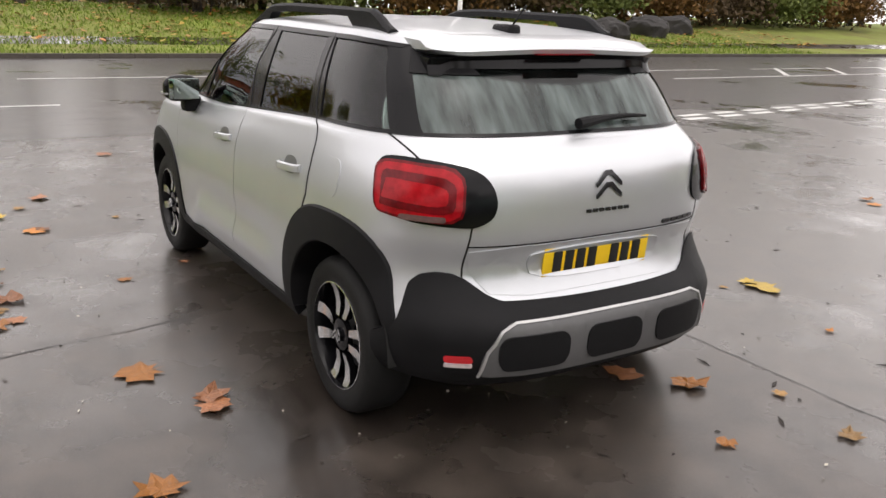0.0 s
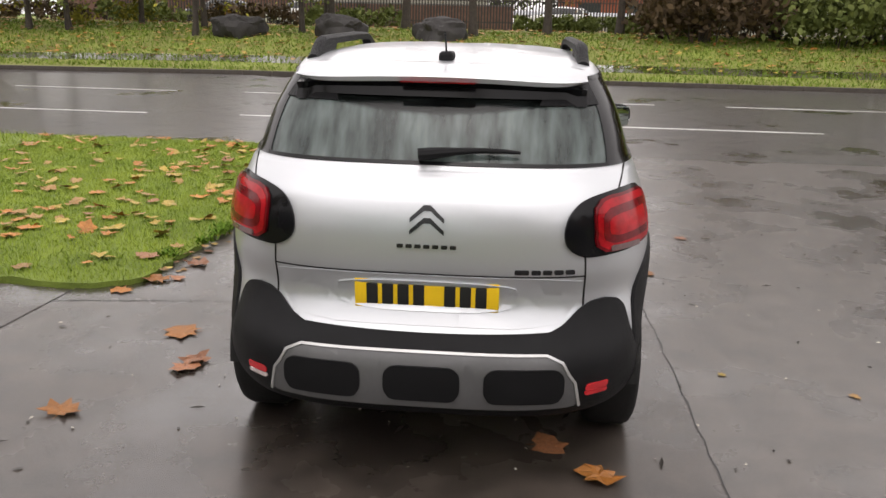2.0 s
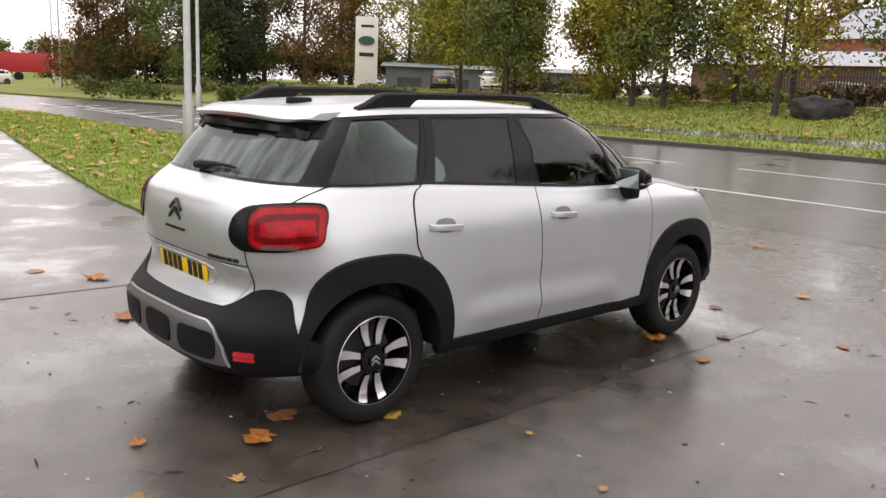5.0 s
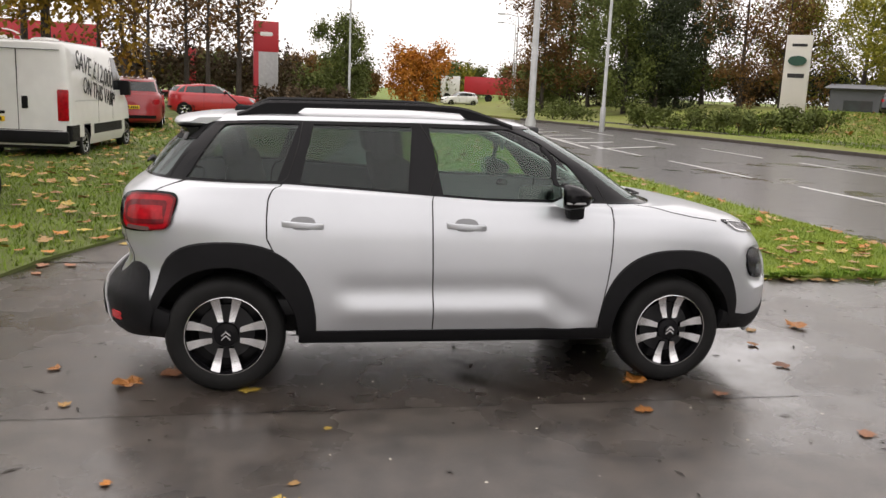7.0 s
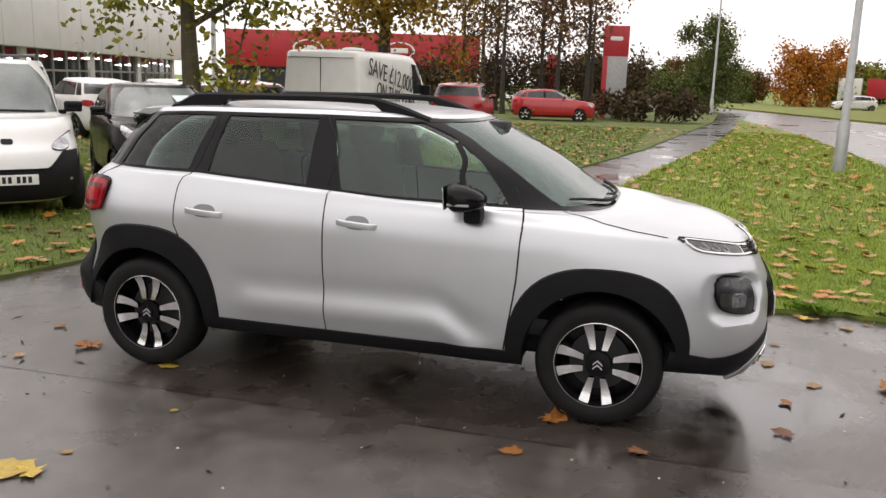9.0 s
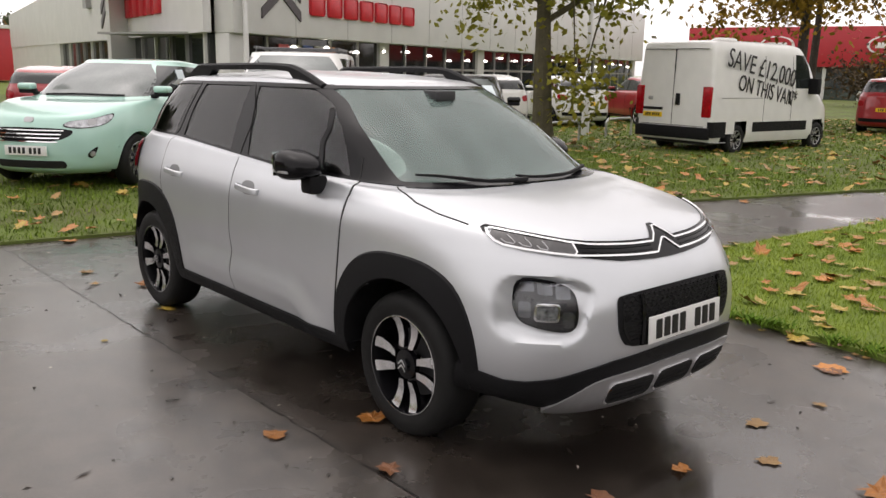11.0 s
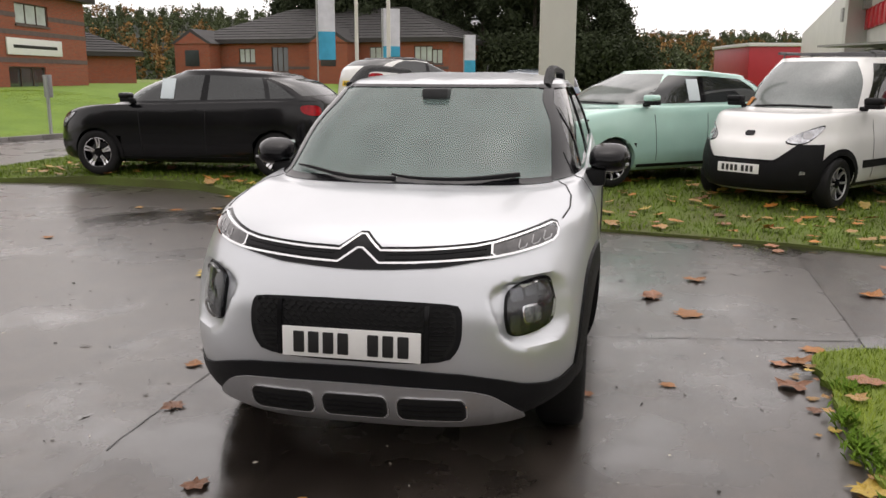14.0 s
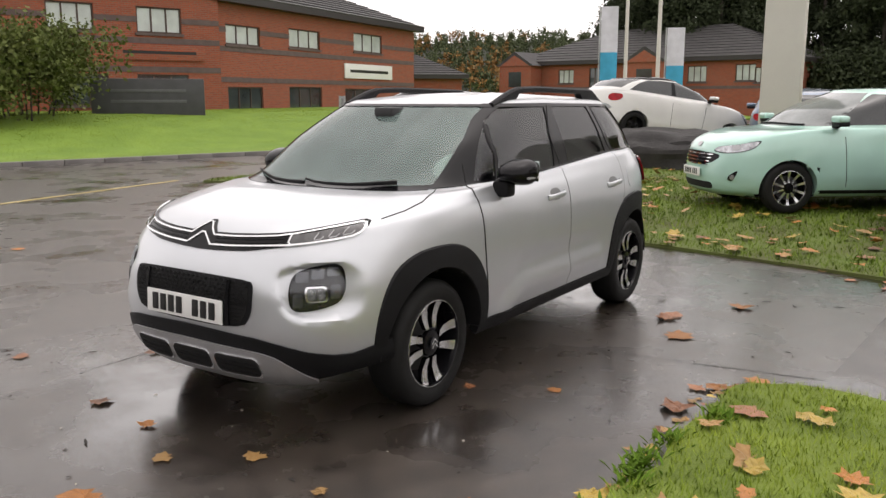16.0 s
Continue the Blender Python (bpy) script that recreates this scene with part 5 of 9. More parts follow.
    for s in (1, -1):
        shell = bmesh.new()
        bmesh.ops.create_uvsphere(shell, u_segments=24, v_segments=14, radius=1)
        for v in shell.verts:
            x, y, z = v.co
            f = lambda q, n: math.copysign(abs(q) ** n, q)
            v.co = Vector((0.555 + (0.140 if x > 0 else 0.055) * f(x, 0.85), s * (0.900 + 0.100 * f(y, 0.7) - 0.02 * max(0, x)), 1.130 + 0.072 * f(z, 0.75) * (1 - 0.25 * max(0, x)) - 0.012 * x))
        m = part("door_mirror", shell, GLOSS_BLACK, car, "gloss black door mirror")
        stalk = boxed((0.575, 0.78, 0.995), (0.670, 0.885, 1.085), 0.025)
        part("mirror_stalk", stalk if s > 0 else CAR.mirror(stalk), CLADDING, m)
        gl = boxed((-0.004, -0.082, -0.056), (0.004, 0.082, 0.056), 0.003)
        bmesh.ops.transform(gl, matrix=pose(0.498, 0.900, 1.132, 0, -6, 0), verts=gl.verts[:])
        part("mirror_glass", gl if s > 0 else CAR.mirror(gl), mat("mirror_silver", (0.40, 0.46, 0.44), 0.02, 1.0, 0.01), m)
        ind = boxed((0.52, 0.93, 1.098), (0.63, 0.996, 1.110), 0.004)
        part("indicator_strip", ind if s > 0 else CAR.mirror(ind), SKID, m)
    # fuel flap outline on the left flank
    part("fuel_flap", CAR.drape(rrect(-1.27, 0.965, 0.17, 0.15, 0.05), *flank(1), 0.003, 0.006, 0.03), PAINT, car)
    # cabin
    part("cabin_floor", boxed((-1.55, -0.70, 0.40), (1.25, 0.70, 0.50), 0.03), TRIM, car)
    dash = boxed((0.72, -0.70, 0.62), (1.10, 0.70, 1.02), 0.06, seg=3)
    box(dash, (0.62, -0.12, 0.66), (0.80, 0.12, 0.98), 0.03)
    box(dash, (0.95, -0.70, 0.95), (1.22, 0.70, 1.035), 0.03)
    part("dashboard", dash, TRIM, car, "dark dashboard")
    for y in (0.36, -0.36):
        st = boxed((-0.30, y - 0.25, 0.50), (0.25, y + 0.25, 0.68), 0.07, seg=3)
        box(st, (-0.08, y - 0.24, -0.35), (0.10, y + 0.24, 0.33), 0.07, pose(-0.30, 0, 0.95, 0, -14, 0), 3)
        box(st, (-0.06, y - 0.14, -0.12), (0.06, y + 0.14, 0.12), 0.05, pose(-0.44, 0, 1.38, 0, -10, 0), 3)
        part("front_seat", st, SEAT, car, "dark fabric front seat")
    bench = boxed((-1.15, -0.62, 0.50), (-0.65, 0.62, 0.68), 0.07, seg=3)
    box(bench, (-0.08, -0.62, -0.35), (0.08, 0.62, 0.30), 0.07, pose(-1.18, 0, 0.95, 0, -16, 0), 3)
    for y in (0.38, -0.38):
        box(bench, (-0.05, y - 0.13, -0.1), (0.05, y + 0.13, 0.1), 0.04, pose(-1.30, 0, 1.31, 0, -12, 0), 3)
    part("rear_bench", bench, SEAT, car, "dark fabric rear bench")
    whl = bmesh.new()
    ringp = [(0.64 + 0.06 * math.sin(2 * math.pi * k / 24), -0.37 + 0.185 * math.cos(2 * math.pi * k / 24), 0.98 + 0.165 * math.sin(2 * math.pi * k / 24)) for k in range(25)]
    tube(whl, ringp, 0.015, 8, False)
    box(whl, (-0.03, -0.15, -0.03), (0.03, 0.15, 0.03), 0.02, pose(0.66, -0.37, 0.98))
    part("steering_wheel", whl, TRIM, car, "black steering wheel")
    part("rear_view_mirror", boxed((0.55, -0.12, 1.36), (0.60, 0.12, 1.43), 0.02), TRIM, car)
    part("sensor_box", boxed((0.50, -0.07, 1.42), (0.62, 0.07, 1.475), 0.015), TRIM, car)
    part("roof_lining", boxed((-1.35, -0.52, 1.44), (0.30, 0.52, 1.455), 0.005), mat("grey_headlining", (0.25, 0.25, 0.24), 0.9, 0, 0.1, 15), car)
    part("permit", boxed((0.44, 0.14, 1.31), (0.445, 0.22, 1.37), 0.001), mat("pale_paper", (0.5, 0.62, 0.58), 0.6), car)
    return car


build_main_car()

# ---- parked cars ----
CAR_GLASS = mat("dark_car_glass", (0.02, 0.024, 0.024), 0.04, 0, 0.3, 2, spec=0.8)
# sky reflection and mist on the glass are put into this pale base
SCREEN_DARK = mat("parked_windscreen", (0.15, 0.17, 0.165), 0.06, 0, 0.3, 2, spec=0.8)
HEAD_LAMP = mat("headlamp_lens", (0.46, 0.47, 0.49), 0.14, 0.6, 0.7, 14, coat=0.8)
STEEL = mat("painted_steel_wheel", (0.5, 0.5, 0.5), 0.35, 0.6, 0.2, 12)
PAPER = mat("price_card", (0.62, 0.70, 0.72), 0.6, 0, 0.05, 5)


def paint(name, rgb, metal=0.2, rough=0.28):
    return mat(name, rgb, rough, metal, 0.05, 3, 0.01, 800, coat=0.9)


def parked(name, m, label, body, L=4.0, W=1.75, H=1.48, wb=2.5, front=0.82, hood=0.88, cowl_z=1.0, belt=1.05, cowl=0.95, roof_f=0.25, roof_r=-1.35, tail=0.25,
           tumble=0.78, wheel_r=0.31, rim=0.2, style="five", rims=None, square=2.9, trim=None, panel=False, card=None, face=YELLOW_PLATE, group="parked cars", grille_z=(0.42, 0.70), lamp_z=(0.68, 0.84), tail_z=(0.80, 0.98), rear_doors=True, lamp_len=0.42, bumper=None, category="car", near=False, top=None, bars=4, dealer_plate=False):
    """A parked car from a few sizes; its own x is ahead, its origin lies on the ground between the axles."""
    f, r, w = wb / 2 + front, wb / 2 + front - L, W / 2
    n = square
    drop = 0.0 if panel else 0.06
    rows = [
        ring(f - 0.14, r + 0.14, w * 0.86, 0.20, 0.20, 0.20, 0.24, f - 1.1, r + 0.9, n, n + 0.5),
        ring(f - 0.03, r + 0.04, w * 0.95, 0.27, 0.27, 0.27, 0.32, f - 1.1, r + 0.9, n, n + 0.5),
        ring(f, r, w, 0.44, 0.44, 0.44, 0.46, f - 1.1, r + 0.9, n, n + 0.5),
        ring(f - 0.01, r + 0.01, w, 0.60, 0.60, 0.60, 0.60, f - 1.1, r + 0.9, n, n + 0.5),
        ring(f - 0.06, r + 0.02, w * 0.995, hood - 0.13, 0.76, 0.78, 0.80, f - 1.1, r + 0.9, n, n + 0.5),
        ring(f - 0.17, r + 0.05, w * 0.97, hood - 0.03, hood + 0.02, belt - 0.10, belt - 0.08, f - 1.1, r + 0.9, n, n + 0.5),
        ring(cowl + 0.45, r + 0.07, w * 0.94, cowl_z - 0.045, cowl_z - 0.02, belt - 0.03, belt - 0.02, cowl - 0.3, r + 0.9, n + 0.4, n + 0.5),
        ring(cowl, r + 0.10, w * 0.91, cowl_z, cowl_z + 0.02, belt, belt + 0.02, cowl - 0.8, r + 0.8, n, n + 0.5),
        ring((cowl + roof_f) / 2 + 0.03, r + 0.10 + tail * 0.5, w * (0.91 + tumble) / 2, (cowl_z + H) / 2 - 0.01, (cowl_z + H) / 2 - 0.02, (belt + H) / 2 - 0.02, (belt + H) / 2, cowl - 1.0, r + 0.9, n, n + 0.5),
        ring(roof_f, r + 0.10 + tail, w * tumble, H - 0.06, H - 0.075, H - 0.085 - drop * 0.5, H - 0.08 - drop, roof_f - 0.7, r + 1.0, n, n + 0.5),
        ring(roof_f - 0.12, r + 0.20 + tail, w * (tumble - 0.08), H - 0.022, H - 0.02, H - 0.03 - drop * 0.5, H - 0.035 - drop, roof_f - 0.7, r + 1.0, n, n + 0.5),
        ring(roof_f - 0.6, r + 0.7 + tail, w * 0.2, H, H, H - 0.004 - drop * 0.4, H - 0.01 - drop * 0.6, roof_f - 0.8, r + 0.9 + tail, n, n),
    ]
    sh = Shell(rows, nu=56 if near else 32, sub=5 if near else 3)
    xs = (wb / 2, -wb / 2)
    car = thing(name, m, label, category, group)
    arch = wheel_r + 0.055
    part("body", sh.sheet(0, 9 if top else 11, close=not top, skip=lambda x, y, z: abs(y) > 0.4 and any((x - a) ** 2 + (z - wheel_r) ** 2 < (arch - 0.004) ** 2 for a in xs)), body, car)
    if top:
        part("roof", sh.sheet(9, 11, close=True), top, car, "dark roof")
    both = lambda bm, s: bm if s > 0 else sh.mirror(bm)
    for x in xs:
        for s in (1, -1):
            wheel(car, x, s * (w - 0.115), wheel_r, rim, 0.19, style, mats=rims)
            bm = bmesh.new()
            rows_ = []
            for i in range(29):
                a = radians(-25 + 230 * i / 28)
                row = []
                for rr in (arch - 0.028, arch + (0.045 if trim else 0.026)):
                    px, pz = x + rr * math.cos(a), max(0.24, wheel_r + rr * math.sin(a))
                    row.append(bm.verts.new(sh.on(px, pz, *flank(s), 0.008)[0]))
                row.insert(0, bm.verts.new((row[0].co.x, s * (w - 0.3), row[0].co.z)))
                rows_.append(row)
            for a, b in zip(rows_, rows_[1:]):
                for k in (0, 1):
                    bm.faces.new((a[k], a[k + 1], b[k + 1], b[k]))
            part("wheel_arch", bm, trim or body, car)
    part("underside", boxed((r + 0.42, -w * 0.74, 0.18), (f - 0.42, w * 0.74, 0.42), 0.03), DARK, car)
    for s in (1, -1):
        if panel:
            panes = [("front_window", (cowl - 0.55, roof_f - 0.22), (roof_f - 0.95, roof_f - 0.85))]
        else:
            mid = (cowl + r) / 2 + 0.12
            panes = [("front_window", (cowl - 0.34, roof_f - 0.12), (mid + 0.05, mid + 0.02)), ("door_pillar", (mid + 0.05, mid + 0.02), (mid - 0.06, mid - 0.06))]
            if rear_doors:
                q = (mid + r) / 2 - 0.04
                panes += [("rear_window", (mid - 0.06, mid - 0.06), (q, q + 0.10)), ("quarter_window", (q - 0.07, q + 0.04), (r + 0.42, r + 0.42 + tail))]
            else:
                panes += [("rear_window", (mid - 0.06, mid - 0.06), (r + 0.50, r + 0.48 + tail))]
        for nm, a, b in panes:
            part(nm, both(sh.patch(7.12, 8.85, a, b, 10, 8, 0.004, 0.008), s), GLOSS_BLACK if nm == "door_pillar" else CAR_GLASS, car)
        mirror_ = part("door_mirror", both(box(boxed((cowl - 0.51, w * 0.94, cowl_z + 0.025), (cowl - 0.37, w * 0.93 + 0.20, cowl_z + 0.085), 0.025, seg=3), (cowl - 0.48, w * 0.86, cowl_z), (cowl - 0.42, w * 0.96, cowl_z + 0.05), 0.01), s), CLADDING, car, "black door mirror")
        part("mirror_cap", both(boxed((cowl - 0.50, w * 0.935, cowl_z + 0.07), (cowl - 0.355, w * 0.93 + 0.21, cowl_z + 0.155), 0.04, seg=3), s), body if not trim else CLADDING, mirror_)
        a = radians(40)
        way, right = (-math.cos(a), -math.sin(a), 0), (-math.sin(a), math.cos(a), 0)
        hp = lambda x, y: x * right[0] + y * right[1]
        h1 = hp(f - 0.42, w * 0.95)
        h0 = h1 - lamp_len
        eye = rounded([(h0, lamp_z[0] + 0.01), (h0 + 0.06, lamp_z[0] + 0.07), (h0 + lamp_len * 0.55, lamp_z[1]), (h1 - 0.02, lamp_z[1] + 0.055), (h1, lamp_z[1] + 0.035), (h1 - 0.08, lamp_z[1] - 0.05), (h0 + lamp_len * 0.45, lamp_z[0] - 0.005)], 2)
        ec, ez = (h0 + h1) / 2, (lamp_z[0] + lamp_z[1]) / 2 + 0.02
        lamp = part("headlamp", both(sh.drape([(ec + (a_ - ec) * 1.06, ez + (b_ - ez) * 1.16) for a_, b_ in eye], way, right, 0.005, 0.015, 0.06), s), GLOSS_BLACK, car, "clear headlamp in a dark bezel")
        part("lens", both(sh.drape(eye, way, right, 0.009, 0.012, 0.06), s), HEAD_LAMP, lamp)
        hc = (h0 + h1) / 2
        part("bulb_bowl", both(sh.drape(rrect(hc + 0.03, (lamp_z[0] + lamp_z[1]) / 2 + 0.015, 0.10, 0.065, 0.030), way, right, 0.013, 0.01, 0.05), s), SKID, lamp)
        a = radians(40)
        way, right = (math.cos(a), -math.sin(a), 0), (math.sin(a), math.cos(a), 0)
        hp = lambda x, y: x * right[0] + y * right[1]
        h0 = hp(r + 0.30, w * 0.97)
        tl = rounded([(h0, tail_z[1] - 0.03), (h0 - 0.12, tail_z[1]), (h0 - 0.34, tail_z[1] - 0.03), (h0 - 0.32, tail_z[0]), (h0 - 0.06, tail_z[0] + 0.02)], 2)
        part("tail_lamp", both(sh.drape(tl, way, right, 0.008, 0.015, 0.06), s), RED_LENS, car, "red tail lamp")
        zs = (cowl_z - 0.10, 0.33)
        for edge in ([cowl - 0.55, cowl - 0.60], [(cowl + r) / 2 + 0.08] * 2) if not panel else ([cowl - 0.62, cowl - 0.66], [roof_f - 1.0] * 2):
            part("door_gap", sh.strip([(edge[0], zs[0]), (edge[1], zs[1])], *flank(s), 0.008, 0.0015), DARK, car)
        hx = (cowl + r) / 2 + 0.22 if not panel else roof_f - 0.86
        part("door_handle", sh.strip([(hx, belt - 0.14), (hx + 0.18, belt - 0.145)], *flank(s), 0.028, 0.02), body if not trim else CLADDING, car)
        if trim:
            part("rub_strip", sh.strip([(wb / 2 - arch - 0.12, 0.50), (-wb / 2 + arch + 0.12, 0.50)], *flank(s), 0.09, 0.012), trim, car, "black rubbing strip")
        part("sill", sh.strip([(wb / 2 - arch, 0.265), (-wb / 2 + arch, 0.265)], *flank(s), 0.05, 0.004), CLADDING, car)
    part("windscreen", sh.patch(7.08, 8.93, (cowl - 0.42, roof_f - 0.10), (), 24, 10, 0.004, 0.008, "front"), SCREEN_DARK, car, "windscreen with sky reflection and mist put into its pale colour")
    part("wiper", sh.seam([(7.12, -0.12), (7.2, 0.0), (7.14, 0.16)], 0.02, 0.02, 0.02, 12), CLADDING, car)
    if not panel:
        part("tailgate_window", sh.patch(7.25, 8.85, (r + 0.34, r + 0.34 + tail), (), 16, 6, 0.004, 0.008, "rear"), CAR_GLASS, car)
    zg0, zg1 = grille_z
    if bumper:
        part("front_bumper", sh.band(-sh.way(2.5, f - 0.45), sh.way(2.5, f - 0.45), [(-1, 0.24), (1, 0.24)], [(-0.4, 0.76), (-sh.u_of_y(2.5, w * 0.66, True), 0.75), (-sh.u_of_y(2.5, w * 0.46, True), 0.58), (sh.u_of_y(2.5, w * 0.46, True), 0.58), (sh.u_of_y(2.5, w * 0.66, True), 0.75), (0.4, 0.76)], 44, 6, 0.012, 0.03, 0.01), bumper, car, "black plastic front bumper")
    g = part("grille", sh.drape(rounded([(-w * 0.52, zg1 - 0.02), (w * 0.52, zg1 - 0.02), (w * 0.58, (zg0 + zg1) / 2 + 0.04), (w * 0.36, zg0 + 0.06), (-w * 0.36, zg0 + 0.06), (-w * 0.58, (zg0 + zg1) / 2 + 0.04)], 2), *FORWARD, 0.014 if bumper else 0.005, 0.02, 0.08), GLOSS_BLACK, car, "black grille")
    for k in range(bars):
        z = zg1 - 0.05 - 0.042 * k
        part("grille_bar", sh.strip([(-w * 0.46 + 0.02 * k, z), (w * 0.46 - 0.02 * k, z)], *FORWARD, 0.012, 0.02 if bumper else 0.012), CLADDING if bumper or dealer_plate else CHROME, g)
    part("lower_intake", sh.drape(rrect(0, 0.315, w * 0.95, 0.085, 0.04), *FORWARD, 0.014 if bumper else 0.005, 0.02, 0.08), DARK, car)
    fa = radians(42)
    fway, fright = (-math.cos(fa), -math.sin(fa), 0), (-math.sin(fa), math.cos(fa), 0)
    fc = sh.on(w * 0.74, 0.45, *FORWARD)[0]
    fh = fc.x * fright[0] + fc.y * fright[1]
    for s in (1, -1):
        pod = part("fog_lamp", both(sh.drape(rounded([(fh - 0.06, 0.40), (fh - 0.05, 0.45), (fh + 0.055, 0.52), (fh + 0.06, 0.49), (fh, 0.38)], 2, 0.2), fway, fright, 0.016 if bumper else 0.006, 0.02, 0.04), s), GLOSS_BLACK, car)
        part("lens", both(sh.drape(rrect(fh, 0.435, 0.06, 0.06, 0.025), fway, fright, 0.020 if bumper else 0.010, 0.02, 0.03), s), HEAD_LAMP, pod)
    part("badge", sh.drape(rrect(0, hood - (0.01 if panel else 0.10), 0.12, 0.055, 0.025), *FORWARD, 0.008, 0.01, 0.05), GLOSS_BLACK if panel else SKID, car, "small badge")
    px = sh.on(0, 0.47, *FORWARD)[0].x
    pl = part("number_plate", boxed((px + 0.016, -0.26, 0.415), (px + 0.03, 0.26, 0.525), 0.003), WHITE_PLATE, car, "white plate")
    if dealer_plate:
        part("blue_strip", boxed((px + 0.028, -0.257, 0.418), (px + 0.032, -0.205, 0.522), 0.001), mat("blue_plate_strip", (0.05, 0.22, 0.45), 0.4), pl, "pale blue strip")
    for k in range(0 if dealer_plate else 7):
        y = -0.19 + 0.056 * k + (0.028 if k > 3 else 0)
        part("bar", boxed((px + 0.028, y - 0.018, 0.435), (px + 0.032, y + 0.018, 0.505), 0.002), INK, pl)
    rx = sh.on(0, 0.78 if not panel else 0.7, *REARWARD)[0].x
    zr = 0.72 if not panel else 0.75
    pl = part("number_plate", boxed((rx - 0.016, -0.26, zr - 0.055), (rx - 0.004, 0.26, zr + 0.055), 0.003), face, car, "rear plate")
    for k in range(7):
        y = -0.19 + 0.056 * k + (0.028 if k > 3 else 0)
        part("bar", boxed((rx - 0.018, y - 0.018, zr - 0.035), (rx - 0.014, y + 0.018, zr + 0.035), 0.002), INK, pl)
    part("rear_bumper_strip", sh.strip([(-w * 0.8, 0.42), (w * 0.8, 0.42)], *REARWARD, 0.10, 0.006), CLADDING, car)
    if card:
        kind_, pos = card
        if kind_ == "screen":
            v, u = pos
            c = sh.at(v, u) + sh.normal(v, u) * 0.012
            part("price_card", boxed((-0.003, -0.22, -0.14), (0.003, 0.22, 0.14), 0.001, Matrix.Translation(c) @ sh.normal(v, u).to_track_quat("X", "Z").to_matrix().to_4x4()), PAPER, car, "pale price card")
        else:
            x, s = pos
            u = sh.way(7.9, x) * s
            c = sh.at(7.9, u) + sh.normal(7.9, u) * 0.012
            part("price_card", boxed((-0.003, -0.10, -0.15), (0.003, 0.10, 0.15), 0.001, Matrix.Translation(c) @ sh.normal(7.9, u).to_track_quat("X", "Z").to_matrix().to_4x4()), PAPER, car, "pale price card")
    return car, sh


def stand(x, y, az):
    """A pose on the ground with the heading az."""
    return pose(x, y, height(x, y) + (0.03 if x < -3.5 else 0.0), 0, 0, az)


MINT = paint("mint_green_paint", (0.42, 0.66, 0.58), 0.1)
BLACK_PAINT = mat("black_paint", (0.005, 0.005, 0.006), 0.16, 0, 0.05, 3, 0.01, 800, spec=0.3, coat=0.15)
WHITE_PAINT = paint("white_paint", (0.76, 0.76, 0.74), 0.0, 0.35)
RED_PAINT = paint("red_paint", (0.34, 0.02, 0.025), 0.1)
BLUE_PAINT = paint("grey_blue_paint", (0.12, 0.165, 0.23), 0.4)
GREY_PAINT = paint("dark_grey_paint", (0.06, 0.063, 0.07), 0.5)

parked("hatchback_car", stand(-7.52, 1.42, -51.5), "pale mint green three-door hatchback parked on the grass", MINT, 4.09, 1.80, 1.52, 2.49, 0.86, 0.91, 1.03, 1.06, 1.14, 0.22, -1.3, 0.46,
       0.76, 0.315, 0.215, "ten", rear_doors=False, card=("side", (-0.15, 1)), grille_z=(0.50, 0.745), lamp_z=(0.73, 0.82), lamp_len=0.56, near=True, square=2.6)
van, van_sh = parked("panel_van", stand(-6.75, 3.7, -40), "small white panel van with black bumper and roof rack, on grass", WHITE_PAINT, 3.87, 1.69, 1.76, 2.51, 0.75, 0.87, 1.11, 1.12, 1.16, 0.48, -1.6, 0.02,
                     0.84, 0.30, 0.19, "steel", STEEL, 2.5, CLADDING, True, bumper=CLADDING, grille_z=(0.40, 0.60), lamp_z=(0.76, 0.90), lamp_len=0.44, tail_z=(0.75, 1.1), near=True)
c_, n_ = van_sh.at(7.3, -0.20), van_sh.normal(7.3, -0.20)
part("orange_card", boxed((-0.003, -0.09, -0.06), (0.003, 0.09, 0.06), 0.001, Matrix.Translation(c_ + n_ * 0.012) @ n_.to_track_quat("X", "Z").to_matrix().to_4x4()), mat("orange_paper", (0.45, 0.16, 0.02), 0.6), van, "orange card behind the windscreen")
rack = bmesh.new()
for x in (0.15, -0.55, -1.2):
    tube(rack, [(x, -0.60, 1.70), (x, -0.58, 1.79), (x, 0.58, 1.79), (x, 0.60, 1.70)], 0.016, 6)
for y in (-0.58, 0.58):
    tube(rack, [(0.30, y, 1.80), (-1.35, y, 1.80)], 0.020, 6)
part("roof_rack", rack, mat("dull_grey_steel", (0.12, 0.12, 0.125), 0.5, 0.5), van, "grey metal roof rack")
parked("city_car", stand(-5.97, 6.15, -45.5), "small black city car with a price card, on grass", BLACK_PAINT, 3.62, 1.66, 1.50, 2.30, 0.72, 0.92, 1.02, 1.06, 0.92, 0.25, -1.2, 0.18,
       0.74, 0.30, 0.19, "ten", GLOSS_BLACK, rear_doors=False, card=("screen", (8.0, 0.10)), lamp_z=(0.74, 0.90), lamp_len=0.46, near=True, bars=2, dealer_plate=True, grille_z=(0.50, 0.66))
parked("people_carrier", stand(-6.85, -4.97, -88), "glossy black compact people carrier with a price card, on grass", BLACK_PAINT, 4.20, 1.80, 1.51, 2.67, 0.83, 0.92, 1.02, 1.08, 1.22, 0.28, -1.5, 0.52,
       0.72, 0.325, 0.215, "five", card=("side", (0.25, 1)), tail_z=(0.86, 1.02), near=True)
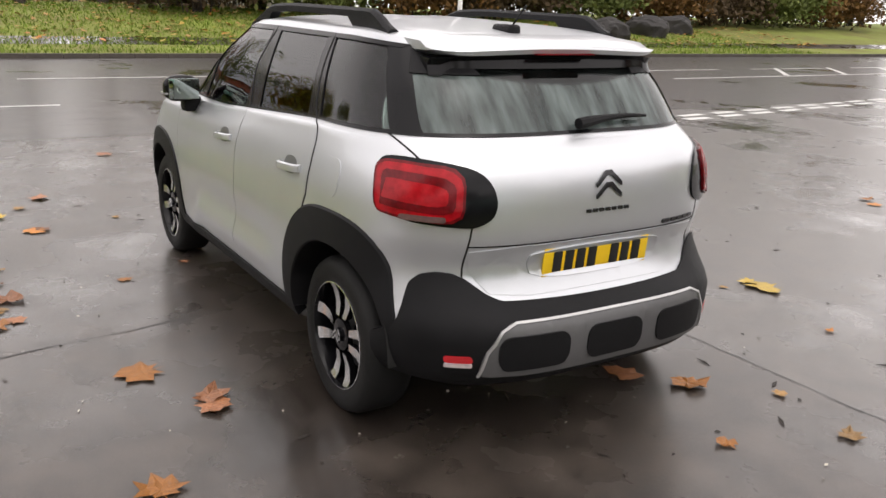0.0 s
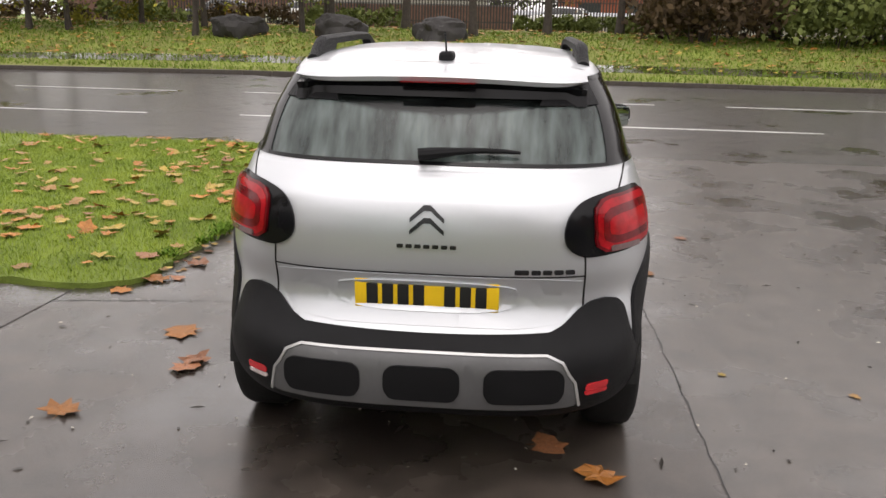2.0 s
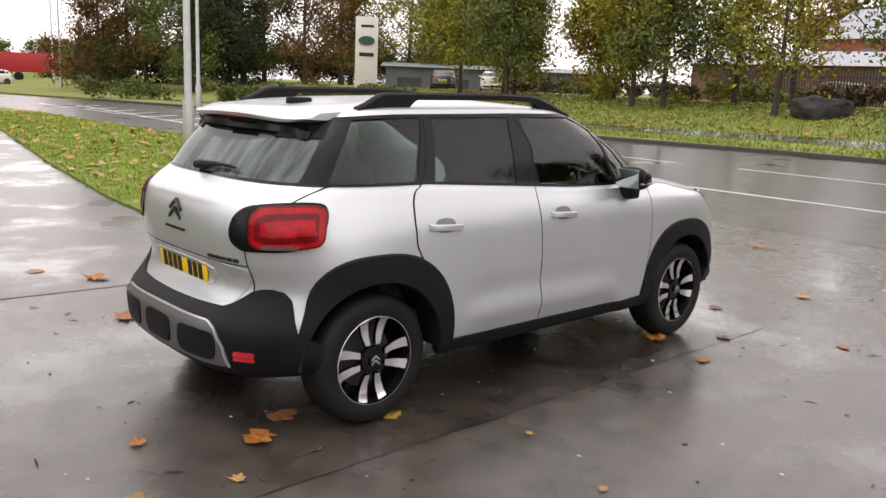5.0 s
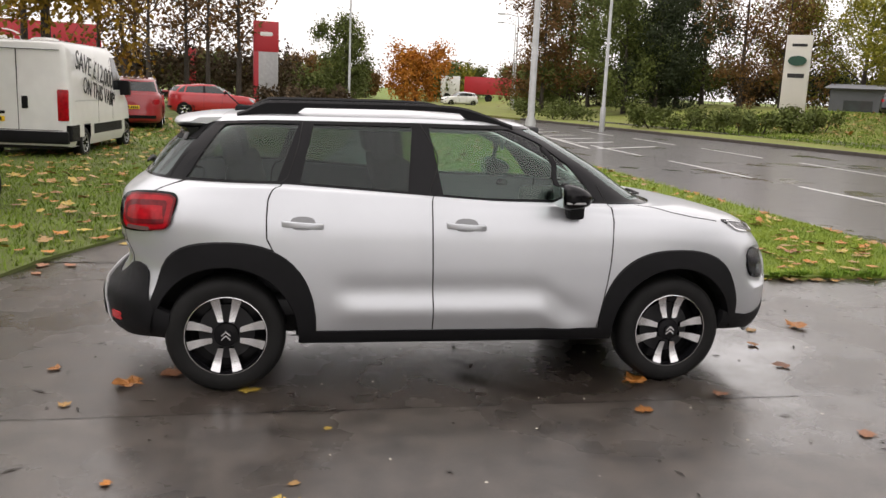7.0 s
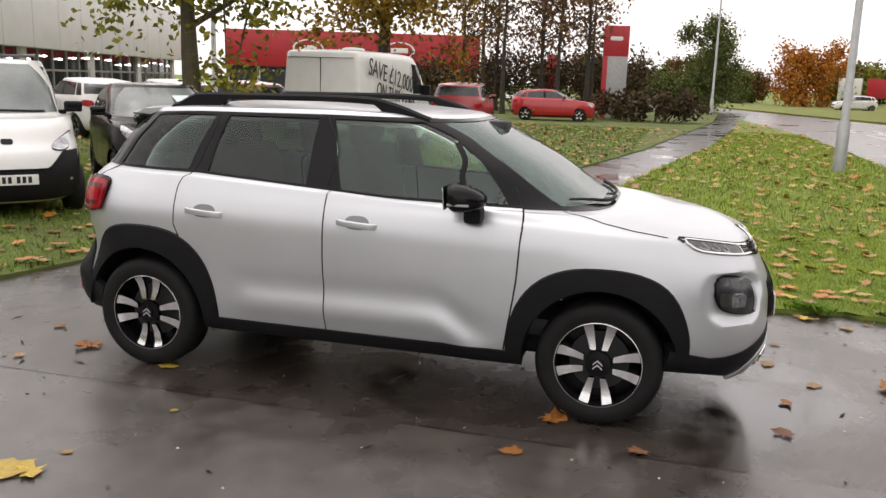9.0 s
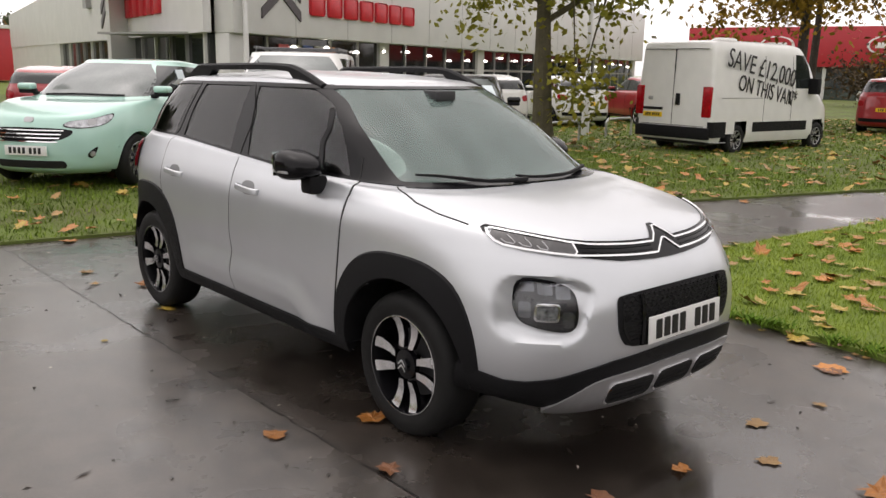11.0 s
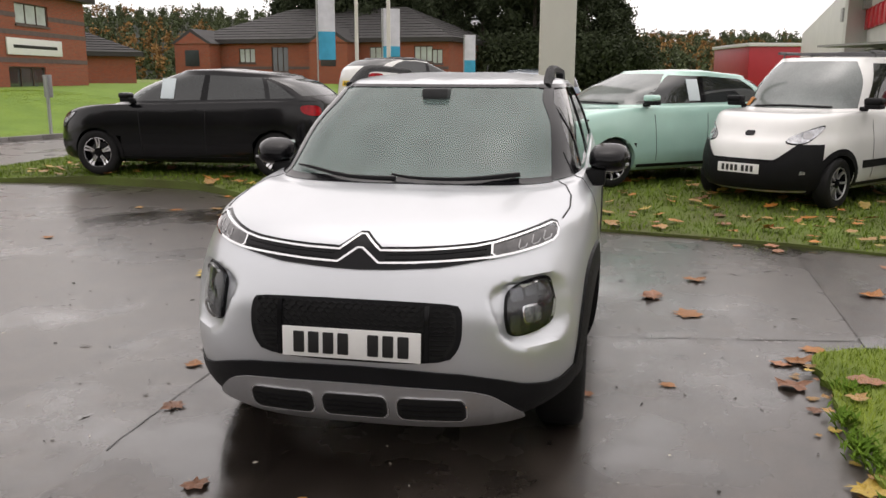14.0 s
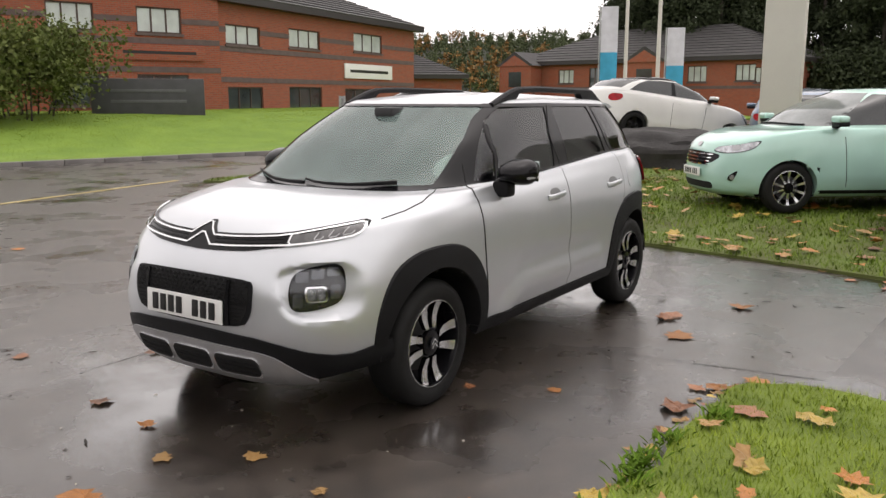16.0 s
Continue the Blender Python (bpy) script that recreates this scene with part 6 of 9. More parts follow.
parked("hatchback_car", pose(-14.38, -3.54, 0.44, 0, 7, 141), "white three-door hatchback with dark roof on the raised grass", WHITE_PAINT, 3.95, 1.72, 1.46, 2.46, 0.8, 0.90, 1.02, 1.06, 1.05, 0.05, -1.3, 0.48,
       0.75, 0.315, 0.215, "five", GLOSS_BLACK, rear_doors=False, near=True, top=BLACK_PAINT, square=2.5)
parked("estate_car", stand(-15.5, -0.85, 192), "grey blue estate car seen from behind", BLUE_PAINT, 4.3, 1.85, 1.5, 2.7, 0.9, 0.92, 1.02, 1.06, 1.0, 0.25, -1.5, 0.3, 0.76, 0.33, 0.22, "five", tail_z=(0.82, 0.98))
parked("suv_car", pose(-14.3, 9.4, 0.0, 0, 0, 155), "dark grey crossover before the showroom", GREY_PAINT, 4.2, 1.8, 1.6, 2.6, 0.85, 0.98, 1.06, 1.1, 1.0, 0.3, -1.5, 0.2, 0.78, 0.33, 0.22, "five", tail_z=(0.88, 1.02))
for x, y, az, p, word in ((-13.4, 14.0, 150, WHITE_PAINT, "white"), (-13.2, 17.2, 152, WHITE_PAINT, "white"), (-12.6, 20.6, 152, RED_PAINT, "red"), (-17.0, 3.6, 150, RED_PAINT, "red"), (-18.6, 6.4, 150, WHITE_PAINT, "white"), (-16.8, 12.2, 150, BLACK_PAINT, "black")):
    parked("hatchback_car", pose(x, y, 0.0, 0, 0, az), f"{word} hatchback parked before the showroom", p, 4.0, 1.75, 1.5, 2.54, 0.8, 0.92, 1.02, 1.06, 0.95, 0.25, -1.35, 0.2, 0.77, 0.32, 0.21, "five")
parked("suv_car", pose(-5.9, 24.6, 0.0, 0, 0, 96), "dark red crossover seen from behind on the grass", RED_PAINT, 4.3, 1.85, 1.66, 2.6, 0.85, 1.0, 1.1, 1.15, 1.0, 0.3, -1.5, 0.15, 0.78, 0.34, 0.22, "five")
parked("hatchback_car", pose(-4.2, 34.5, 0.0, 0, 0, 10), "red hatchback parked by the bushes", paint("bright_red_paint", (0.45, 0.015, 0.02), 0.1), 3.95, 1.72, 1.46, 2.46, 0.8, 0.92, 1.02, 1.05, 0.95, 0.2, -1.3, 0.25)


def cargo_van():
    """The tall white van with hand-painted words on its flank."""
    v = thing("cargo_van", pose(-5.82, 14.75, -0.03, 0, 0, 84.5) @ Matrix.Diagonal((0.88, 0.95, 0.93, 1)), "tall white cargo van with black painted sale words on its side", "van", "parked cars")
    f, r, w = 2.62, -2.78, 1.02
    rows = [ring(f - 0.2, r + 0.02, w * 0.94, 0.28, 0.28, 0.28, 0.32, 1.6, r + 0.3, 2.8, 9), ring(f, r, w, 0.48, 0.48, 0.48, 0.48, 1.6, r + 0.3, 2.8, 9), ring(f - 0.02, r, w, 0.75, 0.75, 0.75, 0.75, 1.6, r + 0.3, 2.8, 9),
            ring(f - 0.10, r, w, 1.0, 1.02, 1.02, 1.02, 1.6, r + 0.3, 2.8, 9), ring(f - 0.45, r, w, 1.22, 1.25, 1.25, 1.25, 1.5, r + 0.3, 2.8, 9), ring(f - 0.75, r, w * 0.99, 1.42, 1.45, 1.45, 1.45, 1.3, r + 0.3, 2.8, 9),
            ring(f - 1.05, r + 0.02, w * 0.96, 1.85, 1.85, 1.9, 1.9, 1.1, r + 0.3, 3, 9), ring(f - 1.42, r + 0.03, w * 0.92, 2.25, 2.28, 2.34, 2.34, 0.7, r + 0.3, 3, 9),
            ring(f - 1.7, r + 0.10, w * 0.84, 2.42, 2.46, 2.48, 2.46, 0.4, r + 0.4, 3, 7), ring(f - 2.3, r + 0.6, w * 0.4, 2.5, 2.52, 2.52, 2.5, 0.0, r + 1.0, 3, 5)]
    sh = Shell(rows, nu=36, sub=3)
    part("body", sh.sheet(0, 9, close=True, skip=lambda x, y, z: abs(y) > 0.5 and any((x - a) ** 2 + (z - 0.34) ** 2 < 0.40**2 for a in (1.72, -1.72))), WHITE_PAINT, v, "white van body")
    part("underside", boxed((r + 0.1, -0.85, 0.24), (f - 0.25, 0.85, 0.5), 0.03), DARK, v)
    for x in (1.72, -1.72):
        for s in (1, -1):
            wheel(v, x, s * 0.90, 0.34, 0.21, 0.2, "steel", mats=STEEL)
            part("wheel_arch_liner", boxed((x - 0.41, min(s * 0.55, s * 0.88), 0.36), (x + 0.41, max(s * 0.55, s * 0.88), 0.78), 0.1), DARK, v)
    for s in (1, -1):
        bm = sh.patch(5.1, 6.9, (1.28, 1.0), (0.55, 0.52), 8, 6, 0.004, 0.008)
        part("side_window", bm if s > 0 else sh.mirror(bm), CAR_GLASS, v)
        part("rub_strip", sh.strip([(1.15, 0.62), (-1.15, 0.62)], *flank(s), 0.22, 0.012), CLADDING, v, "black rubbing strip")
        part("rub_strip", sh.strip([(-2.20, 0.58), (r + 0.02, 0.58)], *flank(s), 0.34, 0.012), CLADDING, v)
        m = boxed((1.12, 0.98, 1.35), (1.30, 1.24, 1.72), 0.04)
        part("door_mirror", m if s > 0 else sh.mirror(m), CLADDING, v)
        part("door_gap", sh.strip([(0.42, 2.2), (0.42, 0.5)], *flank(s), 0.012, 0.002), DARK, v)
        part("door_gap", sh.strip([(-0.75, 2.2), (-0.75, 0.5)], *flank(s), 0.012, 0.002), DARK, v)
        part("slide_rail", sh.strip([(-0.8, 1.26), (r + 0.35, 1.26)], *flank(s), 0.02, 0.003), SKID, v)
        tl = boxed((r - 0.02, s * 0.90 - 0.09, 0.84), (r + 0.16, s * 0.90 + 0.125 * s * s - 0.0, 1.50), 0.03)
        part("tail_lamp", tl, RED_LENS, v, "tall red tail lamp")
        part("cargo_handle", boxed((0.26, s * 1.01 - 0.02, 1.12), (0.36, s * 1.01 + 0.02, 1.42), 0.02), CLADDING, v)
    part("windscreen", sh.patch(5.0, 6.95, (1.55, 1.05), (), 18, 8, 0.004, 0.008, "front"), CAR_GLASS, v)
    rb = boxed((r - 0.06, -0.98, 0.36), (r + 0.10, 0.98, 0.62), 0.03)
    part("rear_bumper", rb, CLADDING, v, "black rear bumper")
    part("rear_door_gap", boxed((r - 0.006, -0.006, 0.64), (r + 0.02, 0.006, 2.30)), DARK, v)
    for z in (0.64, 2.3):
        part("rear_door_gap", boxed((r - 0.006, -0.85, z - 0.006), (r + 0.02, 0.85, z + 0.006)), DARK, v)
    part("rear_handle", boxed((r - 0.03, -0.20, 1.08), (r, -0.08, 1.34), 0.02), CLADDING, v)
    part("plate_lamp", boxed((r - 0.03, 0.26, 0.96), (r, 0.80, 1.02), 0.01), CLADDING, v)
    pl = part("number_plate", boxed((r - 0.02, 0.27, 0.80), (r, 0.79, 0.91), 0.003), YELLOW_PLATE, v, "yellow plate")
    for k in range(7):
        y = 0.345 + 0.056 * k + (0.028 if k > 3 else 0)
        part("bar", boxed((r - 0.024, y - 0.018, 0.82), (r - 0.018, y + 0.018, 0.89), 0.002), INK, pl)
    part("badge", boxed((r - 0.014, 0.55, 1.18), (r, 0.67, 1.26), 0.02), SKID, v)
    vent = lathe([(0.30, 2.50), (0.28, 2.57), (0.2, 2.60), (0.001, 2.60)], 20)
    bmesh.ops.translate(vent, vec=(-1.0, 0, 0), verts=vent.verts[:])
    part("roof_vent", vent, WHITE_PAINT, v)
    for body, size, x, z, tilt, squeeze in (("SAVE £12,000", 0.40, -0.92, 1.90, -9, 0.86), ("ON THIS VAN*", 0.35, -0.62, 1.40, -9, 0.74)):
        bm = text_mesh(body, size, 0.004, squeeze)
        bmesh.ops.transform(bm, matrix=Matrix.Translation((x, -1.028, z)) @ Matrix.Rotation(radians(-tilt), 4, "Y"), verts=bm.verts[:])
        part("painted_line", bm, INK, v, "black painted sale words", smooth=False)
    return v


cargo_van()

# ---- buildings, signs, posts ----
def brick_mat():
    m = mat("red_brick", (0.30, 0.085, 0.05), 0.85, 0, 0.25, 2.0)
    n, l = m.node_tree.nodes, m.node_tree.links
    b = n["Principled BSDF"]
    br = n.new("ShaderNodeTexBrick")
    br.inputs["Scale"].default_value = 1.0
    br.inputs["Color1"].default_value, br.inputs["Color2"].default_value, br.inputs["Mortar"].default_value = (0.36, 0.078, 0.034, 1), (0.26, 0.056, 0.028, 1), (0.22, 0.12, 0.085, 1)
    br.inputs["Brick Width"].default_value, br.inputs["Row Height"].default_value, br.inputs["Mortar Size"].default_value = 0.225, 0.075, 0.012
    co, sep, comb, add = n.new("ShaderNodeTexCoord"), n.new("ShaderNodeSeparateXYZ"), n.new("ShaderNodeCombineXYZ"), n.new("ShaderNodeMath")
    l.new(co.outputs["Object"], sep.inputs[0])
    l.new(sep.outputs["X"], add.inputs[0])
    l.new(sep.outputs["Y"], add.inputs[1])
    l.new(add.outputs[0], comb.inputs[0])
    l.new(sep.outputs["Z"], comb.inputs[1])
    l.new(comb.outputs[0], br.inputs["Vector"])
    mul = n.new("ShaderNodeMix")
    mul.data_type, mul.blend_type = "RGBA", "MULTIPLY"
    mul.inputs[0].default_value = 0.35
    old = b.inputs["Base Color"].links[0].from_socket
    l.new(br.outputs["Color"], mul.inputs[6])
    l.new(old, mul.inputs[7])
    l.new(br.outputs["Color"], b.inputs["Base Color"])
    return m


BRICK = brick_mat()
BRICK_DARK = mat("blue_grey_brick_course", (0.12, 0.085, 0.08), 0.85, 0, 0.2, 3)
TILE = mat("dark_roof_tile", (0.036, 0.034, 0.034), 0.7, 0, 0.3, 2, 0.4, 30)
FASCIA = mat("dark_fascia_board", (0.025, 0.02, 0.02), 0.5)
WIN_FRAME = mat("brown_window_frame", (0.06, 0.035, 0.025), 0.5)
BLIND = mat("pale_window_blind", (0.50, 0.54, 0.52), 0.35, 0, 0.25, 1.3, spec=0.8)
PANE = mat("office_window_pane", (0.05, 0.06, 0.062), 0.05, 0, 0.5, 0.7, spec=1.0)
CLAD_WHITE = mat("white_metal_cladding", (0.62, 0.62, 0.60), 0.45, 0.0, 0.06, 1.2)
RED_CLAD = mat("red_metal_cladding", (0.42, 0.02, 0.03), 0.4, 0, 0.06, 1.2)
RED_SIGN = mat("red_sign_letters", (0.55, 0.02, 0.03), 0.35)
SHOW_GLASS = mat("showroom_glass", (0.018, 0.02, 0.021), 0.05, 0, 0.6, 0.4, spec=0.8)
MULLION = mat("grey_mullion", (0.30, 0.30, 0.29), 0.4, 0.3)
LAMP_GLOW = mat("showroom_lamp", (1.0, 0.96, 0.88), 0.4, emit=6.0)
GALV = mat("galvanised_steel", (0.42, 0.43, 0.43), 0.45, 0.6, 0.12, 6)
CREAM = mat("cream_totem_panel", (0.60, 0.58, 0.52), 0.45, 0, 0.05, 1.5)
ROCK = mat("dark_rock", (0.025, 0.023, 0.022), 0.75, 0, 0.5, 3, 0.8, 25)
FLAG_WHITE = mat("white_flag_cloth", (0.66, 0.66, 0.72), 0.8, 0, 0.1, 4)
FLAG_BLUE = mat("sky_blue_flag_cloth", (0.05, 0.38, 0.60), 0.8, 0, 0.1, 4)


def axes(p, q):
    """A pose at p whose x runs towards q, with z up: y then points to the left of that way."""
    d = (Vector(q) - Vector(p)).normalized()
    return Matrix.Translation((*p, 0)) @ Matrix.Rotation(math.atan2(d.y, d.x), 4, "Z"), math.dist(p, q)


def wall_sheet(length, z0, z1, openings, thick=0.3):
    """A wall along x with openings (x, z, width, height) cut through, outer face at y = 0, body towards +y."""
    bm = bmesh.new()
    xs = sorted({0.0, length, *[v for o in openings for v in (o[0], o[0] + o[2])]})
    for a, b in zip(xs, xs[1:]):
        mid = (a + b) / 2
        cuts = sorted([(o[1], o[1] + o[3]) for o in openings if o[0] < mid < o[0] + o[2]])
        z = z0
        for c0, c1 in cuts + [(z1, z1)]:
            if c0 > z:
                box(bm, (a, 0, z), (b, thick, c0))
            z = c1
    bmesh.ops.remove_doubles(bm, verts=bm.verts[:], dist=0.001)
    return bm


def window_at(parent, x, z, w, h, lights=3, pane=None, sill=True):
    """A window in an opening: frame, panes and sill, under its building."""
    fr = bmesh.new()
    t = 0.06
    xs = [x, x + t]
    for k in range(1, lights):
        xs += [x + w * k / lights - 0.03, x + w * k / lights + 0.03]
    xs += [x + w - t, x + w]
    zs = [z, z + t, z + h - t, z + h]
    vv = [[fr.verts.new((a, 0.06, c)) for c in zs] for a in xs]
    for i in range(len(xs) - 1):
        for j in range(3):
            if i % 2 == 0 or j != 1:
                fr.faces.new((vv[i][j], vv[i + 1][j], vv[i + 1][j + 1], vv[i][j + 1]))
    back = bmesh.ops.extrude_face_region(fr, geom=fr.faces[:])["geom"]
    bmesh.ops.translate(fr, vec=(0, 0.08, 0), verts=[g for g in back if isinstance(g, bmesh.types.BMVert)])
    bmesh.ops.recalc_face_normals(fr, faces=fr.faces[:])
    ob = part("window", fr, WIN_FRAME, parent, smooth=False)
    for k in range(lights):
        part("pane", boxed((x + w * k / lights + 0.02, 0.10, z + 0.02), (x + w * (k + 1) / lights - 0.02, 0.115, z + h - 0.02)), pane or BLIND, ob, smooth=False)
    if sill:
        part("sill", boxed((x - 0.08, -0.06, z - 0.10), (x + w + 0.08, 0.10, z)), BRICK_DARK, ob, smooth=False)
    return ob


def tiled_slope(a, b, c, d, courses):
    """A roof slope from eave a-b up to ridge d-c in stepped courses."""
    a, b, c, d = (Vector(v) for v in (a, b, c, d))
    bm = bmesh.new()
    nrm = (b - a).cross(d - a).normalized()
    if nrm.z < 0:
        nrm = -nrm
    rows = []
    for k in range(courses):
        f0, f1 = k / courses, (k + 1) / courses
        for f, up in ((f0, 0.0), (f0, 0.055), (f1, 0.004)):
            rows.append([bm.verts.new(a.lerp(d, f) + nrm * up), bm.verts.new(b.lerp(c, f) + nrm * up)])
    for p, q in zip(rows, rows[1:]):
        bm.faces.new((p[0], p[1], q[1], q[0]))
    return bm


def hip_roof(parent, length, depth, z, rise, over=0.5, hip=3.0):
    a0, b0, a1, b1 = (-over, -over, z), (length + over, -over, z), (-over, depth + over, z), (length + over, depth + over, z)
    r0, r1 = (hip, depth / 2, z + rise), (length - hip, depth / 2, z + rise)
    n = 12
    for q in ((a0, b0, r1, r0), (b1, a1, r0, r1), (a1, a0, r0, r0), (b0, b1, r1, r1)):
        part("roof_slope", tiled_slope(*q, n), TILE, parent, "dark tiled roof slope", smooth=False)
    part("fascia", boxed((-over, -over, z - 0.28), (length + over, depth + over, z + 0.005)), FASCIA, parent, smooth=False)


def office(name, p, q, depth, base, eave, rise, label, windows, bands=(), signs=(), hip=3.0):
    m, length = axes(p, q)
    b = thing(name, m, label, "office building")
    b.location.z = 0
    for k, (z0, z1) in enumerate(((base - 1.0, eave),)):
        part("wall", wall_sheet(length, z0, z1, windows), BRICK, b, "red brick wall", smooth=False)
    part("wall", boxed((0, 0.3, base - 1), (0.3, depth, eave)), BRICK, b, smooth=False)
    part("wall", boxed((length - 0.3, 0.3, base - 1), (length, depth, eave)), BRICK, b, smooth=False)
    part("wall", boxed((0.3, depth - 0.3, base - 1), (length - 0.3, depth, eave)), BRICK, b, smooth=False)
    part("room_back", boxed((0.3, 1.2, base), (length - 0.3, 1.3, eave)), mat("dim_office_room", (0.10, 0.10, 0.09), 0.9), b, smooth=False)
    for w in windows:
        window_at(b, *w, lights=3 if w[2] > 1.4 else 2, pane=BLIND if w[1] > base + 2 else PANE)
    for z in bands:
        xs = [0.0] + [v for w in sorted(windows) if w[1] < z < w[1] + w[3] for v in (w[0], w[0] + w[2])] + [length]
        for a, c in zip(xs[::2], xs[1::2]):
            part("brick_band", boxed((a, -0.02, z - 0.11), (c, 0.02, z + 0.11)), BRICK_DARK, b, smooth=False)
    hip_roof(b, length, depth, eave + 0.28, rise, hip=hip)
    for x, z, w, h, mt in signs:
        part("sign_board", boxed((x, -0.09, z), (x + w, -0.02, z + h), 0.01), mt, b, "name board")
        part("writing_bar", boxed((x + w * 0.1, -0.096, z + h * 0.4), (x + w * 0.9, -0.09, z + h * 0.6)), INK if mt is not BRICK_DARK else mat("purple_letters", (0.10, 0.03, 0.22), 0.4), b, smooth=False)
    return b


win = [(0.7, 3.75, 2.4, 0.85), (5.4, 3.85, 2.7, 0.9), (11.5, 3.95, 3.2, 1.0), (0.7, 0.85, 2.5, 1.1), (5.3, 0.80, 2.9, 1.2), (10.5, 0.70, 3.5, 1.25)]
office("office_building", (-20.0, -24.87), (-38.6, -28.0), 12, 0.75, 5.45, 2.6, "two-storey red brick office with dark tiled hip roof", win, (2.25, 3.55, 4.35), ((10.4, 2.5, 5.4, 0.78, WHITE_PLATE),), hip=5)
office("office_wing", (-8.5, -28.0), (-19.85, -24.45), 12, 0.9, 6.6, 2.6, "gabled red brick wing of the office", [(1.5, 4.0, 1.7, 1.0), (5.2, 4.0, 1.7, 1.0), (8.5, 4.0, 1.8, 1.0), (8.4, 1.2, 2.1, 1.2), (5.2, 1.2, 2.1, 1.2)], (2.6, 3.7, 4.5), ((7.5, 2.95, 3.7, 0.6, BRICK),))
office("office_building", (-61.5, -33.5), (-58.7, -11.0), 14, 0.2, 4.15, 2.9, "brick office with a broad tiled hip roof, further off", [(0.5, 2.4, 1.4, 1.35), (4.6, 2.6, 1.5, 1.15), (7.6, 1.9, 1.5, 1.95), (12.6, 2.55, 2.1, 1.55), (16.2, 2.6, 1.5, 1.2), (19.9, 2.65, 1.5, 1.2), (21.3, 2.5, 0.9, 1.1)], (2.2,), hip=6)
def porch(gable, wide):
    """A brick bay with a gabled tile roof and a window."""
    part("wall", boxed((0, 0, 0), (wide, 1.55, 4.1)), BRICK, gable, smooth=False)
    gb = bmesh.new()
    gb.faces.new([gb.verts.new(v) for v in ((-0.3, -0.1, 4.1), (wide + 0.3, -0.1, 4.1), (wide / 2, -0.1, 5.3))])
    ext = bmesh.ops.extrude_face_region(gb, geom=gb.faces[:])
    bmesh.ops.translate(gb, vec=(0, 6.0, 0), verts=[v for v in ext["geom"] if isinstance(v, bmesh.types.BMVert)])
    bmesh.ops.recalc_face_normals(gb, faces=gb.faces[:])
    part("roof", gb, TILE, gable, smooth=False)
    tri = bmesh.new()
    tri.faces.new([tri.verts.new(v) for v in ((0.1, -0.104, 4.1), (wide - 0.1, -0.104, 4.1), (wide / 2, -0.104, 5.0))])
    part("gable_brick", tri, BRICK, gable, smooth=False)
    part("window", boxed((wide * 0.3, -0.03, 2.3), (wide * 0.7, 0.02, 3.6)), PANE, gable, smooth=False)


for pa, pb in (((-61.5, -33.9), (-61.05, -30.6)), ((-59.5, -21.6), (-59.1, -18.4))):
    gm, gl_ = axes(pa, pb)
    gm = gm @ Matrix.Translation((0, -1.6, 0))
    gable = thing("office_porch", gm, "small gabled brick porch of the far office", "building", "office porches")
    porch(gable, gl_)
office("low_house", (-52, -33), (-63, -43), 9, 0.4, 2.9, 2.2, "low brick house with a dark tiled roof", [(2, 1.3, 1.5, 1.1), (7, 1.3, 1.5, 1.1)], hip=4)


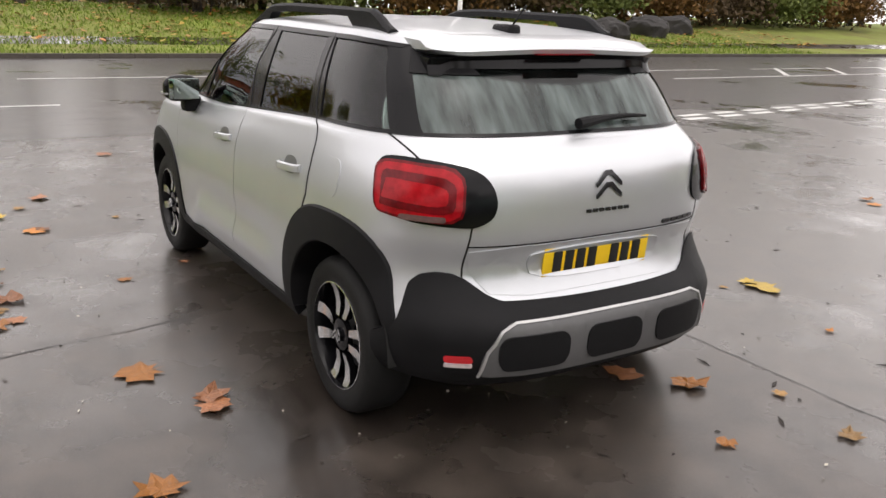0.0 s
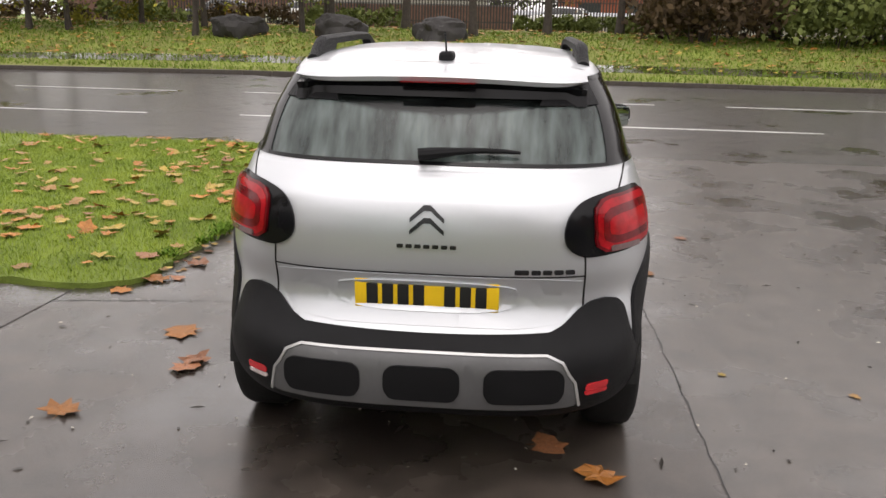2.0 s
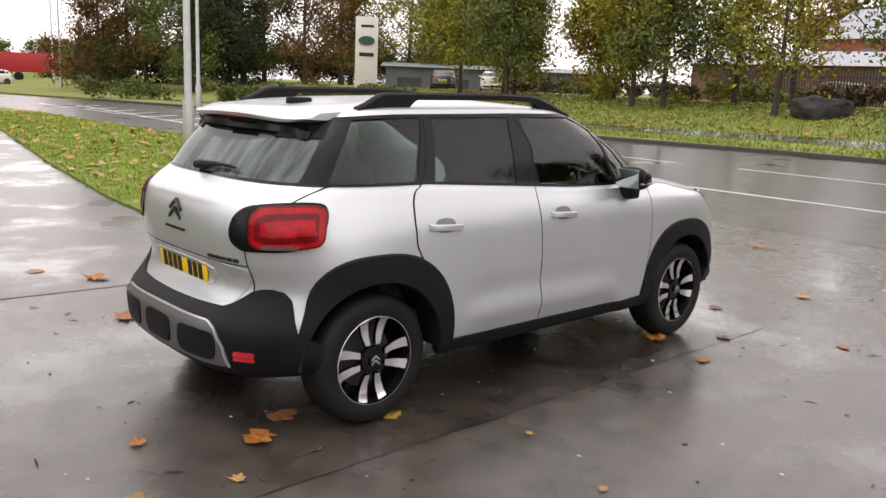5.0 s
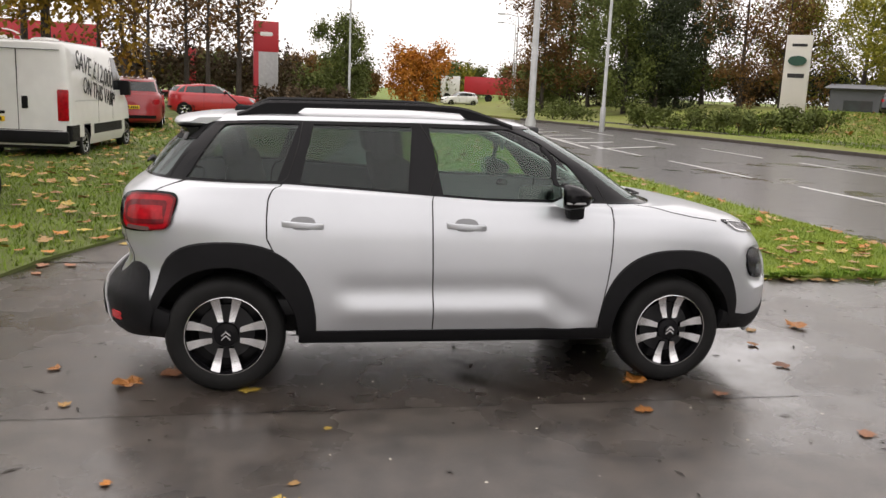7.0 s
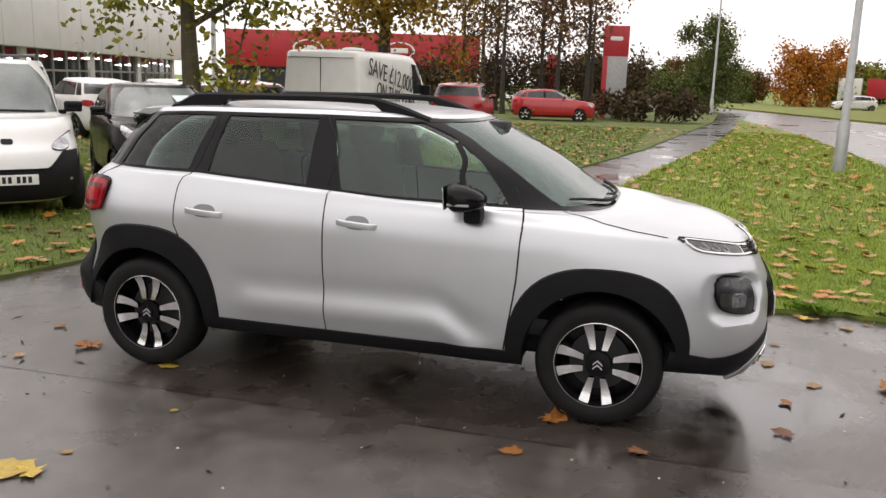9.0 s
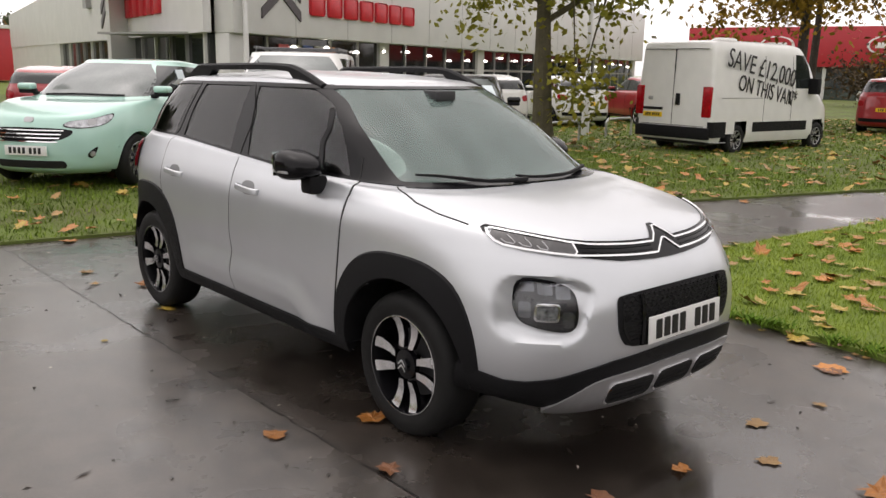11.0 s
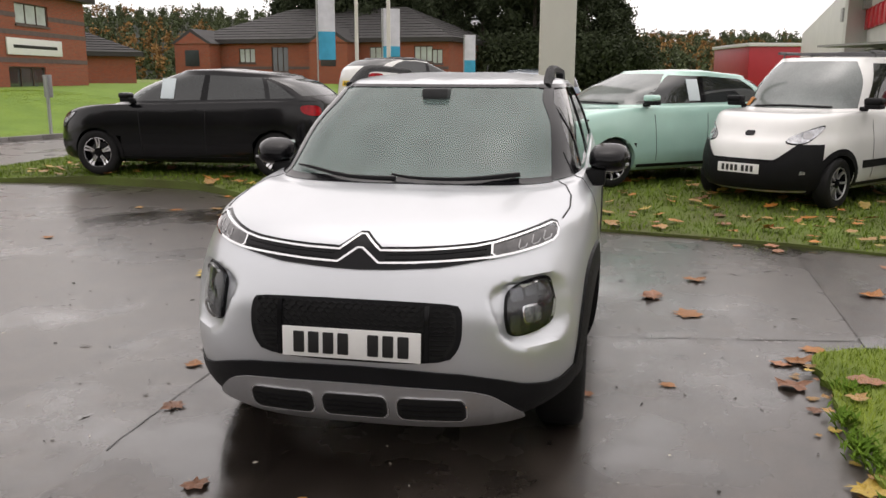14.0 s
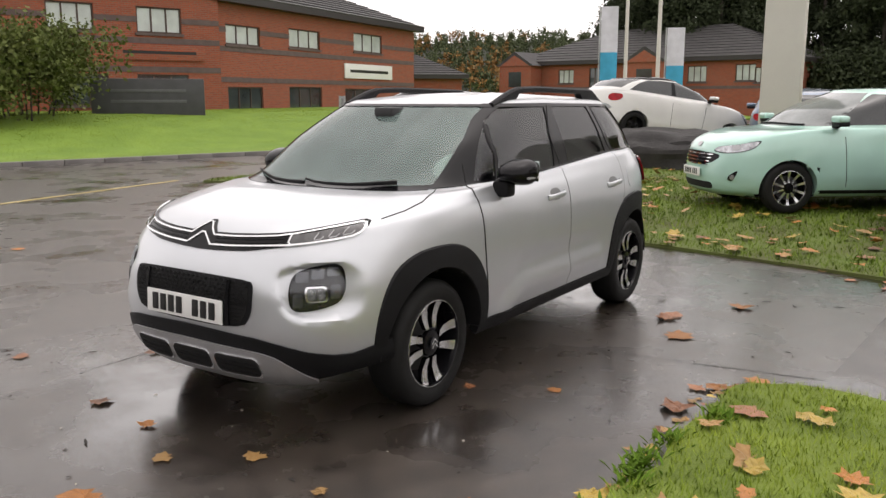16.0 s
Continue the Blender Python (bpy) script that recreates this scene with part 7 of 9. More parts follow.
def showroom():
    p, q = (-21.0, 9.7), (-36.4, 53.0)
    m, length = axes(p, q)
    b = thing("car_showroom", m, "white-clad car showroom with dark glass front and red letters", "showroom")
    # own x runs from the near corner to the far end; the front faces -y
    zb, zt = 2.6, 6.1
    part("fascia", boxed((0, -0.6, zb), (length, 0.2, zt), 0.03), CLAD_WHITE, b, "white metal fascia")
    for k in range(1, 15):
        part("panel_joint", boxed((length * k / 15 - 0.012, -0.605, zb), (length * k / 15 + 0.012, -0.59, zt)), MULLION, b, smooth=False)
    part("front_glass", boxed((0.5, 0.10, 0.1), (length - 0.4, 0.14, zb)), SHOW_GLASS, b, "dark showroom glass", smooth=False)
    for k in range(26):
        x = 0.5 + (length - 0.9) * k / 25
        wide = 0.35 if k % 5 == 0 else 0.05
        part("mullion", boxed((x - wide, -0.05 if k % 5 == 0 else 0.02, 0), (x + wide, 0.2, zb)), CLAD_WHITE if k % 5 == 0 else MULLION, b, smooth=False)
    part("transom", boxed((0.5, 0.03, 1.55), (length - 0.4, 0.18, 1.66)), MULLION, b, smooth=False)
    part("ceiling_edge", boxed((0.3, 0.15, zb - 0.02), (length - 0.3, 6.0, zb + 0.05)), MULLION, b, smooth=False)
    # the long side wall runs back from the near corner, a little lower at its far end
    a = b.matrix_world.inverted() @ Vector((-21.0, 9.7, 0))
    e = b.matrix_world.inverted() @ Vector((-68.0, 16.5, 0))
    d = (e - a).normalized()
    o = Vector((-d.y, d.x, 0))
    if o.x > 0:
        o = -o
    def side(name, s0, s1, z0, z1, z2, out, material, label=""):
        bm = bmesh.new()
        v = []
        for t, zz in ((s0, (z0, z1)), (s1, (z0, z2))):
            for q in (0.0, -0.25):
                for z in zz:
                    p = a + d * t + o * (out + q)
                    v.append(bm.verts.new((p.x, p.y, z)))
        for f in ((0, 1, 5, 4), (2, 6, 7, 3), (1, 3, 7, 5), (0, 4, 6, 2), (0, 2, 3, 1), (4, 5, 7, 6)):
            bm.faces.new([v[k] for k in f])
        bmesh.ops.recalc_face_normals(bm, faces=bm.faces[:])
        part(name, bm, material, b, label, smooth=False)
    side("side_wall", 0, 47, zb, zt, 5.0, 0.5, CLAD_WHITE, "white metal side wall")
    side("side_glass", 0.5, 26, 0.1, zb, zb, 0.2, SHOW_GLASS, "dark side glazing")
    side("side_base", 26, 47, 0.0, zb, zb, 0.45, CLAD_WHITE)
    for k in range(14):
        side("mullion", 0.6 + 1.95 * k, 0.72 + 1.95 * k, 0.0, zb, zb, 0.3, MULLION if k % 3 else CLAD_WHITE)
    for t in (9.0, 16.5):
        side("wall_fitting", t, t + 0.7, 4.1, 4.7, 4.7, 0.75, MULLION, "grey wall fitting")
    part("roof", boxed((0.6, 0.2, zt - 0.4), (length, 9.0, zt - 0.15)), CLAD_WHITE, b, smooth=False)
    part("back_wall", boxed((3.2, 8.8, 0), (length, 9.0, zt - 0.4)), CLAD_WHITE, b, smooth=False)
    part("end_wall", boxed((length - 0.2, 0.2, 0), (length, 8.8, zt - 0.4)), CLAD_WHITE, b, smooth=False)
    part("corner_column", boxed((0, -0.4, 0), (0.7, 0.2, zb), 0.05), CLAD_WHITE, b, "white corner column")
    rng = random.Random(4)
    for k in range(22):
        x, z = length * (0.08 + 0.88 * k / 21), zb - 0.25 - 0.35 * rng.random()
        lp = lathe([(0.02, 0.05), (0.11, 0.02), (0.12, -0.04), (0.001, -0.05)], 12)
        bmesh.ops.translate(lp, vec=(x, 0.0, z), verts=lp.verts[:])
        part("hanging_lamp", lp, LAMP_GLOW, b, "bright showroom lamp")
    # red letter shapes and the dark chevrons as plain blocks, on the front and on the side wall
    side_m = Matrix(((-d.x, -o.x, 0, a.x), (-d.y, -o.y, 0, a.y), (0, 0, 1, 0), (0, 0, 0, 1)))
    for mm, x0, cx, out in ((Matrix.Identity(4), 3.8, 2.3, -0.60), (side_m, -11.6, -13.3, -0.5)):
        for k in range(7):
            part("letter_block", boxed((x0 + 1.03 * k, out - 0.10, 3.35), (x0 + 1.03 * k + 0.80, out, 4.1), 0.12, mm), RED_SIGN, b, "red letter block")
        for dz in (0, 0.62):
            ch = bmesh.new()
            ch.faces.new([ch.verts.new((cx + q, out - 0.06, 3.1 + dz + c)) for q, c in ((-1.0, 0), (0, 0.75), (1.0, 0), (1.0, 0.34), (0, 1.12), (-1.0, 0.34))])
            e = bmesh.ops.extrude_face_region(ch, geom=ch.faces[:])
            bmesh.ops.translate(ch, vec=(0, 0.06, 0), verts=[v for v in e["geom"] if isinstance(v, bmesh.types.BMVert)])
            bmesh.ops.transform(ch, matrix=mm, verts=ch.verts[:])
            bmesh.ops.recalc_face_normals(ch, faces=ch.faces[:])
            part("chevron_sign", ch, mat("dark_sign_grey", (0.10, 0.09, 0.095), 0.4, 0.5), b, "dark chevron sign", smooth=False)
    for k, c in enumerate(((0.6, 0.1, 0.1), (0.62, 0.6, 0.56), (0.1, 0.16, 0.45), (0.62, 0.62, 0.6), (0.7, 0.3, 0.1))):
        part("poster", boxed((2.9 + 0.68 * k, 0.02, 1.75), (3.45 + 0.68 * k, 0.06, 2.35)), mat(f"poster_colour_{'abcde'[k]}", c, 0.5), b, "coloured window poster", smooth=False)
    return b


showroom()
red_m, red_l = axes((-34.5, 57.6), (-14.5, 63.0))
kshop = thing("red_showroom", red_m, "red-clad showroom with a white oval sign, far off", "showroom")
part("fascia", boxed((0, -0.4, 2.4), (red_l, 10, 5.3), 0.04), RED_CLAD, kshop, "red metal fascia")
part("glass", boxed((0.2, 0, 0), (red_l - 0.2, 9.5, 2.4)), PANE, kshop, smooth=False)
for k in range(9):
    part("mullion", boxed((red_l * k / 8.2, -0.1, 0), (red_l * k / 8.2 + 0.25, 0.1, 2.4)), CLAD_WHITE, kshop, smooth=False)
for cx in (6.8, 14.2):
    for rr, mt, y in ((1.0, WHITE_PLATE, -0.46), (0.86, RED_CLAD, -0.50)):
        ov = lathe([(rr, 0.0), (rr, 0.08), (0.001, 0.08)], 32, "Y")
        bmesh.ops.scale(ov, vec=(1.25, -1, 0.68), verts=ov.verts[:])
        bmesh.ops.translate(ov, vec=(cx, y, 3.95), verts=ov.verts[:])
        part("oval_sign", ov, mt, kshop)
    part("writing_bar", boxed((cx - 0.7, -0.60, 3.75), (cx + 0.7, -0.56, 4.15), 0.03), WHITE_PLATE, kshop)
tail_red = thing("red_shed", pose(-78, 14.5, 0, 0, 0, 10), "red-clad end of a building behind the showroom", "building")
part("wall", boxed((-5, -2.6, 0), (5, 4, 4.2), 0.03), RED_CLAD, tail_red, "red metal wall")
part("roof", boxed((-5.2, -2.8, 4.2), (5.2, 4.2, 4.5), 0.05), CLAD_WHITE, tail_red)


def totem(name, x, y, az, w, d, z0, z1, material, label):
    t = thing(name, pose(x, y, z0, 0, 0, az), label, "sign")
    part("panel", boxed((-d / 2, -w / 2, -0.1), (d / 2, w / 2, z1 - z0), 0.03), material, t)
    return t


totem("totem_sign", -9.9, 0.0, 6, 0.60, 0.45, 0.1, 8.5, CREAM, "tall cream totem pillar on the grass")
t = totem("totem_sign", 26.3, 36.5, 52, 1.30, 0.30, 0.9, 5.35, CREAM, "white dealer totem with a green oval, across the road")
ov = lathe([(0.5, 0.0), (0.5, 0.05), (0.001, 0.05)], 28, "Y")
bmesh.ops.rotate(ov, verts=ov.verts[:], cent=(0, 0, 0), matrix=Matrix.Rotation(radians(90), 3, "Z"))
bmesh.ops.scale(ov, vec=(1, 0.95, 0.52), verts=ov.verts[:])
for s in (-1, 1):
    o2 = ov.copy()
    bmesh.ops.translate(o2, vec=(s * 0.14 - (0.05 if s < 0 else 0), 0, 3.1), verts=o2.verts[:])
    part("oval_sign", o2, mat("dark_green_sign", (0.01, 0.06, 0.035), 0.4), t)
    part("writing_bar", boxed((s * 0.155 - 0.02, -0.42, 2.2), (s * 0.155 + 0.02, 0.42, 2.42)), INK, t)
    part("emblem_shape", boxed((s * 0.155 - 0.02, -0.42, 3.85), (s * 0.155 + 0.02, 0.34, 4.0), 0.02), INK, t)
ov.free()
t = totem("totem_sign", -1.9, 40.5, -80, 1.25, 0.35, 0.0, 4.7, mat("grey_totem", (0.40, 0.40, 0.40), 0.4, 0.3), "red-topped grey dealer totem beside the bushes")
part("red_top", boxed((-0.19, -0.64, 3.2), (0.19, 0.64, 4.75), 0.02), RED_CLAD, t)
part("red_edge", boxed((-0.185, -0.64, 0), (0.185, -0.4, 3.2), 0.02), RED_CLAD, t)
part("oval_sign", boxed((-0.205, -0.42, 3.9), (0.205, 0.42, 4.3), 0.15), WHITE_PLATE, t)
t = totem("red_banner", -6.9, 52.0, -80, 0.7, 0.1, 0.0, 3.6, RED_CLAD, "small red banner sign")


def lamp_post(x, y, z0, h, r=0.075, arm=None, label="tall grey steel lamp post", material=None):
    p = thing("lamp_post", pose(x, y, z0), label, "lamp post", "lamp posts")
    bm = lathe([(r * 1.7, -0.1), (r * 1.7, 1.0), (r * 1.15, 1.1), (r * 0.7, h), (0.001, h)], 14)
    part("column", bm, material or GALV, p)
    if arm:
        a = bmesh.new()
        tube(a, [(0, 0, h - 0.05), (arm[0] * 0.5, arm[1] * 0.5, h + 0.12), (arm[0], arm[1], h + 0.15)], 0.035, 8)
        part("arm", a, GALV, p)
        part("lantern", boxed((arm[0] - 0.35, arm[1] - 0.12, h + 0.08), (arm[0] + 0.35, arm[1] + 0.12, h + 0.22), 0.05), GALV, p)
    return p


lamp_post(4.93, 14.5, 0.03, 8.5)
lamp_post(3.6, 55.0, 0, 8.5, arm=(1.2, 0.2))
lamp_post(13.9, 32.6, 0.1, 9)
lamp_post(21.4, -14.3, 0.12, 8, label="white steel lamp post on the far verge", material=CLAD_WHITE)
lamp_post(20.7, 73, 0.2, 8.5, arm=(-1.6, 0.3))
lamp_post(23.5, 84, 0.3, 8.5, arm=(-1.6, 0.3))
lamp_post(-9.6, 13.9, 0.02, 5.5, 0.06, label="white flag pole by the tree", material=CLAD_WHITE)
lamp_post(-20.4, 10.3, 0.0, 7, 0.08, label="white flag pole before the showroom", material=CLAD_WHITE)
lamp_post(-19.0, -6.3, 0.1, 9, 0.05, label="slim pale flag pole", material=CREAM)
lamp_post(-19.2, -5.4, 0.1, 9, 0.055, label="slim pale flag pole", material=CREAM)


def feather_flag(x, y, z0, z1):
    f = thing("banner_flag", pose(x, y, 0.1, 0, 0, 20), "white and sky-blue upright banner flag on a pole", "flag", "banner flags")
    tube_ = bmesh.new()
    tube(tube_, [(0, 0, -0.1), (0, 0, z1)], 0.025, 8)
    part("pole", tube_, GALV, f)
    for a, b, mt, nm in ((z0 + (z1 - z0) * 0.38, z1, FLAG_WHITE, "upper_cloth"), (z0, z0 + (z1 - z0) * 0.38, FLAG_BLUE, "lower_cloth")):
        c = bmesh.new()
        rows = []
        for i in range(9):
            u = i / 8
            rows.append([c.verts.new((0.03 * math.sin(u * 5 + z * 2), 0.04 + 0.58 * u, z)) for z in np.linspace(a, b, 7)])
        for p, q in zip(rows, rows[1:]):
            for k in range(6):
                c.faces.new((p[k], q[k], q[k + 1], p[k + 1]))
        e = bmesh.ops.extrude_face_region(c, geom=c.faces[:])
        bmesh.ops.translate(c, vec=(0.008, 0, 0), verts=[v for v in e["geom"] if isinstance(v, bmesh.types.BMVert)])
        bmesh.ops.recalc_face_normals(c, faces=c.faces[:])
        part(nm, c, mt, f)


feather_flag(-23.3, -9.0, 2.0, 4.5)
feather_flag(-24.1, -6.9, 1.7, 3.75)
feather_flag(-39.5, -6.6, 1.5, 3.6)
post = thing("name_post", pose(-13.8, -12.7, height(-13.8, -12.7)), "thin grey sign post on the lawn", "sign post")
part("post", boxed((-0.03, -0.03, -0.2), (0.03, 0.03, 1.5)), GALV, post)
part("plate", boxed((-0.05, -0.12, 1.0), (-0.03, 0.12, 1.55), 0.005), mat("grey_plate", (0.3, 0.3, 0.3), 0.5), post)
slab = thing("name_slab", pose(-13.6, -21.0, height(-13.6, -21), 0, 0, -36), "dark grey slab sign on the office lawn", "sign")
part("slab", boxed((-1.8, -0.2, -0.3), (1.8, 0.2, 1.25), 0.03), mat("dark_slate", (0.05, 0.05, 0.053), 0.5, 0, 0.2, 3), slab)
for k in range(2):
    part("writing_bar", boxed((-1.2, 0.2, 0.45 + 0.35 * k), (1.2, 0.215, 0.55 + 0.35 * k), 0.003), mat("grey_letters", (0.10, 0.10, 0.105), 0.5), slab)


def rock(x, y, z, sx, sy, sz, seed, az=0):
    bm = bmesh.new()
    bmesh.ops.create_icosphere(bm, subdivisions=4, radius=1)
    off = Vector((seed * 3.7, seed * 1.3, 0))
    for v in bm.verts:
        c = v.co.copy()
        k = 1 + 0.28 * noise.noise(c * 1.1 + off) + 0.16 * noise.noise(c * 2.6 + off) + 0.06 * noise.noise(c * 6 + off)
        q = [math.copysign(abs(t) ** 0.75, t) for t in c]
        v.co = Vector((q[0] * sx * k, q[1] * sy * k, max(-0.3, q[2] * sz * k)))
    ob = part("boulder", bm, ROCK, flat_angle=22)
    ob.matrix_world = pose(x, y, z, 0, 0, az)
    return tagged(ob, "large dark boulder on the grass", "boulder", "boulders")


rock(-11.6, -2.55, 0.24, 0.65, 1.30, 0.60, 1, 4)
for k, (x, y) in enumerate(((30.2, 6.9), (30.4, 2.8), (30.0, 11.2), (26.5, -26.0), (27.5, -29.5), (28.5, -32.2))):
    rock(x, y, height(x, y) + 0.25, 0.9, 1.05, 0.72, k + 3, 30 * k)
for x, y in ((-8.1, 9.2), (-8.6, 11.9), (-9.0, 14.5)):
    rail_ = bmesh.new()
    tube(rail_, [(-0.7, 0, -0.2), (-0.7, 0, 0.38), (-0.6, 0, 0.46), (0.6, 0, 0.46), (0.7, 0, 0.38), (0.7, 0, -0.2)], 0.03, 8)
    ob = part("hoop_barrier", rail_, GALV)
    ob.matrix_world = pose(x, y, 0.02, 0, 0, 100)
    tagged(ob, "low galvanised hoop barrier", "barrier", "hoop barriers")

# across the road: fence, wall, sheds, lorry
FENCE_PAINT = mat("weathered_dark_fence", (0.045, 0.04, 0.038), 0.6, 0.2, 0.2, 5)
fence = thing("palisade_fence", pose(41.5, 0, height(41.5, 0)), "grey steel palisade fence behind the bank", "fence")
pale = part("pale", boxed((-0.012, -0.035, 0), (0.012, 0.035, 2.0)), FENCE_PAINT, fence, smooth=False)
pale.location = (0, -14, 0)
for k in range(1, 230):
    o = pale.copy()
    scene.collection.objects.link(o)
    o.location = (0, -14 + 0.16 * k, 0)
for z in (0.5, 1.6):
    part("rail", boxed((0.012, -14, z - 0.03), (0.06, 23, z + 0.03)), FENCE_PAINT, fence, smooth=False)
lowwall = thing("brick_wall", pose(43.0, 4, height(43, 4)), "low brown brick boundary wall", "wall")
part("wall", boxed((0, -4, -0.3), (0.3, 8, 1.35)), mat("brown_brick", (0.16, 0.09, 0.065), 0.9, 0, 0.3, 4), lowwall, smooth=False)
part("coping", boxed((-0.05, -4, 1.35), (0.35, 8, 1.43)), KERB, lowwall, smooth=False)


def shed(x, y, az, lx, ly, wall_h, rise, wall_m, roof_m, label, wins=0):
    s = thing("works_building", pose(x, y, 0.8, 0, 0, az), label, "building")
    part("wall", boxed((-lx / 2, -ly / 2, -0.5), (lx / 2, ly / 2, wall_h)), wall_m, s, smooth=False)
    bm = bmesh.new()
    o = 0.4
    pts = [(-lx / 2 - o, -ly / 2 - o, wall_h), (-lx / 2 - o, ly / 2 + o, wall_h), (0, -ly / 2 - o, wall_h + rise), (0, ly / 2 + o, wall_h + rise), (lx / 2 + o, -ly / 2 - o, wall_h), (lx / 2 + o, ly / 2 + o, wall_h)]
    v = [bm.verts.new(p) for p in pts]
    for f in ((0, 2, 3, 1), (2, 4, 5, 3), (0, 4, 2), (1, 3, 5), (0, 1, 5, 4)):
        bm.faces.new([v[i] for i in f])
    bmesh.ops.recalc_face_normals(bm, faces=bm.faces[:])
    part("roof", bm, roof_m, s, smooth=False)
    for k in range(wins):
        y0 = -ly / 2 + ly * (k + 0.5) / wins
        part("window", boxed((-lx / 2 - 0.05, y0 - 0.9, wall_h - 2.0), (-lx / 2 + 0.05, y0 + 0.9, wall_h - 0.8)), PANE, s, smooth=False)


PALE_ROOF = mat("pale_sheet_roof", (0.30, 0.315, 0.34), 0.5, 0.2, 0.08, 1)
shed(74, 16, 0, 14, 25, 5.8, 3.0, BRICK, PALE_ROOF, "brick works building with a pale sheet roof", 9)
shed(56, 22, 10, 12, 16, 3.0, 1.2, mat("brown_wall", (0.16, 0.09, 0.07), 0.9), PALE_ROOF, "low works shed with pale roof", 0)
shed(73, -14, 0, 12, 20, 3.5, 1.4, BRICK, PALE_ROOF, "brick works building with a pale sheet roof", 5)
CLAD_CREAM = mat("cream_weathered_cladding", (0.40, 0.38, 0.34), 0.6, 0, 0.15, 2)
shed(55, -12, 0, 6, 24, 1.5, 0.3, CLAD_CREAM, PALE_ROOF, "low cream clad shed behind the fence", 0)
shed(49.5, 7.2, 0, 3, 11, 2.9, 0.25, CLAD_CREAM, PALE_ROOF, "long cream clad store behind the brown wall", 0)
shed(46, 45, 50, 10, 18, 2.1, 0.4, mat("grey_shed", (0.10, 0.105, 0.115), 0.7, 0, 0.1, 2), mat("grey_roof", (0.22, 0.23, 0.25), 0.6), "grey flat dealer building across the road", 5)
for x, y, az, pnt in ((36.5, 41.0, 45, GREY_PAINT), (38.6, 38.2, 45, WHITE_PAINT), (45.0, 12.5, 80, WHITE_PAINT), (45.5, 17.5, 80, GREY_PAINT), (45.5, -2.5, 85, WHITE_PAINT)):
    parked("distant_car", pose(x, y, height(x, y), 0, 0, az), "small parked car across the road", pnt, group="cars across the road")
lorry = thing("lorry_trailer", pose(28.5, 102.5, 0.2, 0, 0, -14), "long red curtain-sided lorry trailer far down the road", "lorry")
part("box", boxed((-6.2, -1.25, 1.0), (6.2, 1.25, 3.2), 0.04), RED_CLAD, lorry, "red curtain side")
part("cab", boxed((-9.3, -1.2, 0.6), (-6.8, 1.2, 3.2), 0.15), WHITE_PAINT, lorry, "white cab")
for x in (-8.4, -3.0, 3.5, 4.8):
    for s in (-1, 1):
        wl_ = lathe([(0.001, -0.15), (0.5, -0.15), (0.5, 0.15), (0.001, 0.15)], 16, "Y")
        bmesh.ops.translate(wl_, vec=(x, s * 1.1, 0.5), verts=wl_.verts[:])
        part("wheel", wl_, RUBBER, lorry)
parked("distant_car", pose(17.5, 83, 0.0, 0, 0, 190), "white car far down the road", WHITE_PAINT, group="cars across the road")

# ---- trees, hedges, grass, fallen leaves ----
BARK = mat("wet_bark", (0.045, 0.036, 0.028), 0.85, 0, 0.35, 5, 0.9, 20)
BARK_MOSS = mat("mossy_bark", (0.075, 0.065, 0.035), 0.85, 0, 0.35, 4, 0.9, 18)


def leaf_mat(name, a, b):
    return mat(name, a, 0.75, 0, 0.2, 1.5, spec=0.2, base2=b, island=True)


GOLD = leaf_mat("golden_leaves", (0.16, 0.11, 0.012), (0.30, 0.17, 0.02))
LIME = leaf_mat("yellow_green_leaves", (0.12, 0.14, 0.018), (0.29, 0.25, 0.03))
GREEN = leaf_mat("green_leaves", (0.075, 0.100, 0.026), (0.125, 0.145, 0.038))
DARKGREEN = leaf_mat("dark_fir_needles", (0.027, 0.037, 0.018), (0.040, 0.052, 0.023))
ORANGE = leaf_mat("orange_leaves", (0.30, 0.10, 0.012), (0.42, 0.17, 0.02))
RUST = leaf_mat("rust_leaves", (0.10, 0.055, 0.02), (0.17, 0.09, 0.025))
# far woods: the haze of distance is mixed into both leaf colours
HILL_GREEN = leaf_mat("hazy_wood_green", (0.052, 0.070, 0.032), (0.082, 0.100, 0.042))
HILL_RUST = leaf_mat("hazy_wood_rust", (0.17, 0.10, 0.038), (0.29, 0.155, 0.045))
BRUSH = leaf_mat("brown_brush", (0.05, 0.035, 0.02), (0.09, 0.06, 0.03))


def leaf_cloud(rng, centres, radii, count, size):
    """Many small leaf quads round the given centres, as vertices and faces."""
    c = np.array(centres)[rng.integers(0, len(centres), count)]
    rad = np.array(radii)[rng.integers(0, len(radii), count)][:, None]
    d = rng.normal(size=(count, 3))
    d /= np.linalg.norm(d, axis=1)[:, None]
    pos = c + d * rad * rng.random((count, 1)) ** 0.55
    a = rng.normal(size=(count, 3))
    a /= np.linalg.norm(a, axis=1)[:, None]
    b = np.cross(a, rng.normal(size=(count, 3)))
    b /= np.linalg.norm(b, axis=1)[:, None]
    s = size * (0.6 + 0.8 * rng.random((count, 1)))
    v = np.stack([pos - a * s * 0.5, pos - b * s * 0.32, pos + a * s * 0.6, pos + b * s * 0.32], 1).reshape(-1, 3)
    return v, np.arange(count * 4).reshape(-1, 4)


def mesh_of(name, v, f, material):
    me = bpy.data.meshes.new(name)
    me.from_pydata(v.tolist(), [], f.tolist())
    me.materials.append(material)
    return me


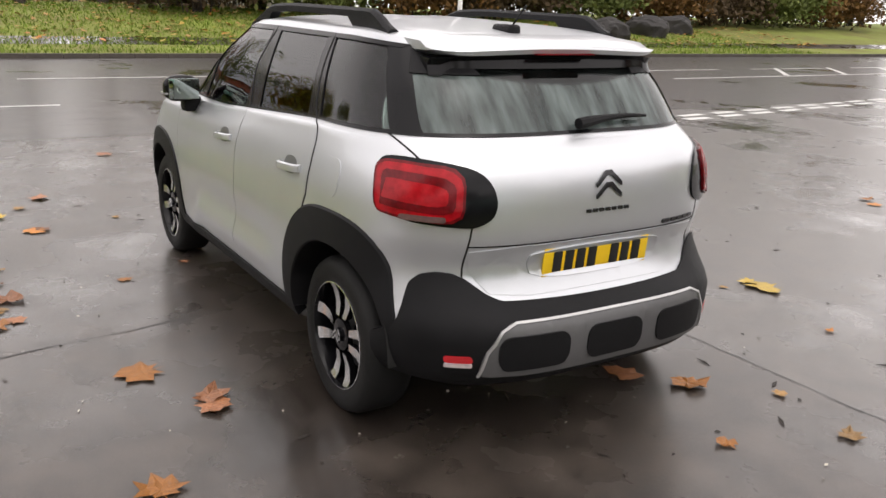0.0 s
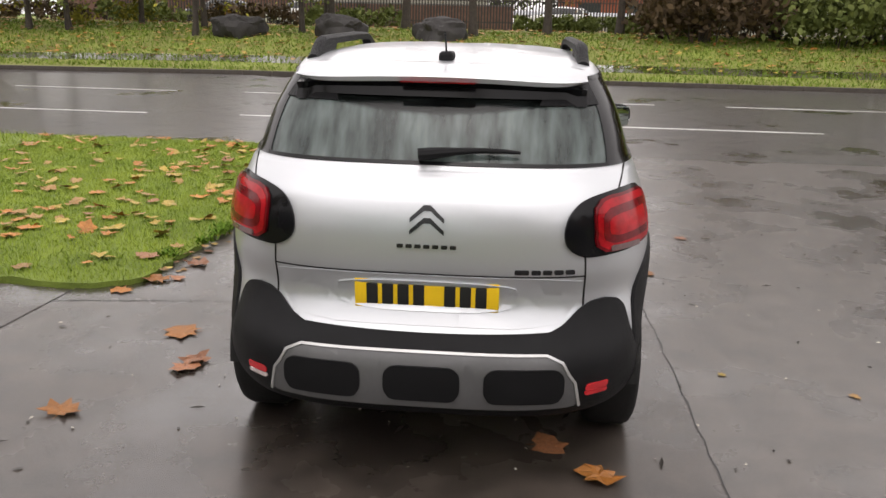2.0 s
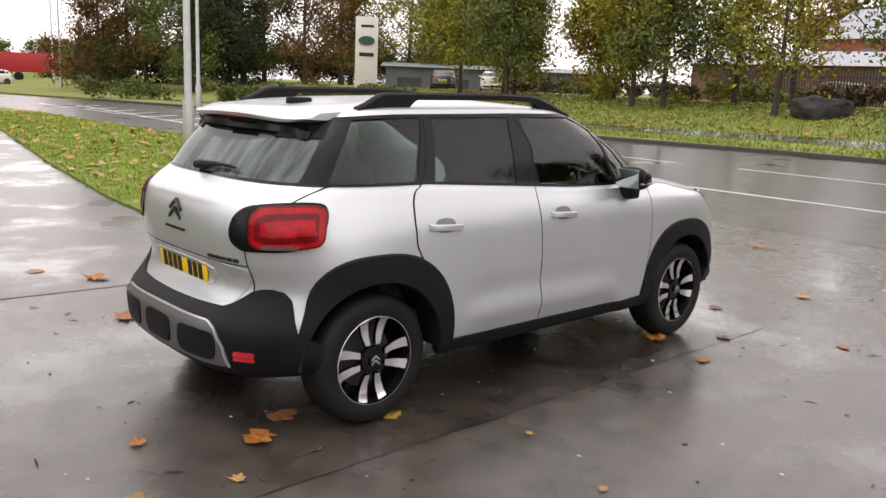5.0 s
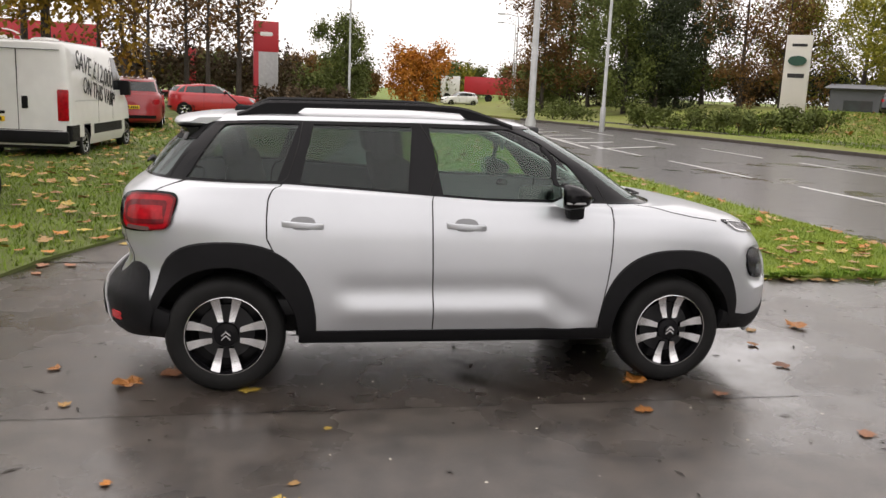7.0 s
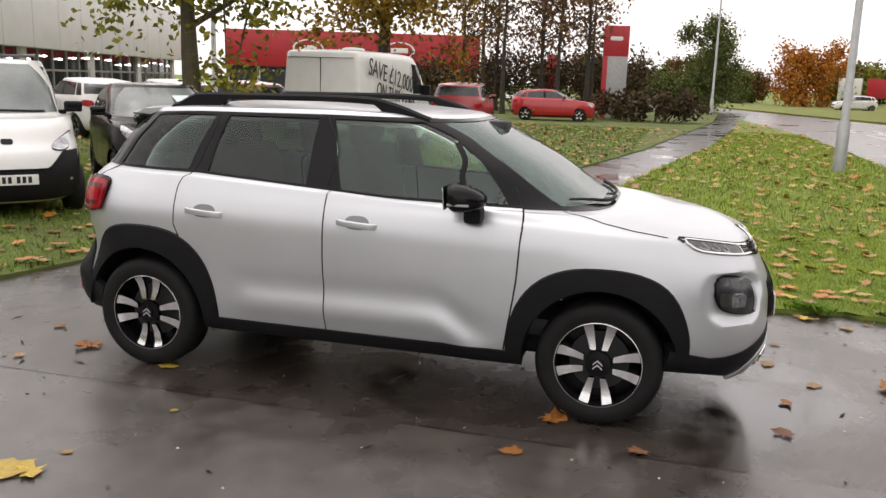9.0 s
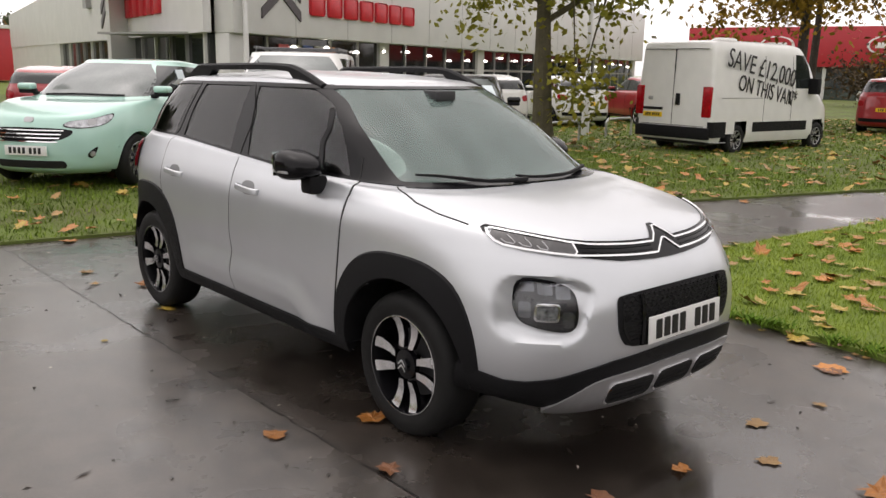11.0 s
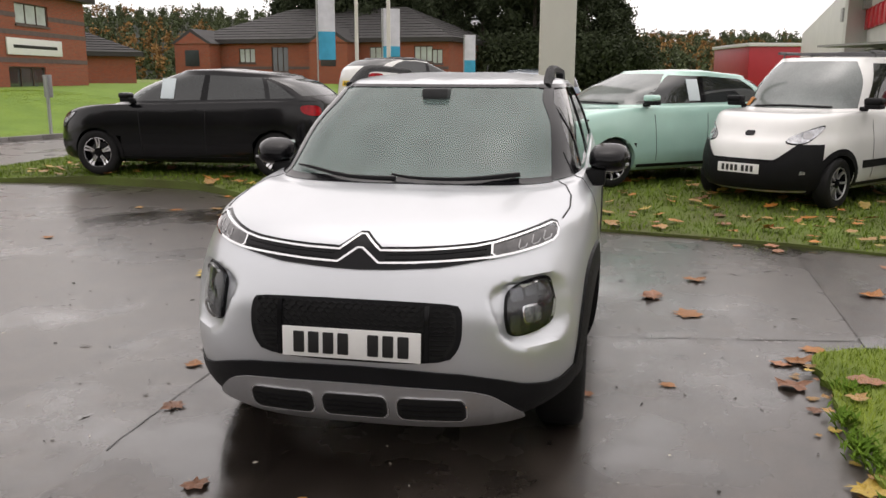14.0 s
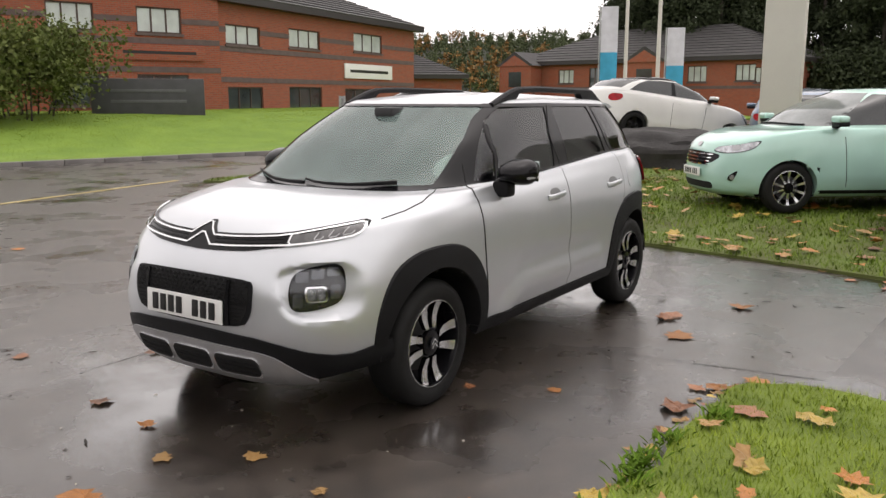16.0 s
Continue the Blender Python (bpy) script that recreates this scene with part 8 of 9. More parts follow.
def tree(x, y, h, crown, leaves, leafmat, seed, r=0.16, size=0.16, bare=0.35, label="", z=None, lean=0.0, bark=None, limbs=9, name="tree", group="trees"):
    """A tapered trunk with limbs and a crown of leaves at the limbs' ends."""
    rng = np.random.default_rng(seed)
    t = thing(name, pose(x, y, height(x, y) if z is None else z, 0, 0, rng.random() * 360), label or "autumn tree with thinning leaves", "tree", group)
    bm = bmesh.new()
    top = h * 0.82
    trunk_pts = [(lean * f * f * h + 0.05 * math.sin(f * 5 + seed), 0.06 * math.sin(f * 4 + seed * 2), -0.2 + (top + 0.2) * f) for f in np.linspace(0, 1, 9)]
    tube(bm, trunk_pts, [r * (1.35 if i == 0 else 1) * (1 - 0.8 * i / 8) for i in range(9)], 9)
    ends = []
    for k in range(limbs):
        f = bare + (0.95 - bare) * k / limbs
        i = min(7, int(f * 8))
        p0 = Vector(trunk_pts[i]).lerp(Vector(trunk_pts[i + 1]), f * 8 - i)
        az = k * 2.4 + rng.random()
        reach = crown * (1.0 - 0.45 * f) * (0.7 + 0.5 * rng.random())
        d = Vector((math.cos(az), math.sin(az), 0.35 + 0.5 * rng.random()))
        p1, p2 = p0 + d * reach * 0.5, p0 + d * reach + Vector((0, 0, reach * 0.1))
        tube(bm, [p0, p1, p2], [r * 0.42 * (1 - f * 0.6), r * 0.25 * (1 - f * 0.6), 0.012], 6)
        ends += [p1, p2]
        for _ in range(3):
            q = p1 + Vector(rng.normal(size=3)) * reach * 0.42
            tube(bm, [p1, (p1 + q) / 2 + Vector((0, 0, 0.1)), q], [r * 0.13, r * 0.09, 0.008], 5)
            ends.append(q)
    ends.append(Vector(trunk_pts[-1]))
    part("trunk", bm, bark or BARK, t)
    if leaves:
        v, f = leaf_cloud(rng, [tuple(e) for e in ends], [crown * 0.22, crown * 0.34, crown * 0.45], leaves, size)
        v = v[:]
        ob = new("crown", mesh_of("crown", v, f, leafmat))
        ob.parent = t
    return t


def conifer(x, y, h, r, seed, leafmat=None, n=2600, size=0.5, z=None, label="dark conifer behind the cars"):
    rng = np.random.default_rng(seed)
    t = thing("conifer", pose(x, y, height(x, y) if z is None else z), label, "tree", "conifers")
    bm = bmesh.new()
    tube(bm, [(0, 0, -0.2), (0, 0, h * 0.5), (0, 0, h * 0.97)], [0.22, 0.14, 0.02], 8)
    part("trunk", bm, BARK, t)
    cs, rs = [], []
    for k in range(46):
        f = rng.random() ** 0.8
        a = rng.random() * 6.28
        rr = r * (1 - f) ** 0.8 * (0.5 + 0.5 * rng.random())
        cs.append((rr * math.cos(a), rr * math.sin(a), h * (0.12 + 0.86 * f) - rr * 0.15))
        rs.append(0.35 + 0.28 * r * (1 - f))
    v, f = leaf_cloud(rng, cs, rs, n, size)
    ob = new("crown", mesh_of("crown", v, f, leafmat or DARKGREEN))
    ob.parent = t


def hedge(x, y, lx, ly, h, count, leafmat, seed, label, size=0.14, z=None, name="bush", az=0):
    rng = np.random.default_rng(seed)
    t = thing(name, pose(x, y, height(x, y) if z is None else z, 0, 0, az), label, "bush", "bushes")
    cs = [(lx * (rng.random() - 0.5), ly * (rng.random() - 0.5), h * (0.25 + 0.45 * rng.random())) for _ in range(max(8, int(lx * ly * 3)))]
    for c in cs[:10]:
        bm = bmesh.new()
        tube(bm, [(c[0] * 0.6, c[1] * 0.6, -0.1), (c[0] * 0.8, c[1] * 0.8, c[2] * 0.6), c], [0.03, 0.022, 0.008], 5)
        part("stem", bm, BARK, t)
    v, f = leaf_cloud(rng, cs, [h * 0.25, h * 0.34], count, size)
    v[:, 2] = np.maximum(v[:, 2], 0.0)
    ob = new("foliage", mesh_of("foliage", v, f, leafmat))
    ob.parent = t


# trees near the showroom
tree(-8.1, 10.6, 7.5, 3.1, 9500, LIME, 3, 0.24, 0.15, 0.44, "leaning street tree with yellow-green leaves by the van", lean=-0.035, bark=BARK_MOSS)
tree(-7.8, 21.5, 9.5, 3.4, 11000, GOLD, 7, 0.20, 0.17, 0.42, "golden autumn tree behind the white van")
tree(-9.8, 26.5, 9.5, 3.0, 6000, RUST, 9, 0.18, 0.17, 0.62, "rusty autumn tree behind the van")
for k in range(9):
    tree(-10.5 + 0.95 * k + 0.6 * math.sin(k * 2.1), 42 + 2.4 * math.sin(k * 1.7), 9 + 1.5 * math.sin(k * 3.1), 2.0, 500, RUST, 40 + k, 0.15, 0.22, 0.5, "slim bare tree with few brown leaves", limbs=10)
hedge(-0.2, 37.5, 5.5, 2.6, 1.7, 3800, BRUSH, 5, "low brown bushes beside the footpath", 0.2)
hedge(-5.5, 46.0, 10, 3, 4.2, 9000, BRUSH, 6, "brown undergrowth below bare trees", 0.2)
hedge(-13.5, 47.0, 8, 3, 3.8, 6000, BRUSH, 8, "brown undergrowth below bare trees", 0.2)
hedge(1.2, 64.0, 9, 3, 3.6, 7000, GREEN, 10, "dark green bushes at the end of the footpath", 0.22)
# far end of the road
tree(3.5, 58, 7.8, 2.3, 10000, GREEN, 11, 0.2, 0.18, 0.15, "green tree by the far footpath")
tree(14.5, 94, 5.6, 4.3, 9000, ORANGE, 12, 0.25, 0.3, 0.08, "bright orange autumn tree at the end of the road")
for k in range(16):
    x, y = -16 + 3.6 * k, 100 + 10 * math.sin(k * 2.3)
    tree(x if abs(x - 14) > 5 else x - 5, y + 14, 4.4 + 1.0 * math.sin(k * 1.3), 2.7, 5200, (GREEN, RUST, GREEN, LIME)[k % 4], 60 + k, 0.2, 0.34, 0.1, "far green and brown tree at the road's end")
for k in range(11):
    tree(20 + 2.6 * k, 62 - 1.4 * k + 2.5 * math.sin(k * 2.0), 12 + 2 * math.sin(k * 1.9), 3.4, (12000, 17000, 17000, 17000, 17000, 5000, 5000, 9000, 10000, 10000, 10000)[k], (RUST, GREEN, GREEN, DARKGREEN, DARKGREEN, RUST, RUST, LIME, LIME, LIME, LIME)[k], 90 + k, 0.2, 0.18, 0.12, "tall green roadside tree across the road")
for k in (0, 2, 3, 6, 9):
    tree(27 + 2.6 * k, 70 - 1.6 * k + 2.5 * math.sin(k * 1.4), 13 + 2 * math.sin(k * 2.3), 3.6, 6500, (GREEN, RUST, DARKGREEN)[k % 3], 110 + k, 0.2, 0.22, 0.08, "tall green roadside tree across the road")
for k, (x, y, w) in enumerate(((19.5, 36.5, 4.5), (22.0, 33.5, 3.5), (24.5, 32.5, 2.0), (15.6, 46, 5))):
    hedge(x, y, w, 2.2, 1.5, 2600, GREEN, 130 + k, "clipped green bush on the far verge", 0.16)
# the bank across the road: yellow-green trees with dark trunks
for k in range(13):
    y = 34 - 2.2 * k + 0.9 * math.sin(k * 2.7)
    tree(31.5 + 2.0 * math.sin(k * 1.7), y, 7.5 + 1.2 * math.sin(k * 2.2), 2.7, 8500 if k < 9 else 1700, (LIME, GOLD, LIME, GREEN)[k % 4], 150 + k, 0.14, 0.17, 0.28, "yellow-green tree on the bank across the road")
for k in range(7):
    tree(33 + 1.6 * math.sin(k * 2.1), 8 - 3.2 * k, 9, 2.6, 520, RUST, 180 + k, 0.2, 0.24, 0.4, "nearly bare tree on the bank")
for k in range(20):
    y = -10 - 2.6 * k
    tree(36 + 3.0 * math.sin(k * 2.3), y, 13 + 2 * math.sin(k), 3.8, 4200, (RUST, GREEN, BRUSH, DARKGREEN)[k % 4], 210 + k, 0.2, 0.30, 0.10, "dense roadside tree in autumn colour")
for k in range(9):
    hedge(32.0, -8 - 5.2 * k, 5, 5.2, 3.0, 4200, (BRUSH, GREEN, RUST)[k % 3], 240 + k, "thick brown and green undergrowth on the bank", 0.26)
for k in range(9):
    hedge(24 + 4.4 * k, 74 - 2.2 * k, 5.2, 3.0, 4.2, 6500, (GREEN, BRUSH, DARKGREEN)[k % 3], 640 + k, "dense shrubs below the roadside trees", 0.24)
for k in range(6):
    hedge(39.5, 8 + 5.5 * k, 3, 5.0, 1.3, 1400, (GREEN, BRUSH)[k % 2], 260 + k, "dark hedge below the trees", 0.24)
hedge(38.4, -2.6, 3, 5.0, 1.0, 3000, GREEN, 266, "low dark bramble before the fence", 0.2)
hedge(38.0, -7.4, 3, 5.0, 1.1, 3000, GREEN, 267, "low dark bramble before the fence", 0.2)
for k in range(9):
    tree(90 + 3 * math.sin(k * 2.2), -32 + 8.5 * k, 15 + 2 * math.sin(k * 1.6), 5.2, 3600, (DARKGREEN, GREEN, RUST)[k % 3], 270 + k, 0.25, 0.5, 0.1, "dark tree behind the works buildings")
# behind the offices and the showroom
for k in range(26):
    a = radians(-158.5 - 0.85 * k)
    d = 84 + 8 * math.sin(k * 2.9)
    conifer(4.9 + d * math.cos(a), 1.5 + d * math.sin(a), (9 + min(7, 2.0 * k, 1.2 * (27 - k))) + 2.4 * math.sin(k * 1.7), 4.4, 300 + k, leafmat=DARKGREEN, n=18000, size=0.28)
for k in range(8):
    a = radians(-162.5 - 2.55 * k)
    hedge(4.9 + 74 * math.cos(a), 1.5 + 74 * math.sin(a), 4.0, 4.4, 5.6, 9000, DARKGREEN, 620 + k, "dark undergrowth below the conifers", 0.28, az=math.degrees(a))
hedge(-9.6, -21.6, 3.4, 3.4, 3.2, 15000, GREEN, 290, "dense grey-green shrub on the office lawn", 0.13)
tree(-8.0, -24.5, 6, 2.2, 3000, GREEN, 291, 0.12, 0.14, 0.1, "small leafy tree by the brick wing")

# the wooded hill far behind
def ridge(a):
    """The height of the hill's top in the direction a."""
    return 15.0 + 9.5 * smooth01((math.degrees(a) + 186) / 26) + 0.8 * math.sin(a * 9) + 0.6 * math.sin(a * 23)


rng = np.random.default_rng(5)
hv, hf, rows_h = [], [], 9
azs = np.linspace(-200, -95, 90)
for j in range(rows_h):
    d = 190 + 22 * j
    for a in azs:
        zz = (j / (rows_h - 1)) ** 0.9 * ridge(radians(a))
        hv.append((d * math.cos(radians(a)), d * math.sin(radians(a)), zz - 0.5))
n_a = len(azs)
for j in range(rows_h - 1):
    for i in range(n_a - 1):
        hf.append((j * n_a + i, j * n_a + i + 1, (j + 1) * n_a + i + 1, (j + 1) * n_a + i))
hill = new("backdrop_hill", mesh_of("backdrop_hill", np.array(hv), np.array(hf), mat("dark_hillside", (0.02, 0.024, 0.012), 0.95)))
tagged(hill, "wooded hillside far behind the buildings", "hill", kind="structure")
for nm, mt, seed, share in (("far_conifer_wood", HILL_GREEN, 1, 0.62), ("far_autumn_wood", HILL_RUST, 2, 0.38)):
    r2 = np.random.default_rng(seed)
    vs, fs, base = [], [], 0
    for _ in range(int(4200 * share)):
        a = radians(-200 + 105 * r2.random())
        u = r2.random()
        if mt is HILL_RUST and noise.noise(Vector((a * 6, u * 2, 0))) < -0.08:
            continue
        d = 190 + 176 * u
        z0 = u**0.9 * ridge(a) - 0.5
        hh = 3.4 + 2.4 * r2.random()
        c = np.array((d * math.cos(a), d * math.sin(a), z0))
        cs = [tuple(c + np.array((0, 0, hh * q)) + r2.normal(size=3) * 0.5 * (1 - q)) for q in (0.2, 0.45, 0.7, 0.9)]
        v, f = leaf_cloud(r2, cs, [1.7, 1.2, 0.8], 70, 0.85)
        vs.append(v)
        fs.append(f + base)
        base += len(v)
    tagged(new(nm, mesh_of(nm, np.concatenate(vs), np.concatenate(fs), mt)), "far woodland covering the hillside", "woodland", kind="stuff")

# grass
GRASS = leaf_mat("grass_blades", (0.14, 0.215, 0.02), (0.28, 0.35, 0.042))
GRASS_WORN = leaf_mat("worn_grass_blades", (0.08, 0.135, 0.014), (0.18, 0.255, 0.03))


def inside(poly, px, py):
    x, y = np.asarray(px), np.asarray(py)
    res = np.zeros(len(x), bool)
    for (x0, y0), (x1, y1) in zip(poly, poly[1:] + poly[:1]):
        cross = (y0 > y) != (y1 > y)
        with np.errstate(divide="ignore", invalid="ignore"):
            res ^= cross & (x < (x1 - x0) * (y - y0) / (y1 - y0) + x0)
    return res


def grass(name, poly, lo, hi, density, blade, width, z, seed, label, material=None):
    """Blades over the part of an outline within a box."""
    r = np.random.default_rng(seed)
    n = int((hi[0] - lo[0]) * (hi[1] - lo[1]) * density)
    px, py = lo[0] + (hi[0] - lo[0]) * r.random(n), lo[1] + (hi[1] - lo[1]) * r.random(n)
    keep_ = inside(poly, px, py)
    px, py = px[keep_], py[keep_]
    n = len(px)
    pz = np.array([height(a, b) for a, b in zip(px, py)]) + z
    a = r.random(n) * 2 * np.pi
    hgt = blade * (0.5 + r.random(n))
    lx, ly = np.cos(a), np.sin(a)
    bend = hgt * (0.3 + 0.7 * r.random(n))
    base = np.stack([px, py, pz - 0.01], 1)
    side = np.stack([-ly, lx, 0 * a], 1) * (width * (0.6 + 0.8 * r.random(n)))[:, None]
    tip = base + np.stack([lx * bend, ly * bend, hgt], 1)
    v = np.stack([base - side, base + side, tip], 1).reshape(-1, 3)
    ob = new(name, mesh_of(name, v, np.arange(n * 3).reshape(-1, 3), material or GRASS))
    return tagged(ob, label, "grass", kind="stuff")


grass("grass_near", VERGE, (0, 1.9), (6.3, 6.0), 4200, 0.038, 0.0032, 0.035, 1, "short green grass of the near verge")
grass("grass_verge", VERGE, (0, 6.0), (6.5, 30), 420, 0.07, 0.007, 0.035, 2, "green grass of the verge")
grass("grass_back", BACK, (-9.5, -9.2), (-0.5, 10.5), 900, 0.042, 0.005, 0.03, 3, "green grass of the lawn behind", GRASS_WORN)
grass("grass_lawn", BACK, (-16, -9), (0.5, 30), 130, 0.06, 0.012, 0.03, 4, "green grass of the far lawn", GRASS_WORN)
grass("grass_bank", FARBANK, (20.7, -35), (34, 45), 70, 0.11, 0.02, 0.10, 5, "green grass of the bank", GRASS_WORN)
grass("grass_office", OFFICE_LAWN, (-24, -26), (-3, -11), 200, 0.022, 0.012, 0.10, 6, "bright green grass of the office lawn")

# fallen leaves
LEAF_ORANGE = mat("wet_orange_leaf", (0.38, 0.145, 0.025), 0.45, 0, 0.3, 14, 0.3, 60, per_object=0.35)
LEAF_BROWN = mat("wet_brown_leaf", (0.24, 0.10, 0.045), 0.45, 0, 0.35, 14, 0.3, 60, per_object=0.4)
LEAF_YELLOW = mat("wet_yellow_leaf", (0.42, 0.29, 0.05), 0.45, 0, 0.25, 14, 0.3, 60, per_object=0.3)
LEAF_PALE = mat("pale_leaf", (0.30, 0.17, 0.055), 0.5, 0, 0.25, 14, 0.3, 60, per_object=0.35)


def leaf_shape(seed, curl):
    """A five-lobed leaf about 1 across, lying flat, with curled edges and a stalk."""
    r = random.Random(seed)
    bm = bmesh.new()
    pts = []
    for k, (a, d) in enumerate(((-90, 0.16), (-58, 0.40), (-38, 0.33), (-12, 0.50), (14, 0.38), (42, 0.50), (64, 0.41), (90, 0.54), (116, 0.41), (138, 0.50), (166, 0.38), (192, 0.50), (218, 0.33), (238, 0.40))):
        d *= r.uniform(0.78, 1.18)
        a = radians(a + r.uniform(-5, 5))
        pts.append((d * math.cos(a), d * math.sin(a)))
    c = bm.verts.new((0, 0.02, 0.02))
    mid = [bm.verts.new((x * 0.5, y * 0.5, 0.02 + curl * 0.12 * r.random())) for x, y in pts]
    rim = [bm.verts.new((x, y, 0.01 + curl * r.uniform(0.0, 0.42) * math.hypot(x, y) * 1.6)) for x, y in pts]
    for k in range(len(pts)):
        j = (k + 1) % len(pts)
        bm.faces.new((c, mid[k], mid[j]))
        bm.faces.new((mid[k], rim[k], rim[j], mid[j]))
    s = [bm.verts.new(p) for p in ((-0.012, -0.05, 0.01), (0.012, -0.05, 0.01), (0.03, -0.42, 0.02), (0.015, -0.42, 0.02))]
    bm.faces.new(s)
    me = bpy.data.meshes.new("fallen_leaf")
    bm.to_mesh(me)
    bm.free()
    return me


LEAVES = {}
for key, mt, word in (("orange", LEAF_ORANGE, "orange"), ("brown", LEAF_BROWN, "brown"), ("yellow", LEAF_YELLOW, "yellow"), ("pale", LEAF_PALE, "pale tan")):
    LEAVES[key] = [leaf_shape(k * 7 + len(key), 0.10 + 0.16 * k) for k in range(4)]
    for me in LEAVES[key]:
        me.materials.append(mt)
WORD = {"orange": "wet orange fallen leaf lying on the ground", "brown": "wet brown fallen leaf lying on the ground", "yellow": "wet yellow fallen leaf lying on the ground", "pale": "pale tan fallen leaf lying on the ground"}


def fallen(x, y, key, size, k, z=None, az=None):
    ob = new("fallen_leaf", LEAVES[key][k % 4])
    ob.location = (x, y, 0.005 if z is None else z)
    ob.scale = (size, size, size)
    ob.rotation_euler = (0, 0, (k * 2.39) if az is None else radians(az))
    return tagged(ob, WORD[key], "leaf", "fallen leaves")


# those that lie on the tarmac round the car
for k, (x, y, key, s) in enumerate((
    (-0.60, 1.44, "orange", 0.23), (-1.06, 1.26, "brown", 0.19), (-1.60, 1.60, "orange", 0.18), (-1.84, -0.67, "orange", 0.18), (-1.62, -0.47, "brown", 0.19), (-1.09, -2.18, "yellow", 0.24), (-2.49, -0.88, "pale", 0.12), (-2.31, -0.38, "orange", 0.09),
    (2.14, 1.55, "orange", 0.19), (3.21, 1.42, "brown", 0.2), (5.1, 0.56, "brown", 0.2), (0.23, -5.3, "orange", 0.14), (-0.07, 3.13, "orange", 0.17), (0.02, 3.7, "brown", 0.18), (3.19, -0.85, "orange", 0.13), (1.07, -0.82, "orange", 0.17),
    (2.02, -1.69, "brown", 0.12), (-1.19, -0.80, "yellow", 0.13), (-2.12, -0.96, "pale", 0.08), (-1.73, -1.87, "orange", 0.06), (-0.96, -1.94, "pale", 0.06), (0.95, -1.27, "orange", 0.12), (1.52, -1.07, "brown", 0.13), (2.88, 0.27, "orange", 0.19),
    (-0.78, -1.37, "yellow", 0.05), (2.88, 1.6, "pale", 0.12), (2.21, -0.61, "brown", 0.13), (2.28, -0.15, "orange", 0.09), (2.46, 0.21, "pale", 0.11), (2.15, 1.5, "brown", 0.14), (-3.73, -0.6, "orange", 0.17), (0.25, 1.96, "orange", 0.17),
    (0.04, 2.10, "orange", 0.16), (0.33, 2.19, "orange", 0.2), (-0.97, -2.17, "yellow", 0.14), (-3.0, -2.15, "brown", 0.13), (-1.68, 3.3, "orange", 0.18), (-2.3, 3.2, "brown", 0.18), (-0.23, 3.02, "pale", 0.16), (-1.36, 2.79, "orange", 0.2),
    (0.77, 1.24, "orange", 0.09), (-2.12, -4.36, "orange", 0.14), (-3.67, -3.3, "pale", 0.17), (-0.96, 1.25, "brown", 0.16), (2.23, 0.53, "pale", 0.12), (0.97, 0.83, "brown", 0.09), (-3.95, 1.87, "pale", 0.2), (1.76, 1.89, "yellow", 0.16), (0.07, -5.16, "orange", 0.16), (2.32, 0.99, "pale", 0.08))):
    fallen(x, y, key, s, k)
r = random.Random(11)
kinds = ("orange", "brown", "yellow", "pale", "pale", "brown", "orange")
for k in range(150):   # along the edges of the lawns
    f = r.random()
    if k % 3 == 0:
        x, y = r.uniform(0.1, 5.5), r.uniform(1.75, 3.6)
    elif k % 3 == 1:
        t_ = r.random()
        x, y = -3.9 + 2.4 * t_ + r.gauss(-0.3, 0.35), 0.0 + 7.0 * t_ + r.gauss(0, 0.3)
    else:
        x, y = r.uniform(-6.0, -3.6), r.uniform(-4.5, 8)
    lawn = inside(VERGE, [x], [y])[0] or inside(BACK, [x], [y])[0]
    fallen(x, y, kinds[k % 7], r.uniform(0.10, 0.2), k, (height(x, y) + 0.055) if lawn else None)
# small scraps of leaf washed up along the verge's edge
for k in range(70):
    x = r.uniform(0.4, 5.9)
    y = float(np.interp(x, (0.15, 0.6, 4.6, 5.6, 6.1), (2.1, 2.0, 1.9, 2.05, 2.5))) + r.gauss(-0.05, 0.06)
    fallen(x, y, ("pale", "yellow", "brown", "pale")[k % 4], r.uniform(0.03, 0.09), k, 0.03 if y > 1.93 else None)
# clumps of longer grass and weeds leaning over the edge
WEED = leaf_mat("edge_weed", (0.07, 0.15, 0.012), (0.17, 0.27, 0.03))
for k in range(26):
    x = r.uniform(0.7, 5.7)
    y = float(np.interp(x, (0.15, 0.6, 4.6, 5.6, 6.1), (2.1, 2.0, 1.9, 2.05, 2.5))) + r.uniform(-0.03, 0.10)
    rw = np.random.default_rng(500 + k)
    m_ = 60
    a = rw.random(m_) * 6.28
    p0 = np.stack([0.05 * rw.normal(size=m_), 0.035 * rw.normal(size=m_), np.zeros(m_)], 1)
    ln = 0.035 + 0.05 * rw.random(m_)
    tip = p0 + np.stack([np.cos(a) * ln * 0.8, np.sin(a) * ln * 0.8, ln * 0.75], 1)
    side = np.stack([-np.sin(a), np.cos(a), np.zeros(m_)], 1) * 0.004
    mid = (p0 * 0.45 + tip * 0.55) + np.array((0, 0, 0.008))
    v = np.stack([p0, mid - side * 2, tip, mid + side * 2], 1).reshape(-1, 3)
    ob = new("weed_clump", mesh_of("weed_clump", v, np.arange(m_ * 4).reshape(-1, 4), WEED))
    ob.location = (x, y, 0.02)
    tagged(ob, "small green weed clump at the lawn's worn edge", "weed", "weeds", kind="stuff")
